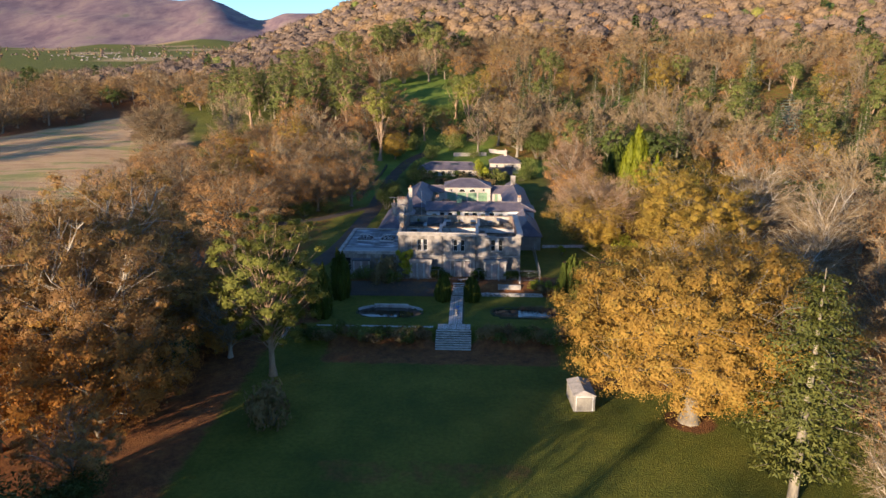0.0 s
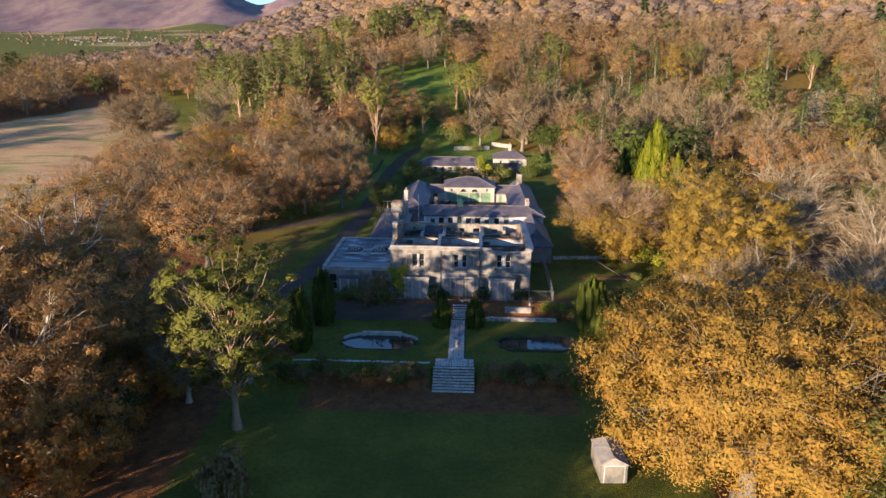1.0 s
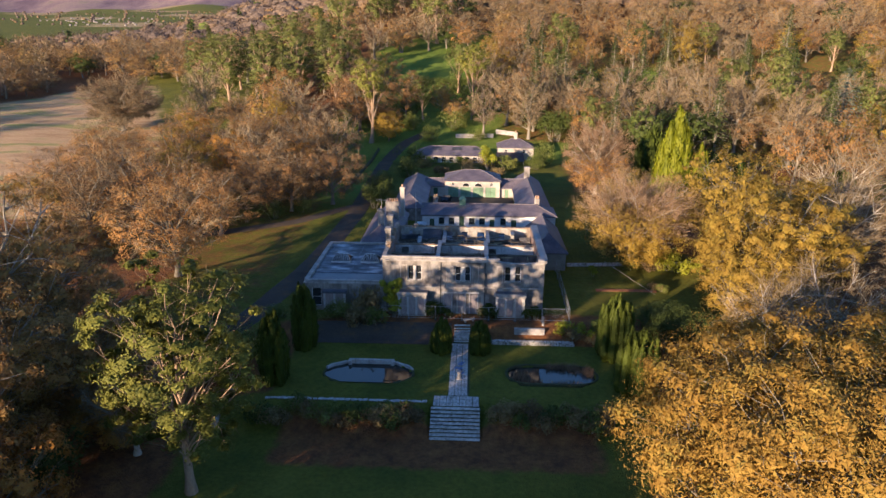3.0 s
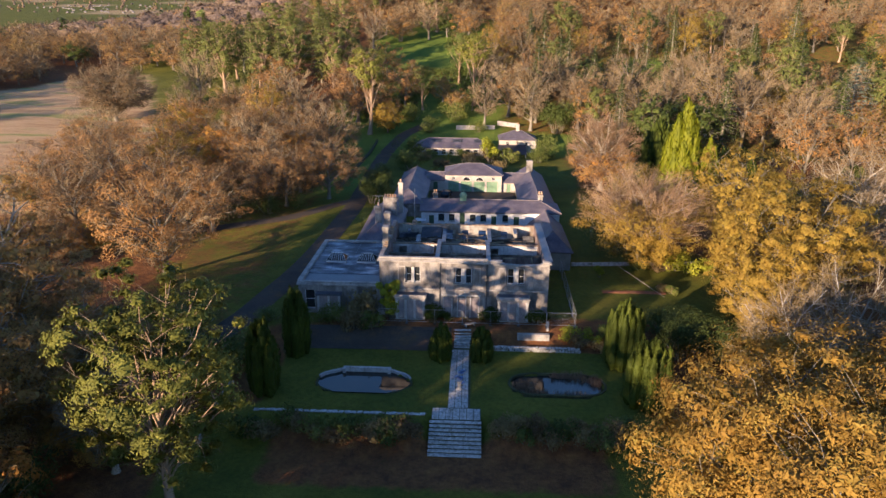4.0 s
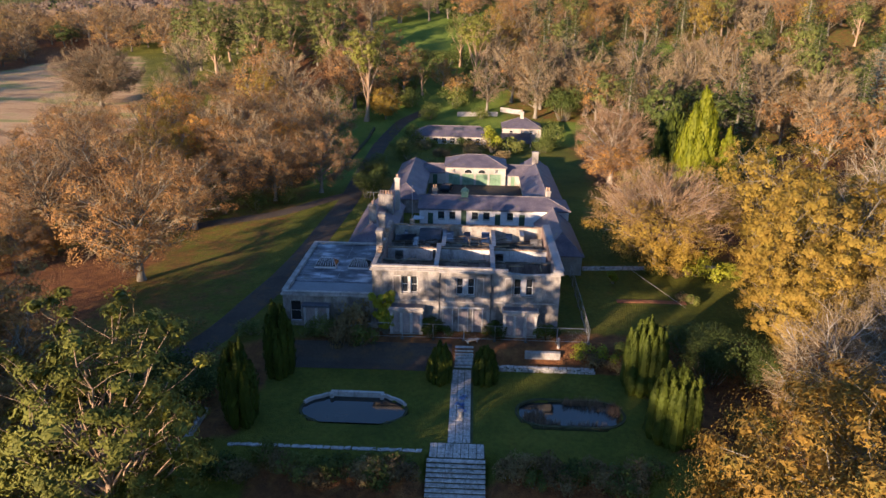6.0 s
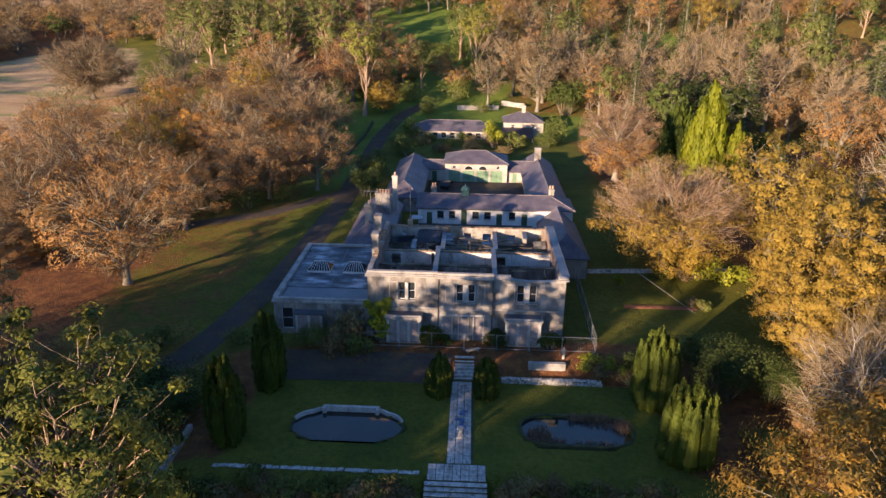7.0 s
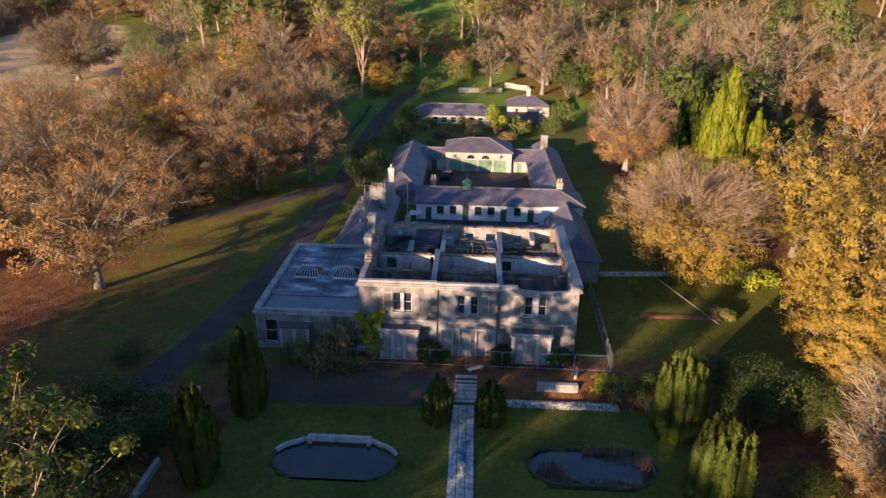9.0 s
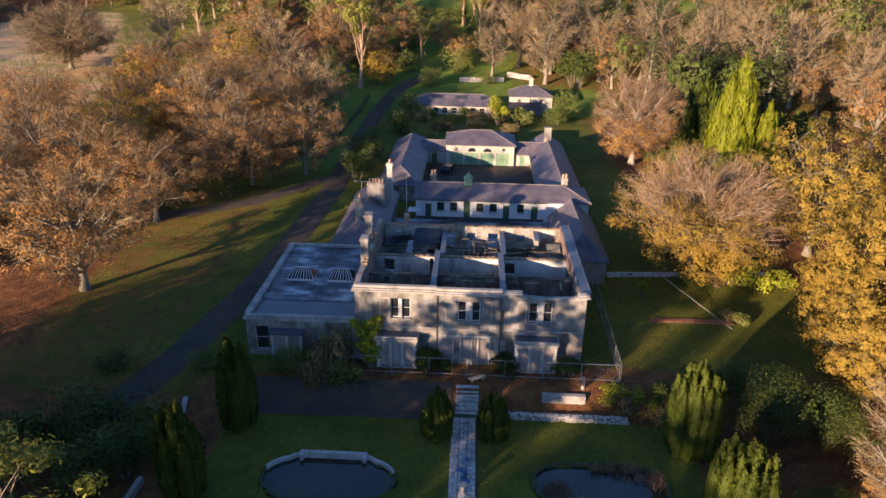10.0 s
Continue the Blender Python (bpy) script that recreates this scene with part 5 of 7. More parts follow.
reed_bed(16.2, 100.6, 0.7, 1.0, 320, 5, 0.7)
reed_bed(14.6, 101.0, 1.6, 0.6, 160, 6, 0.6)
reed_bed(13.6, 98.0, 2.2, 0.3, 150, 3, 0.6)


def fence_panel(x0, y0, x1, y1, z, high=1.75):
    f = thing("fence_panel", "galvanised temporary fence panel on feet", "fence", "temporary fence")
    a, b = Vector((x0, y0, z)), Vector((x1, y1, z))
    up = Vector((0, 0, high))
    part("post", rod(bmesh.new(), a, a + up, 0.026, 6), METAL, f)
    part("post", rod(bmesh.new(), b, b + up, 0.026, 6), METAL, f)
    part("top_rail", rod(bmesh.new(), a + up, b + up, 0.021, 6), METAL, f)
    part("bottom_rail", rod(bmesh.new(), a + up * 0.08, b + up * 0.08, 0.021, 6), METAL, f)
    mesh = bmesh.new()
    for k in range(1, 16):
        p = a.lerp(b, k / 16)
        rod(mesh, p + up * 0.08, p + up, 0.004, 3)
    tagged(part("wire", mesh, METAL, f), kind="stuff")
    for p in (a, b):
        box("foot", IRON, f, p.x - 0.12, p.x + 0.12, p.y - 0.35, p.y + 0.35, z - 0.12, z + 0.02, 0.02)


for k in range(7):
    fence_panel(-8.6 + 3.43 * k, 111.7, -8.6 + 3.43 * k + 3.35, 111.7, 1.15)
for k in range(6):
    fence_panel(15.5 + 0.08 * k, 111.8 + 3.35 * k, 15.58 + 0.08 * k, 111.8 + 3.35 * k + 3.25, 1.15)
fence_panel(-11.6, 110.6, -8.7, 111.6, 1.05)

slab_wall = tagged(box("terrace_edge", TRIM, None, 8.3, 12.1, 109.2, 109.7, -0.2, 1.1, 0.03), "pale stone edge of the terrace", "wall", kind="structure")
post = thing("gate_post", "leaning pale stone gate post", "post", at=(12.0, 110.6, 1.05))
part("shaft", lathe(bmesh.new(), [(0.16, -0.2), (0.14, 1.0), (0.17, 1.05), (0.05, 1.25)], 8), TRIM, post)
bench = thing("fallen_bench", "broken pale bench tipped on the terrace", "bench", at=(2.6, 111.0, 1.15), turn=25)
box("seat", TRIM, bench, -0.8, 0.8, -0.2, 0.2, 0.3, 0.38, 0.02)
box("leg", TRIM, bench, -0.6, -0.5, -0.18, 0.18, 0, 0.298)
box("leg", TRIM, bench, 0.5, 0.6, -0.18, 0.18, 0, 0.298)
dial = thing("sundial_pedestal", "squat stone pedestal standing on the path", "pedestal", at=(1.6, 98.2, -0.22))
part("shaft", lathe(bmesh.new(), [(0.34, 0), (0.34, 0.12), (0.2, 0.2), (0.17, 0.7), (0.28, 0.8), (0.3, 0.9)], 10), TRIM, dial)
for k, (x, y, a) in enumerate(((1.75, 99.6, 20), (1.5, 100.6, 70), (1.8, 101.8, -30))):
    s = thing("plastic_sheet", "crumpled blue plastic sheet lying on the path", "sheet", "litter", at=(x, y, -0.2), turn=a)
    g = bmesh.new()
    rows = [[g.verts.new((0.5 * (i / 5 - 0.5) * (1 + 0.3 * math.sin(j)), 0.9 * (j / 7 - 0.5), 0.06 + 0.07 * math.sin(i * 2 + j * 1.7 + k))) for i in range(6)] for j in range(8)]
    for p, q in zip(rows, rows[1:]):
        for i in range(5):
            g.faces.new((p[i], p[i + 1], q[i + 1], q[i]))
    bmesh.ops.solidify(g, geom=g.faces[:], thickness=0.015)
    part("sheet", g, BLUE, s)
pole = thing("fallen_pole", "long pale pole lying across the side garden", "pole")
part("shaft", rod(bmesh.new(), (23.6, 132.6, 2.6), (29.2, 122.2, 1.02), 0.04, 6, 0.025), BARK_PALE, pole)

# ---- things on the lawn ----
hut = thing("field_shelter", "small pale boarded shelter on the lawn", "shed", at=(16.7, 71.3, -1.82), turn=3)
for name, x0, x1, y0, y1 in (("front", -1.2, 1.2, 0, 0.08), ("back", -1.2, 1.2, 4.2, 4.28), ("side", -1.2, -1.12, 0.082, 4.198), ("side", 1.12, 1.2, 0.082, 4.198)):
    box(name, HUTBOARD, hut, x0, x1, y0, y1, 0.1, 2.0)
g = bmesh.new()
roof_mesh(g, -1.2, 1.2, 0, 4.28, 2.05, 0.5, 0.3, 0.3, 0.1, 0.06)
part("roof", g, TRIM, hut, "shallow grey roof")
box("door_frame", WHITE, hut, -1.0, 1.0, -0.03, -0.002, 1.86, 1.94)
for x in (-0.98, 0.9):
    box("door_frame", WHITE, hut, x, x + 0.08, -0.03, -0.002, 0.15, 1.858)
for x in (-0.9, 0.8):
    box("skid", CHAR, hut, x, x + 0.12, -0.1, 4.4, -0.05, 0.098)

car = thing("parked_car", "small black car parked in the yard", "car", at=(-2.6, 170.6, 2.62), turn=80)
g = bmesh.new()
prism(g, [(-2.0, 0.35), (2.0, 0.35), (2.05, 0.75), (1.15, 0.9), (0.6, 1.42), (-1.2, 1.45), (-1.95, 0.95)], -0.82, 0.82)
bmesh.ops.bevel(g, geom=g.edges[:], offset=0.07, segments=2, affect="EDGES")
part("body", g, CARPAINT, car).matrix_basis = pose(0, 0, 0, 90, 0, 0)
g = prism(bmesh.new(), [(-1.6, 0.95), (1.0, 0.95), (0.55, 1.36), (-1.15, 1.38)], -0.835, 0.835)
part("side_window", g, GLASS, car).matrix_basis = pose(0, 0, 0, 90, 0, 0)
for x in (-1.25, 1.3):
    for y in (-0.84, 0.66):
        part("wheel", lathe(bmesh.new(), [(0.31, 0), (0.33, 0.04), (0.33, 0.14), (0.31, 0.18)], 14), IRON, car).matrix_basis = pose(x, y + 0.18, 0.33, 90, 0, 0)


# ---- the village in the valley ----
def village():
    rng = np.random.default_rng(3)
    base = thing("village_house", "distant pale rendered house with grey roof", "house", "village houses")
    box("wall", HUTBOARD, base, -6, 6, -4, 4, -3, 5)
    part("roof", roof_mesh(bmesh.new(), -6, 6, -4, 4, 5, 3.2, 0, 0, 0.3, 0.2), SLATE, base)
    for x in (-3.5, 0, 3.5):
        box("window", GLASS, base, x - 0.7, x + 0.7, -4.05, -4.002, 1.5, 3.2)
    first = None
    for k in range(60):
        away = rng.uniform(1300, 1700)
        a = math.radians(rng.uniform(-31, -20.5) if k % 3 else rng.uniform(-29.5, -26))
        x, y = away * math.sin(a), away * math.cos(a)
        m = pose(x, y, level(x, y), 0, 0, float(rng.uniform(-30, 30))) @ Matrix.Diagonal((*([float(rng.uniform(0.2, 0.36))] * 3), 1))
        if first is None:
            first = m
        else:
            copy_thing(base, m)
    base.matrix_basis = first


village()


# ---- trees ----
def crown_points(rng, n, low=-0.55):
    d = unit(rng.normal(size=(n * 3, 3)))
    d = d[d[:, 2] > low][:n]
    return d


def broadleaf(seed, height, radius, base, limbs=11, branches=7, leaves=5000, leaf=0.4, twigs=0, twig=(1.2, 0.05), clump=0.2, squash=0.7,
              girth=0.024, leaf_low=-9.0, slim=0.6, twig_low=-9.0, wild=0.25, low=-0.35, deep=0.0, leaf_high=99.0, plain=False, limb=1.0, coarse=False):
    """Arrays of a broad tree: limbs, leaves and twigs; base is the height at which its crown starts."""
    rng = np.random.default_rng(seed)
    tree = Limbs()
    half = (height - base) / 2
    mid = np.array([0, 0, base + half])
    axes = np.array([radius, radius, half])
    top = np.array([*(rng.normal(size=2) * 0.04 * radius), base + half * 0.9])
    r0 = height * girth
    trunk = bent(rng, (0, 0, -0.4), top, 0, 8, 0.03 * height)
    tree.tube(trunk, np.concatenate([[r0 * 1.9, r0 * 1.1], np.linspace(r0, r0 * 0.35, 6)]), 5 if coarse else 9)
    ends, starts, ways = [], [], []
    golden = 2.39996
    for i in range(limbs):
        up = low + (0.95 - low) * (i + 0.5) / limbs
        a = i * golden + rng.normal() * 0.25
        flat = math.sqrt(max(0.02, 1 - min(up, 0.98) ** 2))
        d = np.array([math.cos(a) * flat, math.sin(a) * flat, up])
        tip = mid + d * axes * rng.uniform(0.68, 0.95)
        f = np.clip(0.25 + 0.6 * (i + rng.uniform(0, 1)) / limbs, 0, 0.93)
        root = trunk[int(f * 7)] * (1 - (f * 7) % 1) + trunk[min(7, int(f * 7) + 1)] * ((f * 7) % 1)
        path = bent(rng, root, tip, 0.12 * radius * (1 - abs(up)), 6, 0.07 * radius)
        path[1:-1] += rng.normal(size=(4, 3)) * 0.02 * radius
        r = r0 * rng.uniform(0.32, 0.5) * limb
        tree.tube(path[[0, 2, 5]] if coarse else path, np.linspace(r, r * 0.2, 3 if coarse else 6), 3 if coarse else 4)
        ends.append(tip)
        for j in range(branches):
            s = 0.3 + 0.65 * (j + rng.uniform(0, 1)) / branches
            p = path[min(5, int(s * 5))]
            e = p + (tip - root) * rng.uniform(0.1, 0.35) + rng.normal(size=3) * radius * wild * np.array([1, 1, 0.7])
            q = (e - mid) / axes
            m = np.linalg.norm(q)
            if m > 1.0:
                e = mid + q / m * axes * rng.uniform(0.88, 1.02)
            if e[2] < base * 0.75:
                e[2] = base * 0.75 + rng.uniform(0, 0.1) * height
            twigpath = bent(rng, p, e, 0.05 * radius, 3, 0.04 * radius)
            tree.tube(twigpath[[0, 2]] if coarse else twigpath, np.linspace(r * 0.3, r * 0.07, 2 if coarse else 3), 3)
            ends.append(e)
            for w in twigpath[1:]:
                starts.append(w)
                ways.append(e - p)
    ends = np.array(ends)
    quads = tris = None
    if leaves:
        keep = ends[(ends[:, 2] > leaf_low) & (ends[:, 2] < leaf_high + rng.normal(size=len(ends)) * 0.06 * height)]
        own = rng.integers(0, len(keep), leaves)
        size = rng.uniform(0.6, 1.35, len(keep))[own] * radius * clump
        d = unit(rng.normal(size=(leaves, 3)) + np.array([0, 0, 0.35]))
        off = d * (size * rng.uniform(0.35, 1.0, leaves) ** 0.6)[:, None] * np.array([1, 1, squash])
        c = keep[own] + off
        n = d + 0.8 * unit(c - mid) + rng.normal(size=(leaves, 3)) * 0.3
        quads = leaf_quads(rng, c, n, leaf, slim)
        if plain:
            quads = quads[:, :3]
        if deep:
            k = int(leaves * deep)
            own = rng.integers(0, len(keep), k)
            d = unit(rng.normal(size=(k, 3)) + np.array([0, 0, 0.2]))
            c = keep[own] + d * (radius * clump * rng.uniform(0.1, 0.42, k))[:, None] * np.array([1, 1, squash])
            inner = leaf_quads(rng, c, d + 0.8 * unit(c - mid) + rng.normal(size=(k, 3)) * 0.2, leaf * 1.8, 0.8)
            quads = np.concatenate([quads, inner[:, :quads.shape[1]]])
    if twigs:
        starts, ways = np.array(starts), np.array(ways)
        pick = rng.integers(0, len(starts), twigs)
        s = starts[pick] + ways[pick] * rng.uniform(-0.45, 0.15, twigs)[:, None] + rng.normal(size=(twigs, 3)) * radius * 0.03
        w = unit(ways[pick]) * 0.55 + unit((s - mid) / axes) * 0.6 + np.array([0, 0, 0.12]) + rng.normal(size=(twigs, 3)) * 0.5
        w = unit(w) * twig[0]
        q = (s + w - mid) / axes
        m = np.maximum(np.linalg.norm(q, axis=1, keepdims=True) / rng.uniform(0.96, 1.06, (twigs, 1)), 1.0)
        w = (mid + q / m * axes) - s
        long = np.linalg.norm(w, axis=1)
        ok = (s[:, 2] > twig_low) & (long > 0.25 * twig[0])
        tris = slivers(rng, s[ok], w[ok], long[ok], twig[1])
    return tree, quads, tris


def assemble(name, label, category, bark, arrays, leaf_mat, twig_mat=TWIG, group="trees"):
    tree, quads, tris = arrays
    ob = tagged(new(name), label, category, group)
    part_mesh("trunk", tree.mesh("trunk", bark), bark, ob)
    if quads is not None:
        tagged(part_mesh("crown", soup("crown", quads, leaf_mat, None, outward(np.random.default_rng(1), quads)), leaf_mat, ob), kind="stuff")
    if tris is not None:
        tagged(part_mesh("twig_mass", soup("twig_mass", tris, twig_mat), twig_mat, ob), kind="stuff")
    return ob


def fir(seed, height, radius, base, step=0.75, per=7, cards=9, size=0.7, droop=0.12, taper=0.85, leaf_mat=LEAF_FIR, bark=BARK_PALE, name="fir_tree",
        label="tall dark green fir with tiered branches", ragged=0.25, slim=0.35, up=0.0, point=0.0, flat=0.12):
    rng = np.random.default_rng(seed)
    tree = Limbs()
    tree.tube(np.array([[0, 0, -0.4], [0, 0, height * 0.3], [0.1, 0, height * 0.65], [0, 0.05, height]]), [height * 0.022, height * 0.017, height * 0.01, 0.03], 8)
    c, n, s = [], [], []
    z, a = base, 0.0
    while z < height - 0.2:
        k = (z - base) / (height - base)
        reach = radius * (1 - k) ** taper + 0.25 + point
        if k < 0.15:
            reach *= 0.65 + 2.3 * k
        for _ in range(per):
            a += 2.39996
            l = reach * rng.uniform(1 - ragged, 1 + 0.4 * ragged)
            d = np.array([math.cos(a), math.sin(a), 0])
            tip = np.array([0, 0, z + rng.uniform(-0.3, 0.3)]) + d * l + np.array([0, 0, (up - droop) * l])
            path = bent(rng, (0, 0, z), tip, 0.06 * l, 4, 0.02 * l)
            if l > 1.5:
                tree.tube(path, np.linspace(0.02 + 0.018 * l, 0.012, 4), 3)
            m = max(3, int(cards * (0.35 + l / radius)))
            t = rng.uniform(0.04, 1.05, m)
            p = np.array([0, 0, z]) * (1 - t)[:, None] + tip * t[:, None]
            side = np.array([-d[1], d[0], 0])
            p = p + side * (rng.normal(size=m) * (0.12 + 0.17 * l * (0.5 + 0.5 * t)))[:, None] + np.array([0, 0, 1]) * (rng.normal(size=m) * flat + 0.06 * l * np.sin(3.1 * t))[:, None]
            c.append(p)
            n.append(np.tile(np.array([0, 0, 1.0]), (m, 1)) + d * 0.6 + rng.normal(size=(m, 3)) * 0.55)
            s.append(np.full(m, size) * (0.7 + 0.3 * (1 - k)))
        z += step * rng.uniform(0.7, 1.3) * (0.55 + 0.45 * (1 - k))
    c, n, s = np.concatenate(c), np.concatenate(n), np.concatenate(s)
    return assemble(name, label, "tree", bark, (tree, leaf_quads(rng, c, n, s, slim), None), leaf_mat)


def column(seed, height, radius, leaves=3500, size=0.34, leaf_mat=LEAF_YEW, name="irish_yew", label="fluted columnar dark green yew", spires=13, pointed=0.35, low=0.55, slim=0.38):
    """An upright evergreen of many close-set spires."""
    rng = np.random.default_rng(seed)
    body = bmesh.new()
    c, n, up = [], [], []
    for i in range(spires):
        a = 2.39996 * i
        f = math.sqrt(i / spires)
        r = radius * 0.74 * f
        h = height * (1 - pointed * f * f * rng.uniform(0.5, 1.2)) * rng.uniform(0.9, 1.03)
        x, y = r * math.cos(a), r * math.sin(a)
        w = radius * slim
        lathe(body, [(w * 0.35, -0.2), (w * low * 1.2, height * 0.12), (w * 0.8, h * 0.4), (w * 0.66, h * 0.75), (w * 0.2, h * 0.95), (0.03, h * 0.98)], 7, x, y)
        m = leaves // spires
        t = rng.uniform(0.03, 1.0, m) ** 0.85
        prof = np.interp(t, [0, 0.12, 0.4, 0.75, 0.95, 1.0], [0.5, low * 1.3, 0.95, 0.8, 0.35, 0.05]) * w
        b = rng.uniform(0, 6.283, m)
        d = np.stack([np.cos(b), np.sin(b), np.zeros(m)], -1)
        p = np.stack([np.full(m, x), np.full(m, y), t * h], -1) + d * prof[:, None] * rng.uniform(0.75, 1.12, m)[:, None]
        c.append(p)
        n.append(d + rng.normal(size=(m, 3)) * 0.35 + np.array([0, 0, 0.25]))
    c, n = np.concatenate(c), np.concatenate(n)
    u = unit(np.array([0, 0, 1.0]) + rng.normal(size=c.shape) * 0.28)
    v = unit(np.cross(n, u))
    s = (size * rng.uniform(0.6, 1.4, len(c)))[:, None]
    quads = np.stack([c - u * s * 0.6, c + v * s * 0.28, c + u * s * 0.8, c - v * s * 0.28], 1)
    ob = tagged(new(name), label, "tree", "trees")
    tagged(part("stem_mass", body, leaf_mat, ob), kind="stuff")
    tagged(part_mesh("crown", soup("crown", quads, leaf_mat), leaf_mat, ob), kind="stuff")
    return ob


def bush(seed, rx, ry, rz, leaves, size, leaf_mat, name="shrub", label="dense evergreen shrub", lumps=9, category="shrub", plain=False):
    rng = np.random.default_rng(seed)
    stems = Limbs()
    k = np.stack([rng.uniform(-0.7, 0.7, lumps) * rx, rng.uniform(-0.7, 0.7, lumps) * ry, rng.uniform(0.3, 0.75, lumps) * rz], -1)
    for p in k:
        stems.tube(bent(rng, (p[0] * 0.3, p[1] * 0.3, -0.2), p, 0.1, 4, 0.1), np.linspace(0.06, 0.02, 4), 4)
    own = rng.integers(0, lumps, leaves)
    d = unit(rng.normal(size=(leaves, 3)) + np.array([0, 0, 0.3]))
    r = min(rx, ry, rz * 1.3) * 0.55 * rng.uniform(0.7, 1.3, lumps)[own]
    c = k[own] + d * (r * rng.uniform(0.3, 1.0, leaves) ** 0.5)[:, None]
    c[:, 2] = np.maximum(c[:, 2], 0.03)
    quads = leaf_quads(rng, c, d + rng.normal(size=(leaves, 3)) * 0.5, size)[:, :3 if plain else 4]
    ob = tagged(new(name), label, category, "shrubs")
    tagged(part_mesh("stem_mass", stems.mesh("stem_mass", BARK), BARK, ob), kind="stuff")
    tagged(part_mesh("foliage", soup("foliage", quads, leaf_mat), leaf_mat, ob), kind="stuff")
    return ob


KINDS = {}
PLACED = {}


def plant(kind, x, y, scale=1.0, turn=None, lift=0.0, tall=1.0, label=""):
    """Stands a copy of a kind at (x, y) on the ground."""
    ob = KINDS[kind]
    a = turn if turn is not None else (x * 37.3 + y * 17.1) % 360
    m = pose(x, y, level(x, y) + lift, 0, 0, a) @ Matrix.Diagonal((scale, scale, scale * tall, 1))
    if kind in PLACED:
        ob = copy_thing(ob, m)
    else:
        PLACED[kind] = m
    if label:
        tagged(ob, label)
    return ob


KINDS["big_oak"] = assemble("oak_tree", "huge spreading oak in amber autumn leaf", "tree", BARK,
                            broadleaf(11, 20.5, 13.8, 3.4, 40, 22, 150000, 0.25, 1200, (1.2, 0.035), 0.125, 0.75, 0.034, low=-0.65, deep=0.4, limb=0.5, plain=True), LEAF_AMBER)
for i in range(3):
    KINDS[f"russet{i}"] = assemble("autumn_tree", "broad tree thinly hung with russet leaves", "tree", BARK,
                                   broadleaf(21 + i, 19, 8.5, 1.6, 15, 9, 8000, 0.45, 5000, (1.3, 0.06), 0.16, 0.65, plain=True), LEAF_RUSSET, TWIG)
    KINDS[f"bare{i}"] = assemble("bare_tree", "leafless tree with a fine grey-brown crown", "tree", BARK_PALE,
                                 broadleaf(31 + i, 19, 8.4, 2.5, 20, 11, 0, 0.4, 9000, (1.4, 0.05), wild=0.3, low=-0.65), LEAF_RUSSET, TWIG)
for i in range(2):
    KINDS[f"gold{i}"] = assemble("golden_tree", "full round tree in golden autumn leaf", "tree", BARK,
                                 broadleaf(41 + i, 18, 9.5, 1.5, 26, 16, 30000, 0.3, 1200, (1.2, 0.045), 0.16, 0.7, low=-0.75, deep=0.75, plain=True, limb=0.7), LEAF_GOLD)
    KINDS[f"beech{i}"] = assemble("beech_tree", "great beech, golden below and bare reddish above", "tree", BARK_PALE,
                                  broadleaf(51 + i, 16, 11, 0.4, 30, 16, 36000, 0.3, 22000, (1.7, 0.05), 0.13, 0.8, low=-0.9, leaf_high=9.5, twig_low=6.5, wild=0.2, plain=True, deep=0.12, limb=0.7), LEAF_GOLD, TWIG_RED)
    KINDS[f"olive{i}"] = assemble("turning_oak", "dense round oak turning olive and brown", "tree", BARK,
                                  broadleaf(61 + i, 18, 10, 2.0, 24, 14, 19000, 0.38, 1000, (1.2, 0.05), 0.14, 0.7, low=-0.7, deep=0.25, plain=True), LEAF_OLIVE)
for i in range(2):
    KINDS[f"copper{i}"] = assemble("autumn_tree", "low broad tree thick with copper leaves", "tree", BARK,
                                   broadleaf(161 + i, 12, 7.0, 0.5, 18, 11, 13000, 0.36, 1600, (1.1, 0.045), 0.16, 0.75, low=-0.8, deep=0.2, plain=True), LEAF_COPPER, TWIG)
    KINDS[f"tawny{i}"] = assemble("turning_tree", "tangled tree in dull tawny and olive leaf", "tree", BARK_PALE,
                                  broadleaf(171 + i, 12, 6.0, 0.5, 17, 10, 9000, 0.34, 2600, (1.2, 0.04), 0.15, 0.75, low=-0.8, plain=True, deep=0.1), LEAF_TAWNY, TWIG)
KINDS["open_pine"] = assemble("open_pine", "open pale-limbed pine with tufted green foliage", "tree", BARK_PINE,
                              broadleaf(71, 21.8, 6.7, 3.2, 30, 7, 25000, 0.28, 600, (1.0, 0.05), 0.135, 0.6, 0.015, slim=0.38, wild=0.2, low=-0.7, deep=0.4, limb=0.8), LEAF_PINE)
KINDS["scots_pine"] = assemble("scots_pine", "tall pine with orange trunk and flat green crown", "tree", BARK_PINE,
                               broadleaf(72, 24, 5.5, 12.5, 12, 6, 5000, 0.55, 0, (1, 1), 0.24, 0.6, 0.02, slim=0.45), LEAF_PINE)
KINDS["fir"] = fir(81, 22.0, 6.2, 4.0, 1.75, 13, 105, 0.5, 0.02, 0.55, bark=BARK, slim=0.36, ragged=0.45, flat=0.06)
KINDS["spruce"] = fir(82, 24, 5.0, 1.5, 1.0, 7, 8, 1.0, 0.2, 0.9, LEAF_GREEN, BARK, "spruce_tree", "dark green spiry conifer")
KINDS["cedar"] = fir(83, 22, 9.0, 1.5, 1.3, 7, 12, 1.0, 0.05, 0.7, LEAF_BLUE, BARK, "cedar_tree", "spreading blue-green cedar in layers", 0.35)
KINDS["cypress"] = column(84, 19, 5.0, 6000, 0.6, LEAF_LIME, "golden_cypress", "conical lime-green cypress in full sun", 17, 0.72, 0.95)
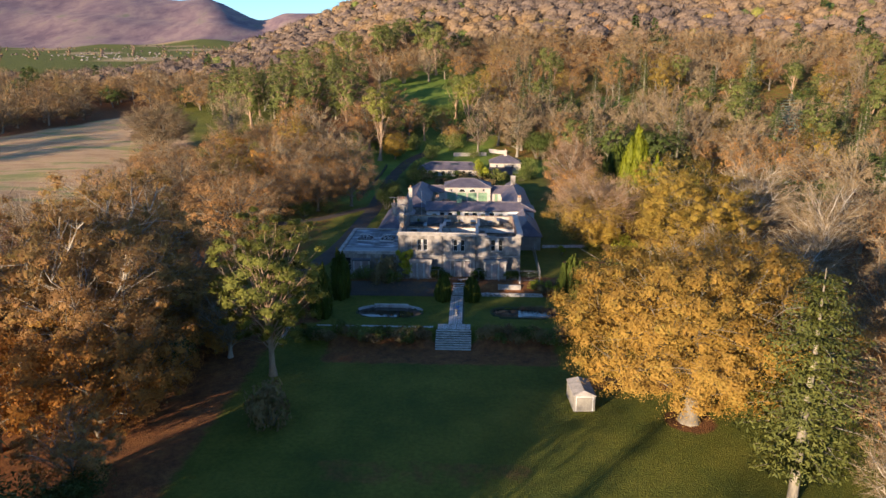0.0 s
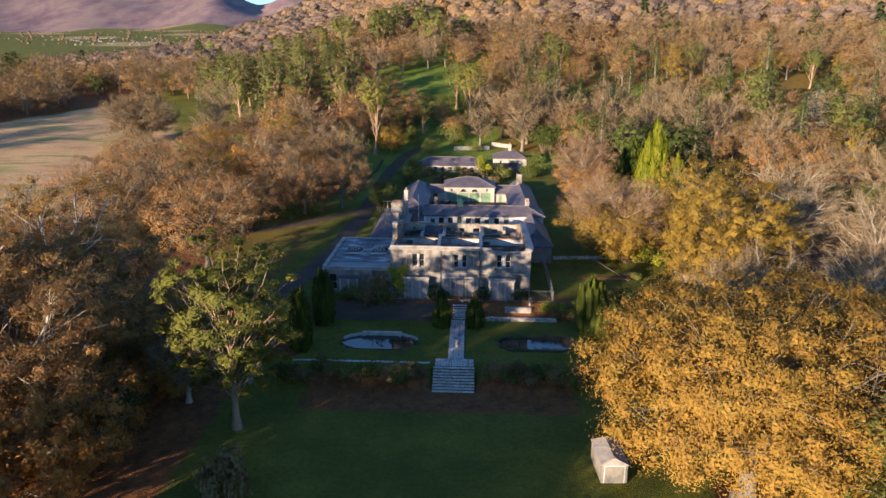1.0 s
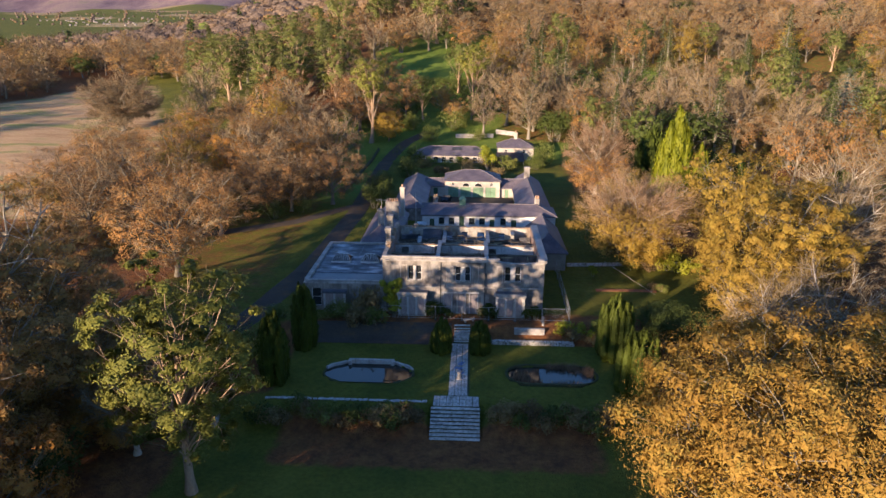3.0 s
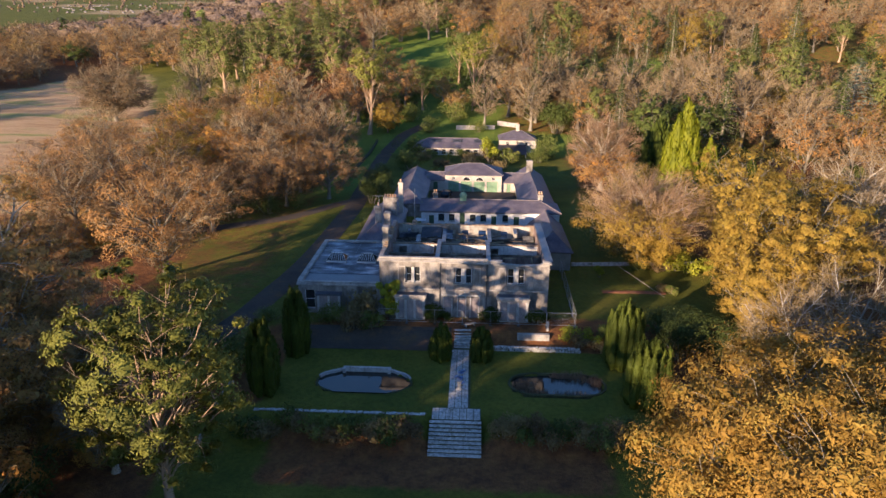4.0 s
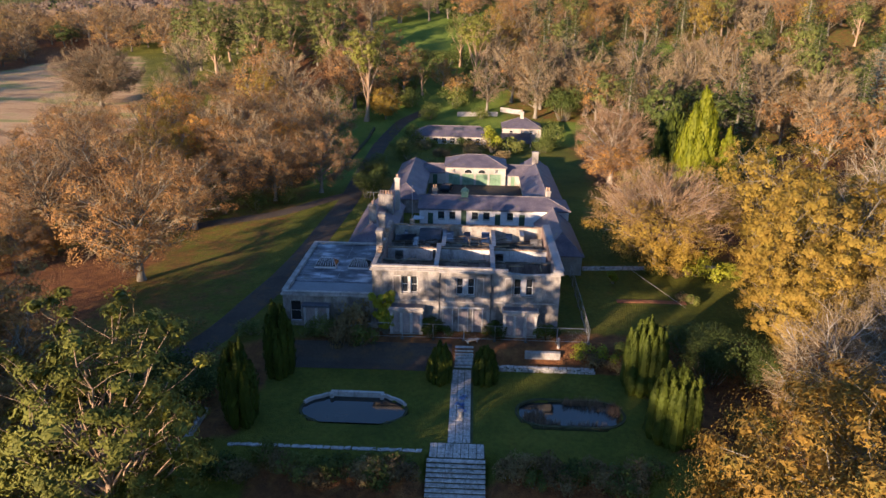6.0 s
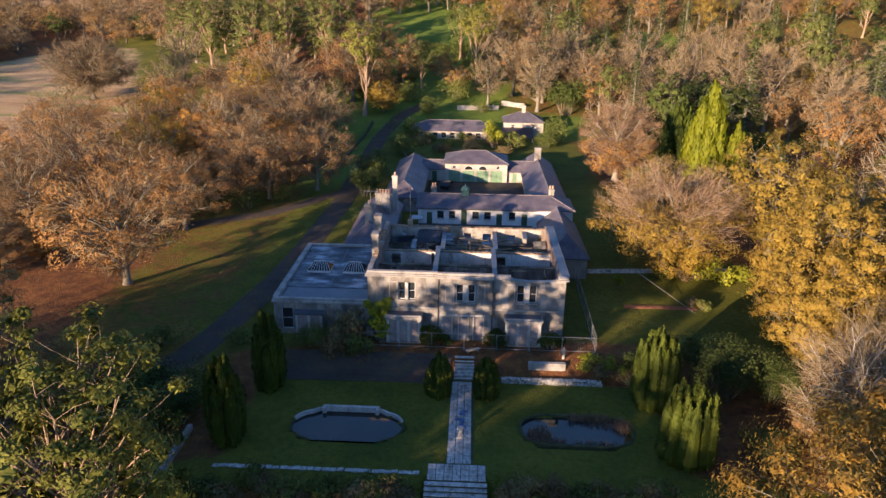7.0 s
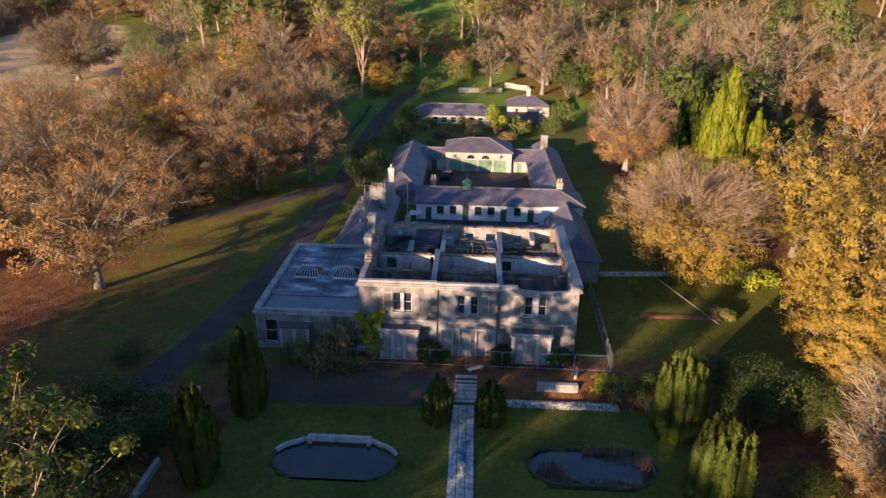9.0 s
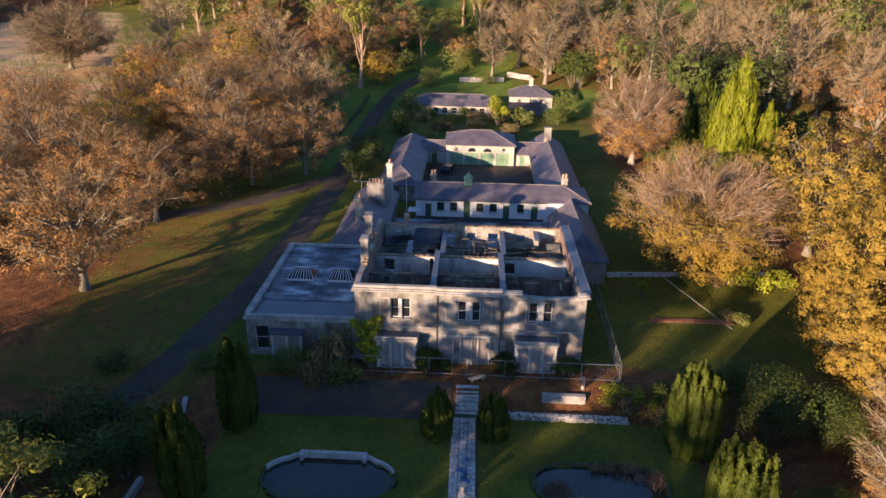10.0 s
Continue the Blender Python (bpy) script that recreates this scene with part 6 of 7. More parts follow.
KINDS["yew0"] = column(85, 8.5, 2.7, 13000, 0.2, spires=26, pointed=0.22, low=0.85, slim=0.25)
KINDS["yew1"] = column(86, 6.5, 1.7, 5000, 0.26, spires=13)
KINDS["yew_wide"] = column(87, 11, 5.0, 3400, 0.6, LEAF_YEW, "yew_tree", "broad dark green yew", 19, 0.5)
KINDS["garden_evergreen"] = bush(99, 4.0, 4.0, 7.0, 17000, 0.24, LEAF_GREEN, "evergreen_tree", "dense rounded dark evergreen", 24, "tree", True)
KINDS["evergreen"] = bush(91, 4.0, 4.0, 7.0, 4200, 0.52, LEAF_GREEN, "evergreen_tree", "dense rounded dark evergreen", 16, "tree", True)
KINDS["laurel"] = bush(92, 3.0, 3.0, 3.4, 1500, 0.46, LEAF_SHRUB, "laurel_bush", "loose green laurel bush", 12, plain=True)
KINDS["lowbush"] = bush(93, 1.5, 1.2, 1.5, 1000, 0.24, LEAF_SHRUB, "shrub", "untidy low green shrub", 8)
KINDS["brightbush"] = bush(98, 1.7, 1.3, 1.2, 1100, 0.22, LEAF_IVY, "bright_shrub", "low yellow-green shrub in the sun", 9)
KINDS["drybush"] = bush(94, 1.6, 1.2, 1.3, 1000, 0.22, LEAF_DRY, "dry_shrub", "withered brown shrub on the grass", 8)
KINDS["box"] = bush(95, 1.5, 1.0, 1.7, 2200, 0.16, LEAF_YEW, "clipped_bush", "clipped dark green bush against the wall", 10)
KINDS["ivy"] = bush(97, 1.7, 0.8, 5.6, 6500, 0.2, LEAF_IVY, "climber", "yellow-green climber growing up the wall", 26, "climber")
KINDS["sapling"] = bush(96, 1.6, 1.6, 5.2, 1600, 0.30, LEAF_IVY, "young_tree", "slim yellow-green young tree", 9, "tree")

# lighter kinds for the middle distance
for i in range(3):
    KINDS[f"far_bare{i}"] = assemble("bare_tree", "leafless parkland tree with fine brown twigs", "tree", BARK,
                                     broadleaf(131 + i, 20, 7.8, 2.8, 16, 5, 0, 0.4, 2600, (1.9, 0.12), wild=0.3, low=-0.7, coarse=True), LEAF_RUSSET, TWIG)
for i in range(2):
    KINDS[f"far_russet{i}"] = assemble("autumn_tree", "parkland tree with thin orange-brown leaves", "tree", BARK,
                                       broadleaf(121 + i, 17, 8.0, 0.8, 13, 5, 2300, 0.7, 1000, (1.8, 0.1), 0.2, 0.7, plain=True, coarse=True), LEAF_RUSSET, TWIG)
    KINDS[f"far_gold{i}"] = assemble("golden_tree", "parkland tree in yellow leaf", "tree", BARK,
                                     broadleaf(141 + i, 17, 7.5, 1.0, 12, 6, 2600, 0.75, 300, (1.6, 0.1), 0.2, 0.7, plain=True, coarse=True), LEAF_OLIVE)
KINDS["far_green"] = assemble("evergreen_oak", "rounded dark evergreen tree", "tree", BARK,
                              broadleaf(151, 15, 6.5, 1.0, 10, 6, 2200, 0.95, 0, (1, 1), 0.22, 0.75, plain=True, coarse=True), LEAF_GREEN)
KINDS["far_pine"] = assemble("tall_pine", "tall dark pine with a ragged crown", "tree", BARK_PINE,
                             broadleaf(152, 24, 6.0, 7.0, 11, 5, 2400, 1.0, 0, (1, 1), 0.24, 0.6, 0.02, slim=0.55, plain=True, coarse=True), LEAF_BELT)

KINDS["tall_tawny"] = assemble("autumn_tree", "tall tangled tree in thinning tawny leaf", "tree", BARK_PALE,
                               broadleaf(251, 25, 12.0, 1.0, 30, 12, 34000, 0.36, 7000, (1.6, 0.055), 0.14, 0.75, low=-0.8, plain=True, deep=0.3), LEAF_TAWNY, TWIG)
KINDS["tall_pine"] = assemble("tall_pine", "tall dark green pine with a ragged crown", "tree", BARK_PINE,
                              broadleaf(153, 25, 5.6, 4.5, 20, 6, 8500, 0.62, 0, (1, 1), 0.2, 0.55, 0.02, slim=0.55, plain=True, low=-0.8), LEAF_BELT)
KINDS["dark_spruce"] = fir(88, 26, 5.6, 3.0, 1.1, 7, 22, 0.8, 0.15, 0.85, LEAF_BELT, BARK, "spruce_tree", "dark green spiry conifer", 0.4)
KINDS["round_bare"] = assemble("bare_tree", "broad domed leafless tree at the edge of the field", "tree", BARK,
                               broadleaf(241, 18.5, 13.0, 1.2, 26, 14, 2500, 0.4, 20000, (1.8, 0.09), 0.16, 0.7, 0.03, low=-0.75, plain=True), LEAF_RUSSET, TWIG)
for i in range(3):
    KINDS[f"mid_russet{i}"] = assemble("autumn_tree", "spreading tree with thinning russet leaves", "tree", BARK,
                                       broadleaf(221 + i, 16, 9.0, 0.9, 17, 8, 8500, 0.42, 3000, (1.6, 0.075), 0.16, 0.65, plain=True, leaf_high=14, low=-0.7), LEAF_RUSSET, TWIG)
    KINDS[f"mid_bare{i}"] = assemble("bare_tree", "spreading leafless tree with brown twigs", "tree", BARK,
                                     broadleaf(231 + i, 16, 8.8, 1.2, 18, 9, 3200, 0.42, 5000, (1.6, 0.07), 0.16, 0.7, wild=0.28, low=-0.7, plain=True, leaf_high=11), LEAF_RUSSET, TWIG)

# trees beside the lawn and garden
plant("big_oak", 28.0, 69.8, 1.09, 20, 0.0, 0.93)
plant("fir", 32.9, 55.4, 1.0, 0)
plant("open_pine", -21.2, 79.2, 1.06, 40)
# far-left trees, some out of view, are sized to shade the house
for kind, x, y, s in (
        ("copper0", -35, 63, 1.0), ("copper1", -41, 70, 1.0), ("copper0", -33.5, 70.5, 0.95), ("bare0", -28.5, 84.5, 0.55), ("copper1", -44, 60, 1.1), ("tawny0", -32, 53, 0.75), ("copper1", -52, 66, 1.1), ("tall_tawny", -39.5, 73, 0.8), ("tall_tawny", -40, 83.5, 0.74), ("tall_tawny", -50, 77, 0.98), ("tawny1", -56, 70, 1.8), ("copper1", -58, 76, 1.1), ("tall_tawny", -46, 91.5, 1.03), ("copper1", -31, 86, 0.55),
        ("russet2", -35, 93, 0.5), ("tall_tawny", -37, 90, 0.68), ("tall_tawny", -52, 98, 0.62), ("tawny1", -57, 86, 1.15), ("tawny0", -62, 125, 0.6), ("tawny1", -70, 132, 0.6), ("tawny1", -76, 126, 0.6), ("tawny0", -66, 140, 0.45), ("copper1", -58, 134, 0.5), ("tawny0", -66, 150, 0.5), ("mid_russet1", -72, 160, 0.35), ("tawny1", -58, 142, 0.6), ("tawny0", -62, 155, 0.5), ("tawny1", -78, 168, 0.4), ("mid_russet0", -54, 150, 0.6), ("mid_bare0", -72, 84, 0.9),
        ("bare2", -74, 116, 0.85),
        ("mid_russet2", -41.5, 126, 1.05), ("mid_russet0", -60, 128, 0.6),
        ("mid_russet2", -42, 146, 0.85), ("mid_bare1", -36, 160, 0.8), ("mid_russet1", -47, 158, 0.62), ("mid_russet0", -26, 167, 0.85),
        ("mid_russet2", -33, 172, 0.62), ("olive1", -56, 168, 0.7), ("mid_bare2", -46, 178, 1.0), ("mid_russet1", -64, 180, 1.0),
        ("mid_russet0", -38, 189, 0.85), ("mid_bare1", -33, 204, 1.0), ("mid_russet1", -52, 197, 0.9), ("copper1", -67, 201, 1.1),
        ("mid_bare0", -56, 188, 0.9), ("mid_russet2", -45, 212, 0.9),
        ("mid_russet0", -33, 161, 0.8), ("mid_russet2", -40, 169, 0.9), ("mid_russet1", -52, 151, 0.95), ("mid_bare0", -61, 152, 0.95), ("mid_russet0", -69, 160, 1.0),
        ("copper1", -36, 183, 0.9), ("mid_russet2", -76, 176, 1.0), ("mid_bare1", -64, 143, 0.9), ("evergreen", -39.5, 153, 0.3), ("laurel", -35, 155.5, 0.8), ("laurel", -43, 151, 0.9), ("laurel", -31, 160, 0.7),
        ("mid_russet1", -74, 150, 0.9), ("mid_bare2", -84, 190, 1.0), ("mid_russet0", -52, 206, 1.0), ("mid_bare0", -40, 200, 0.9), ("copper0", -50, 178, 1.1),
        ("gold0", 42, 116, 1.05), ("gold1", 37.5, 112, 0.75), ("bare2", 54, 125, 1.0), ("olive0", 45, 142, 1.0), ("bare1", 62, 140, 1.0), ("bare0", 66, 120, 0.95), ("olive1", 52, 133, 0.85),
        ("bare1", 34.5, 97, 0.8), ("bare2", 42, 101, 0.8), ("bare0", 49, 94, 0.85), ("bare1", 56, 104, 0.85), ("mid_bare2", 60, 88, 1.0), ("mid_bare0", 46, 83, 0.85),
        ("tawny0", 33.5, 93, 0.75), ("tawny1", 38, 96, 0.8), ("tawny0", 43.5, 92, 0.9), ("tawny1", 37, 88, 0.65), ("tawny0", 47, 99, 0.85), ("tawny1", 32.5, 99, 0.5), ("tawny0", 52, 97, 0.9),
        ("beech0", 28.5, 136, 0.98), ("olive1", 31, 148, 0.7), ("evergreen", 76, 150, 1.5), ("mid_bare0", 80, 134, 1.0),
        ("mid_russet2", 50, 70, 1.0), ("mid_bare1", 46, 58, 1.0), ("mid_russet0", 60, 76, 1.0), ("bare2", 40, 51, 0.55), ("mid_bare0", 72, 100, 1.2), ("olive1", 90, 120, 1.0),
        ("mid_russet1", 84, 104, 1.1), ("mid_bare1", 98, 140, 1.2), ("mid_bare0", 88, 168, 1.1)):
    plant(kind, x, y, s)
# trees added mostly out of view, to shade the lawn, garden, house and field
for kind, x, y, s in (
        ("evergreen", -41, 42, 1.1), ("far_green", -41, 45.5, 1.25), ("far_green", -30, 34, 1.1), ("spruce", -29, 29, 0.75), ("far_green", -36, 36, 1.2), ("far_green", -29.5, 23, 0.85), ("spruce", -34, 26, 0.8), ("far_green", -42, 30, 1.2),
        ("evergreen", -27, 33, 1.6), ("evergreen", -33, 30, 1.7), ("evergreen", -27, 24, 1.3), ("evergreen", -28, 21, 1.6), ("spruce", -30, 28, 0.85), ("spruce", -37, 31, 0.9), ("far_green", -34, 31, 1.6), ("far_green", -40, 24, 1.6), ("spruce", -39, 41, 1.05), ("spruce", -43, 38, 1.05), ("spruce", -44, 35, 1.1), ("spruce", -15.5, 19, 0.66), ("evergreen", -31, 42, 1.1), ("mid_bare0", -20, -8, 1.0), ("evergreen", -33, 78, 0.7), ("evergreen", -30, 50, 0.6),
        ("mid_russet1", -178, 206, 1.1), ("mid_russet0", -186, 226, 1.1), ("mid_bare2", -198, 246, 1.2), ("mid_russet2", -208, 264, 1.1)):
    plant(kind, x, y, s)
KINDS["bare_beech"] = assemble("bare_beech", "tall domed beech, nearly bare and russet below", "tree", BARK_PALE,
                               broadleaf(261, 19, 8.0, 0.6, 26, 12, 6500, 0.34, 17000, (1.5, 0.055), 0.15, 0.8, low=-0.85, leaf_high=8.0, plain=True, limb=0.8), LEAF_COPPER, TWIG_RED)
plant("bare_beech", 29.8, 179, 0.98)
# yews and evergreens of the garden
for kind, x, y, s, t in (
        ("yew0", 20.0, 104.8, 0.95, 1.0), ("yew0", 20.6, 96.4, 1.0, 0.88), ("garden_evergreen", 27.0, 106.3, 0.95, 1.0), ("garden_evergreen", 31.5, 106.0, 0.7, 1.0), ("garden_evergreen", 28.2, 97.5, 0.6, 0.65), ("laurel", 34.5, 104, 0.8, 1.0),
        ("yew1", -0.6, 104.9, 0.85, 0.85), ("yew1", 3.9, 105.0, 0.85, 0.8), ("yew1", -17.4, 105.4, 1.05, 1.25), ("yew1", -18.6, 96.6, 1.15, 1.15), ("evergreen", -24, 99, 0.55, 1.0),
        ("laurel", -24.5, 104, 0.8, 1.0), ("laurel", -27.5, 104.2, 0.95, 0.9), ("laurel", -30.5, 103.4, 1.0, 0.85), ("laurel", -33.5, 102, 1.0, 0.9), ("laurel", -36.5, 100.5, 1.0, 0.9), ("laurel", -25.5, 100.8, 0.9, 0.9), ("laurel", -29, 100, 0.9, 0.9), ("laurel", -27.5, 96.5, 0.9, 1.0), ("laurel", -30, 90, 0.9, 1.0), ("evergreen", -31, 101, 0.5, 1.0),
        ("cypress", 45.3, 175.5, 0.95, 1.08), ("cypress", 50.2, 174, 0.55, 1.2), ("yew_wide", 36.5, 183, 0.95, 1.3), ("yew_wide", 43.5, 187, 0.9, 1.45), ("yew_wide", 56, 186, 0.85, 1.0), ("yew_wide", 63, 190, 0.8, 0.9), ("spruce", 41, 219, 0.85, 1.0),
        ("cedar", 104, 226, 1.1, 1.0), ("spruce", 114, 218, 0.8, 1.0), ("spruce", 121, 224, 0.8, 1.0), ("yew_wide", 86, 186, 0.8, 0.6),
        ("far_green", 104, 168, 1.1, 1.0), ("scots_pine", -27.5, 234, 1.05, 1.0), ("mid_russet1", -33, 247, 1.25, 1.0), ("gold1", -22.5, 236, 0.5, 1.0), ("mid_russet0", -24, 250, 0.5, 1.0),
        ("sapling", 6.9, 205, 1.4, 1.0), ("laurel", 19, 206, 0.9, 1.0), ("evergreen", -16.5, 172, 0.75, 1.0), ("evergreen", -17, 164, 0.7, 1.0)):
    plant(kind, x, y, s, None, 0.0, t)
# shrubs along the bank, the terrace and the house
bank = random.Random(8)
for k in range(34):
    x = -18.5 + 36.5 * k / 33
    if -2.4 < x < 4.8:
        continue
    kind = "lowbush" if k % 3 == 0 else "drybush"
    plant(kind, x, 90.6 + bank.uniform(-0.9, 0.9), bank.uniform(0.7, 1.15))
for kind, x, y, s, t in (("drybush", -18.2, 67.0, 1.9, 1.8), ("lowbush", -6.0, 91.0, 0.9, 0.7), ("lowbush", -3.6, 91.2, 0.8, 0.7), ("box", -2.0, 112.7, 1.35, 0.9), ("box", 5.0, 112.7, 1.2, 0.9), ("box", -0.4, 112.9, 0.8, 0.8),
                         ("box", 11.0, 112.7, 1.3, 0.8), ("drybush", -10.6, 112.0, 1.5, 1.9), ("laurel", -13.6, 111.6, 0.6, 0.9), ("laurel", -16.0, 111.2, 0.5, 0.8),
                         ("ivy", -7.2, 112.6, 0.7, 0.75), ("drybush", -11.5, 109.9, 1.2, 1.5), ("ivy", -7.6, 113.4, 1.0, 1.05), ("ivy", -6.0, 113.6, 0.55, 1.2), ("lowbush", -9.2, 110.2, 1.1, 1.2),
                         ("brightbush", 14.5, 109.6, 0.9, 0.9), ("brightbush", 17.0, 109.4, 0.9, 0.9), ("drybush", 15.5, 108.9, 1.1, 0.9), ("lowbush", 19.2, 109.6, 1.0, 1.0), ("drybush", 18.6, 108.2, 1.0, 0.9),
                         ("brightbush", 34.6, 133.0, 1.7, 1.2), ("brightbush", 37.8, 133.6, 1.3, 1.0), ("lowbush", 28.0, 133.4, 1.2, 0.7), ("drybush", 31.0, 133.2, 1.2, 0.8), ("sapling", 21.4, 129.5, 0.5, 0.8),
                         ("laurel", 26.0, 110.5, 0.8, 1.0), ("drybush", 29.5, 124.4, 0.8, 0.9), ("lowbush", 30.4, 123.6, 0.7, 0.9),
                         ("laurel", -22.0, 112.0, 0.6, 0.7), ("laurel", -30.5, 112.0, 0.7, 0.8), ("laurel", -17.6, 178, 0.9, 1.1), ("laurel", -18.2, 192, 0.7, 0.9), ("laurel", -15.8, 150, 0.6, 0.9),
                         ("laurel", -7, 190, 0.7, 0.8), ("drybush", -1.5, 196, 1.6, 0.8), ("laurel", 4, 189, 0.7, 0.8), ("drybush", 9, 199, 1.5, 0.9), ("drybush", -5, 200, 1.5, 0.9), ("drybush", 2, 203, 1.6, 0.8), ("lowbush", 12, 206, 2.0, 1.0), ("laurel", 21, 214, 1.2, 1.2), ("drybush", 7, 208, 2.0, 1.2), ("laurel", -12, 196, 1.0, 1.1), ("laurel", -14, 212, 1.1, 1.1), ("drybush", -10, 207, 1.6, 1.0), ("laurel", -4, 207, 0.6, 0.8), ("drybush", 2, 209, 1.4, 1.0), ("laurel", -14, 204, 0.8, 1.0), ("lowbush", -8, 211, 1.2, 1.0), ("lowbush", 0, 211, 1.2, 1.0),
                         ("laurel", -26.5, 190, 0.7, 0.8), ("laurel", -26.8, 205, 0.8, 0.8), ("laurel", -10, 238, 1.1, 1.0), ("laurel", -4, 252, 1.3, 1.0), ("laurel", 4, 238, 0.9, 0.9), ("laurel", -16, 250, 1.3, 1.0)):
    plant(kind, x, y, s, None, 0.0, t)
# pale-trunked trees beyond the stables
for kind, x, y, s in (("far_bare0", 20.7, 251, 1.1), ("far_bare1", 13.5, 256, 0.95), ("scots_pine", 2.5, 268, 1.0), ("far_bare2", 34, 244, 1.0), ("far_bare1", 6, 246, 0.75),
                      ("evergreen", 27, 238, 1.3), ("spruce", 40, 258, 0.9), ("far_bare0", 52, 262, 1.1), ("far_bare2", 66, 250, 1.1), ("far_bare1", 84, 240, 1.15),
                      ("far_bare0", 78, 268, 1.1), ("far_gold1", 96, 206, 0.9), ("far_russet0", -20, 262, 1.0), ("far_russet1", -36, 256, 0.95),
                      ("far_gold0", -63, 189, 0.95), ("far_russet0", -70, 212, 0.85), ("mid_bare0", -78, 226, 1.0), ("far_russet1", -58, 232, 1.0),
                      ("far_bare0", -50, 236, 1.0), ("far_bare1", -44, 226, 0.9), ("mid_bare1", -70, 244, 0.9), ("far_russet0", -60, 258, 1.1), ("far_bare2", -88, 262, 1.0),
                      ("far_bare0", 76, 226, 1.15), ("far_bare2", 70, 234, 1.2), ("far_bare1", 90, 222, 1.1), ("far_bare0", 30, 262, 1.05), ("far_bare1", 45, 246, 0.95), ("far_bare2", 58, 238, 1.0)):
    plant(kind, x, y, s)


plant("round_bare", -108, 245, 1.0)
rough = random.Random(12)
for k in range(46):
    x, y = rough.uniform(-38, 12), rough.uniform(246, 300)
    if -19 < x < -9 and y < 256:
        continue
    plant(("laurel", "lowbush", "drybush", "laurel")[k % 4], x, y, rough.uniform(0.7, 1.6), None, 0.0, rough.uniform(0.7, 1.2))
for k in range(16):
    plant("laurel", -42 + 3.2 * k, 309 + 1.2 * math.sin(k), 0.8, None, 0.0, 0.6, "clipped stretch of dark green hedge")
for kind, x, y, s in (("far_bare0", -36, 286, 0.9), ("far_russet1", -30, 300, 0.8), ("far_bare1", 6, 290, 0.95), ("far_bare2", 9, 276, 0.9), ("far_pine", -3, 296, 0.85), ("far_russet0", -2, 352, 0.9), ("far_bare1", -18, 358, 0.9),
                      ("far_russet1", -30, 354, 0.8), ("far_green", -10, 362, 0.8), ("far_bare0", -41, 342, 0.9), ("far_pine", -14, 262, 0.65), ("tawny0", -8, 272, 0.8), ("tawny1", -3, 258, 0.7), ("far_green", 2, 262, 0.6)):
    plant(kind, x, y, s)
# the belt of tall conifers beyond the park
for k, (x, y) in enumerate(((-54, 295), (-47, 283), (-61, 287), (-66, 300), (-72, 280), (-77, 293), (-83, 305), (-88, 288), (-92, 314), (-98, 299), (-103, 310), (-110, 318), (-57, 308), (-70, 312), (-46, 304), (-64, 275))):
    plant("tall_pine" if k % 3 else "dark_spruce", x, y, 0.92 + 0.06 * (k * 7 % 5), None, -1.0)


def scatter_trees():
    """Parkland trees between the house and the wooded hill."""
    rng = np.random.default_rng(5)
    taken = [(o.matrix_basis.translation.x, o.matrix_basis.translation.y) for o in bpy.data.objects if o.get("category") == "tree" and o.parent is None]
    count = 0
    for _ in range(4000):
        y = rng.uniform(130, 350)
        x = rng.uniform(-0.72 * y, 0.74 * y)
        if -30 < x < 36 and y < 236 or -42 < x < 8 and y < 352 or -125 < x < -40 and 225 < y < 328 or 60 < x < 150 and 302 < y < 326:
            continue
        if x < -74 - 0.45 * (y - 215) and y < 408 or x < -60 and y < 180:
            continue
        if x > 20 and x < 160 and 300 < y < 340 and rng.uniform() < 0.7 or -70 < x < -24 and y < 200:
            continue
        if 34 < x < 78 and 160 < y < 216 or 18 < x < 74 and y < 166:
            continue
        if any((x - a) ** 2 + (y - b) ** 2 < (58 if x > 12 and y > 210 else 100) for a, b in taken):
            continue
        taken.append((x, y))
        r = rng.uniform()
        if x < -10 and y > 250 and r < 0.62:
            kind = ("far_pine", "spruce", "far_pine", "far_green")[int(rng.integers(0, 4))]
        elif x > 20 and r < 0.5:
            kind = ("far_green", "far_pine", "spruce")[int(rng.integers(0, 3))]
        else:
            kind = ("far_bare0", "far_bare1", "far_bare2", "far_russet0", "far_russet1", "far_gold0", "far_russet1", "far_gold1", "far_gold0")[int(rng.integers(0, 9))]
        plant(kind, float(x), float(y), float(rng.uniform(0.7, 1.1)))
        count += 1
        if count >= 215:
            break


for i in range(2):
    KINDS[f"edge_bare{i}"] = assemble("bare_tree", "leafless woodland tree at the edge of the hill", "tree", BARK,
                                      broadleaf(181 + i, 16, 8.0, 0.5, 13, 5, 350, 0.8, 1600, (2.0, 0.15), 0.2, 0.7, wild=0.3, low=-0.75, plain=True, coarse=True), LEAF_RUSSET, TWIG)
    KINDS[f"edge_leaf{i}"] = assemble("autumn_tree", "brown woodland tree at the edge of the hill", "tree", BARK,
                                      broadleaf(191 + i, 15, 7.8, 0.4, 12, 5, 1500, 0.75, 700, (1.9, 0.15), 0.22, 0.75, low=-0.75, plain=True, coarse=True), LEAF_TAWNY, TWIG)


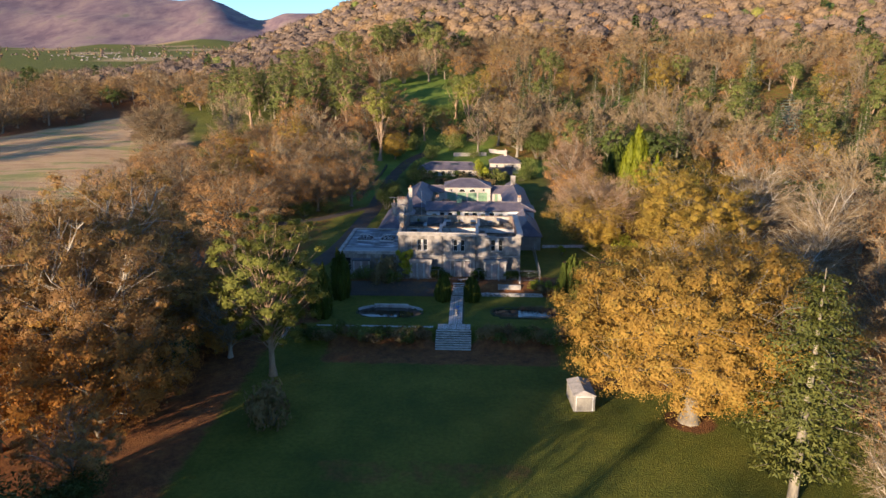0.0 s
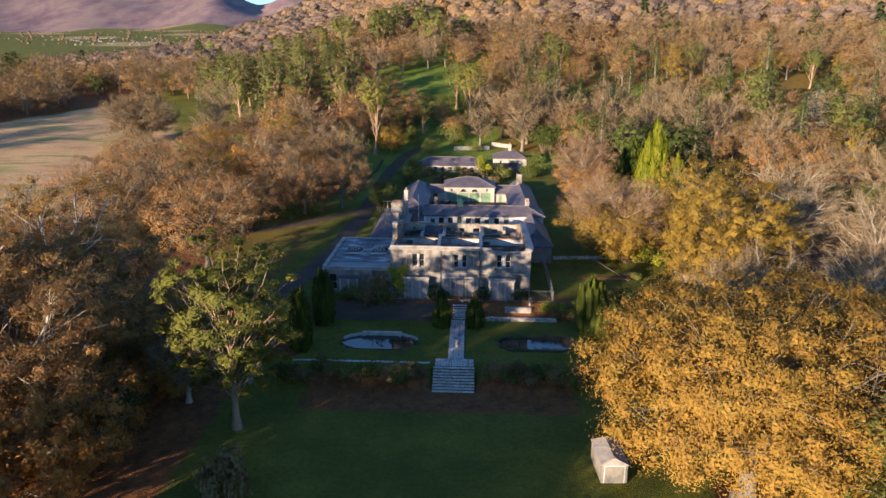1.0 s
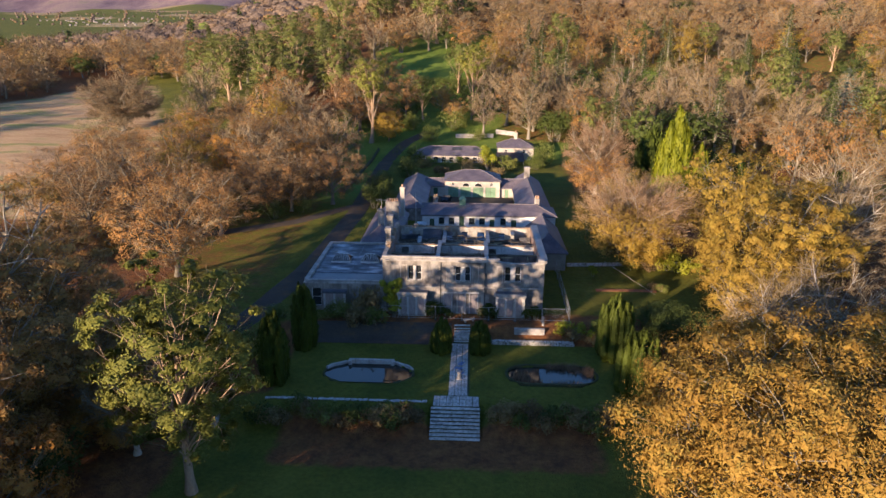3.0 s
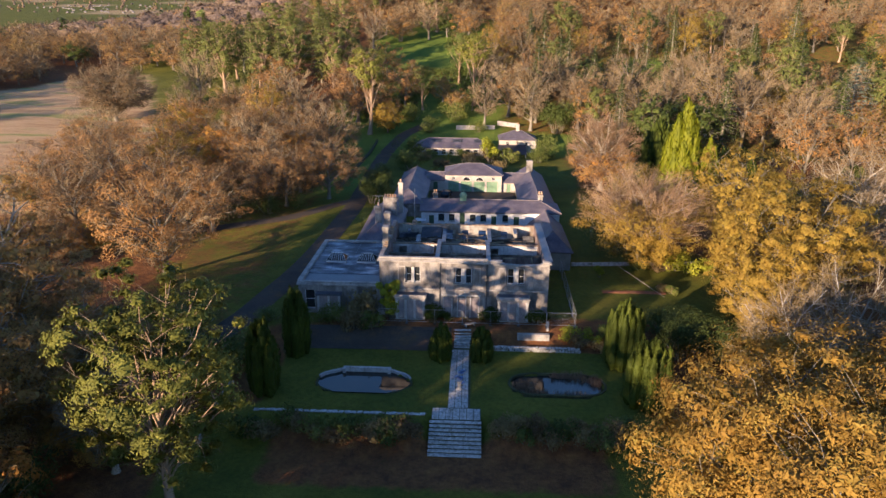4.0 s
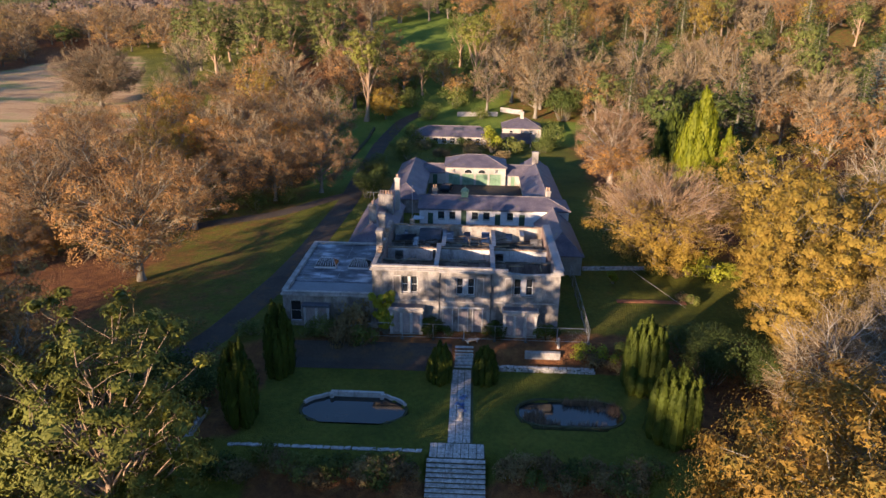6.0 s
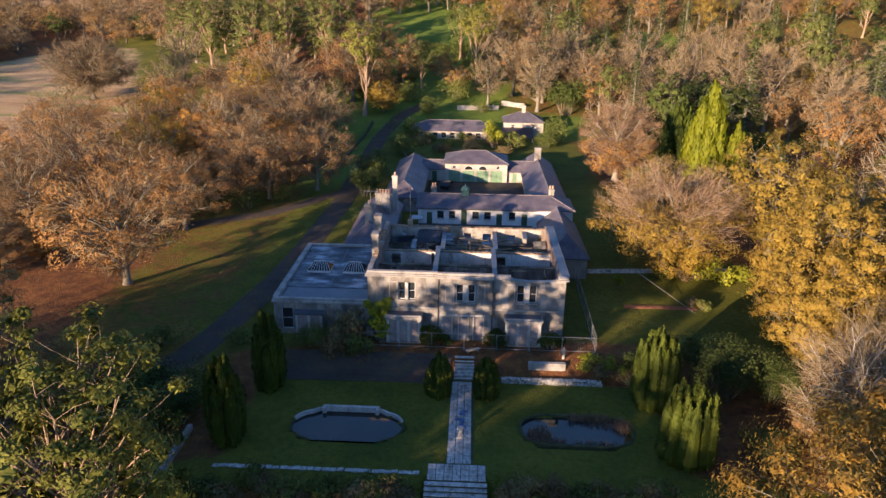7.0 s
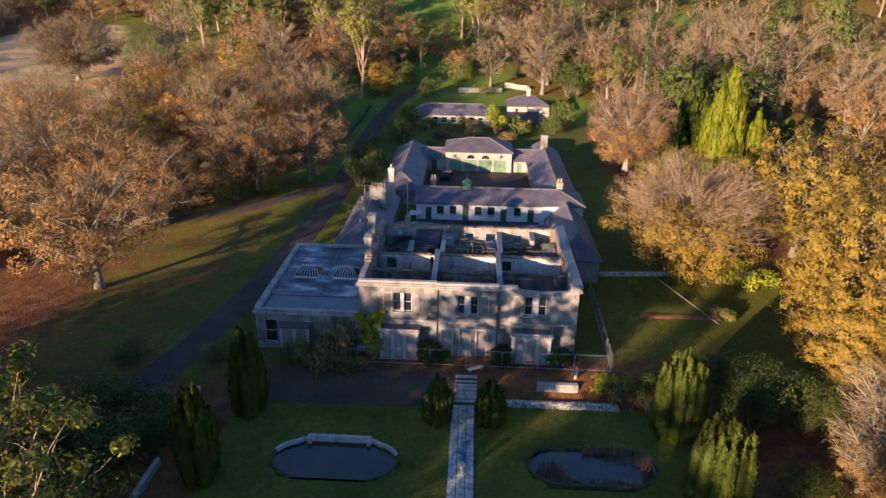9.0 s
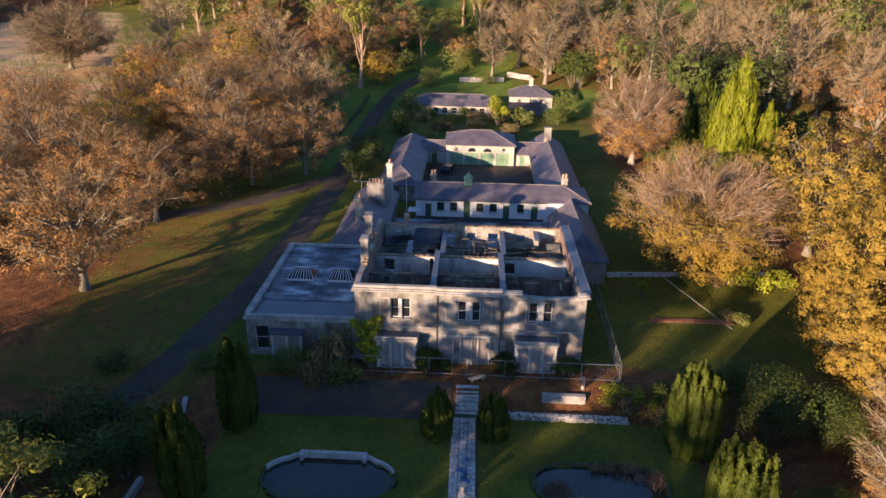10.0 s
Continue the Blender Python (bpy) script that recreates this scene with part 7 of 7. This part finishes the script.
def wood_edge():
    """The first trees of the woods, seen one by one."""
    rng = np.random.default_rng(15)
    taken = []
    west = 0
    for _ in range(6000):
        y = rng.uniform(262, 428)
        x = rng.uniform(-0.82 * y, 0.72 * y)
        beyond = x < -192 + 0.36 * (y - 273) or (y > 352 and x < -118)
        if not beyond and (y < 352 or x < -112 or -26 < x < 10 and y < 366):
            continue
        if beyond and west >= 120:
            continue
        if any((x - p) ** 2 + (y - q) ** 2 < (72 if beyond else 96) for p, q in taken):
            continue
        taken.append((x, y))
        west += beyond
        r = rng.uniform()
        kind = "far_pine" if not beyond and x < -10 and r < 0.3 else "far_green" if r < 0.07 else ("edge_bare0", "edge_leaf0", "edge_bare1", "edge_leaf1", "edge_bare0")[int(rng.integers(0, 5))]
        plant(kind, float(x), float(y), float(rng.uniform(0.85, 1.2)), None, 0.0, float(rng.uniform(0.75, 1.0)))
        if len(taken) >= 285:
            break


scatter_trees()
wood_edge()


def far_kind(rng, shape, height, radius, n):
    """Triangles of one distant tree: a lumpy crown with loose sprays on it and a thin trunk."""
    if shape == "cone":
        t = rng.uniform(0, 1, n) ** 0.7
        a = rng.uniform(0, 6.283, n)
        r = radius * (1 - t) + 0.2
        d = np.stack([np.cos(a), np.sin(a), np.full(n, -0.35)], -1)
        p = np.stack([np.cos(a) * r * 0.55, np.sin(a) * r * 0.55, 1.0 + t * (height - 1)], -1)
        return slivers(rng, p, d, r.mean() * 1.2, 1.5)
    f = rng.uniform(0, 6.283, 6)

    def swell(d):
        a = np.arctan2(d[..., 1], d[..., 0])
        e = d[..., 2]
        return 1 + 0.13 * np.sin(2 * a + f[0] + 2 * e) + 0.10 * np.sin(3 * a + f[1] - 3 * e) + 0.10 * np.sin(5 * a + f[2] + 4 * e) * np.cos(4 * e + f[3]) + 0.07 * np.sin(7 * a + f[4] - 6 * e)

    rows, cols = 5, 9
    up = np.linspace(-0.85, 1.0, rows)[:, None] * np.ones((1, cols))
    a = (np.arange(cols) / cols * 6.2832)[None, :] + 0.3 * np.arange(rows)[:, None]
    flat = np.sqrt(np.maximum(0.0, 1 - up ** 2))
    d = np.stack([np.cos(a) * flat, np.sin(a) * flat, up], -1)
    axes = np.array([radius, radius, height * 0.43])
    grid = np.array([0, 0, height * 0.56]) + d * axes * (swell(d) * 0.66)[..., None]
    nxt = np.roll(grid, -1, 1)
    one = np.stack([grid[:-1], nxt[:-1], nxt[1:]], 2).reshape(-1, 3, 3)
    two = np.stack([grid[:-1], nxt[1:], grid[1:]], 2).reshape(-1, 3, 3)
    s = crown_points(rng, n, -0.8)
    p = np.array([0, 0, height * 0.56]) + s * axes * (swell(s) * rng.uniform(0.72, 0.98, len(s)))[:, None]
    if shape == "bare":
        spray = slivers(rng, p - s * 0.8, s + np.array([0, 0, 0.35]) + rng.normal(size=s.shape) * 0.5, 2.0, 0.45)
    else:
        spray = leaf_quads(rng, p, s + rng.normal(size=s.shape) * 0.4, 1.1, 0.8)[:, :3]
    w = 0.2
    base = np.array([[[-w, 0, 0], [w, 0, 0], [0, 0, height * 0.75]], [[0, -w, 0], [0, w, 0], [0, 0, height * 0.75]]])
    return np.concatenate([one, two, spray, base])


def far_woods():
    """The wooded hill and the woods beyond the fields."""
    rng = np.random.default_rng(9)
    spots = []
    y = 270.0
    while y < 1050:
        gap = 8.4 + max(0, y - 420) * 0.009
        x = -0.95 * y if y < 420 else -0.74 * y
        while x < 0.78 * y:
            px, py = x + rng.normal() * gap * 0.3, y + rng.normal() * gap * 0.3
            x += gap
            if py < 424 and px > -0.8 * py or (py > 560 and px < -0.47 * py) or (py > 640 and px < -0.39 * py) or (py > 820 and px < -0.33 * py):
                continue
            spots.append((px, py))
        y += gap * 0.9
    for k in range(260):
        away = 1350 + 90 * int(rng.integers(0, 10)) + rng.normal() * 9 if k % 2 else rng.uniform(1350, 2250)
        a = math.radians(rng.uniform(-34, -17) if k % 2 else -34 + 2.1 * int(rng.integers(0, 8)) + rng.normal() * 0.06)
        spots.append((away * math.sin(a), away * math.cos(a)))
    spots = np.array(spots)
    patch = np.sin(spots[:, 0] * 0.021 + 2 * np.sin(spots[:, 1] * 0.012)) * np.sin(spots[:, 1] * 0.019 + 1.3) + rng.normal(size=len(spots)) * 0.45
    tint = np.clip(0.24 + 0.2 * patch + rng.normal(size=len(spots)) * 0.09, 0, 0.56)
    odd = rng.uniform(size=len(spots))
    tint = np.where(odd > 0.93, rng.uniform(0.5, 0.72, len(spots)), tint)
    tint = np.where(odd > 0.955, rng.uniform(0.75, 0.93, len(spots)), tint)
    tint = np.where(spots[:, 1] < 400, np.minimum(tint, 0.48), tint)
    near_left = (spots[:, 0] < -20) & (spots[:, 0] > -130) & (spots[:, 1] < 400)
    conifer = (odd < 0.012) | (near_left & (odd < 0.45)) | ((spots[:, 1] < 430) & (spots[:, 0] > 60) & (odd < 0.22))
    tint = np.where(conifer, rng.uniform(0.9, 1.0, len(spots)), tint)
    size = rng.uniform(0.58, 0.98, len(spots)) * (1 + np.clip(spots[:, 1] - 420, 0, 600) * 0.0006) * np.where(np.hypot(spots[:, 0], spots[:, 1]) > 1200, 0.36, 1.0)
    turn = rng.uniform(0, 6.283, len(spots))
    kinds = []
    for n in (125, 70):
        kinds += [far_kind(rng, "bare", 15, 8.6, n) for _ in range(5)] + [far_kind(rng, "leafy", 14, 7.8, n) for _ in range(3)] + [far_kind(rng, "cone", 20, 5.0, n) for _ in range(2)]
    which = np.where(conifer, rng.integers(8, 10, len(spots)), np.where(tint > 0.5, rng.integers(5, 8, len(spots)), rng.integers(0, 5, len(spots))))
    which = which + 10 * (spots[:, 1] > 560)
    zs = ground_at(spots[:, 0], spots[:, 1])
    pieces, tints, facing = [], [], []
    for k, shape in enumerate(kinds):
        sel = np.flatnonzero(which == k)
        if not len(sel):
            continue
        ca, sa = np.cos(turn[sel]), np.sin(turn[sel])
        s = size[sel]
        x = shape[None, :, :, 0] * ca[:, None, None] - shape[None, :, :, 1] * sa[:, None, None]
        y = shape[None, :, :, 0] * sa[:, None, None] + shape[None, :, :, 1] * ca[:, None, None]
        z = np.repeat(shape[None, :, :, 2], len(sel), 0)
        out = np.stack([x, y, z], -1) * s[:, None, None, None]
        out += np.stack([spots[sel, 0], spots[sel, 1], zs[sel]], -1)[:, None, None, :]
        pieces.append(out.reshape(-1, 3, 3))
        heart = np.array([0, 0, float(shape[..., 2].max()) * 0.45])
        away = out - (np.stack([spots[sel, 0], spots[sel, 1], zs[sel]], -1) + heart * s[:, None])[:, None, None, :]
        facing.append(unit(unit(away.mean(2)) + rng.normal(size=away.shape[:2] + (3,)) * 0.14 + np.array([0, 0, 0.3])).reshape(-1, 3))
        tints.append(np.repeat(tint[sel], len(shape)))
    me = soup("woodland", np.concatenate(pieces), WOOD, np.concatenate(tints), np.concatenate(facing))
    tagged(new("woodland", me), "bare and russet woods covering the hillside", "woodland", kind="stuff")


far_woods()

for kind_name, where in PLACED.items():
    KINDS[kind_name].matrix_basis = where
for kind_name, ob in KINDS.items():
    if kind_name not in PLACED:
        for o in (*ob.children_recursive, ob):
            bpy.data.objects.remove(o)
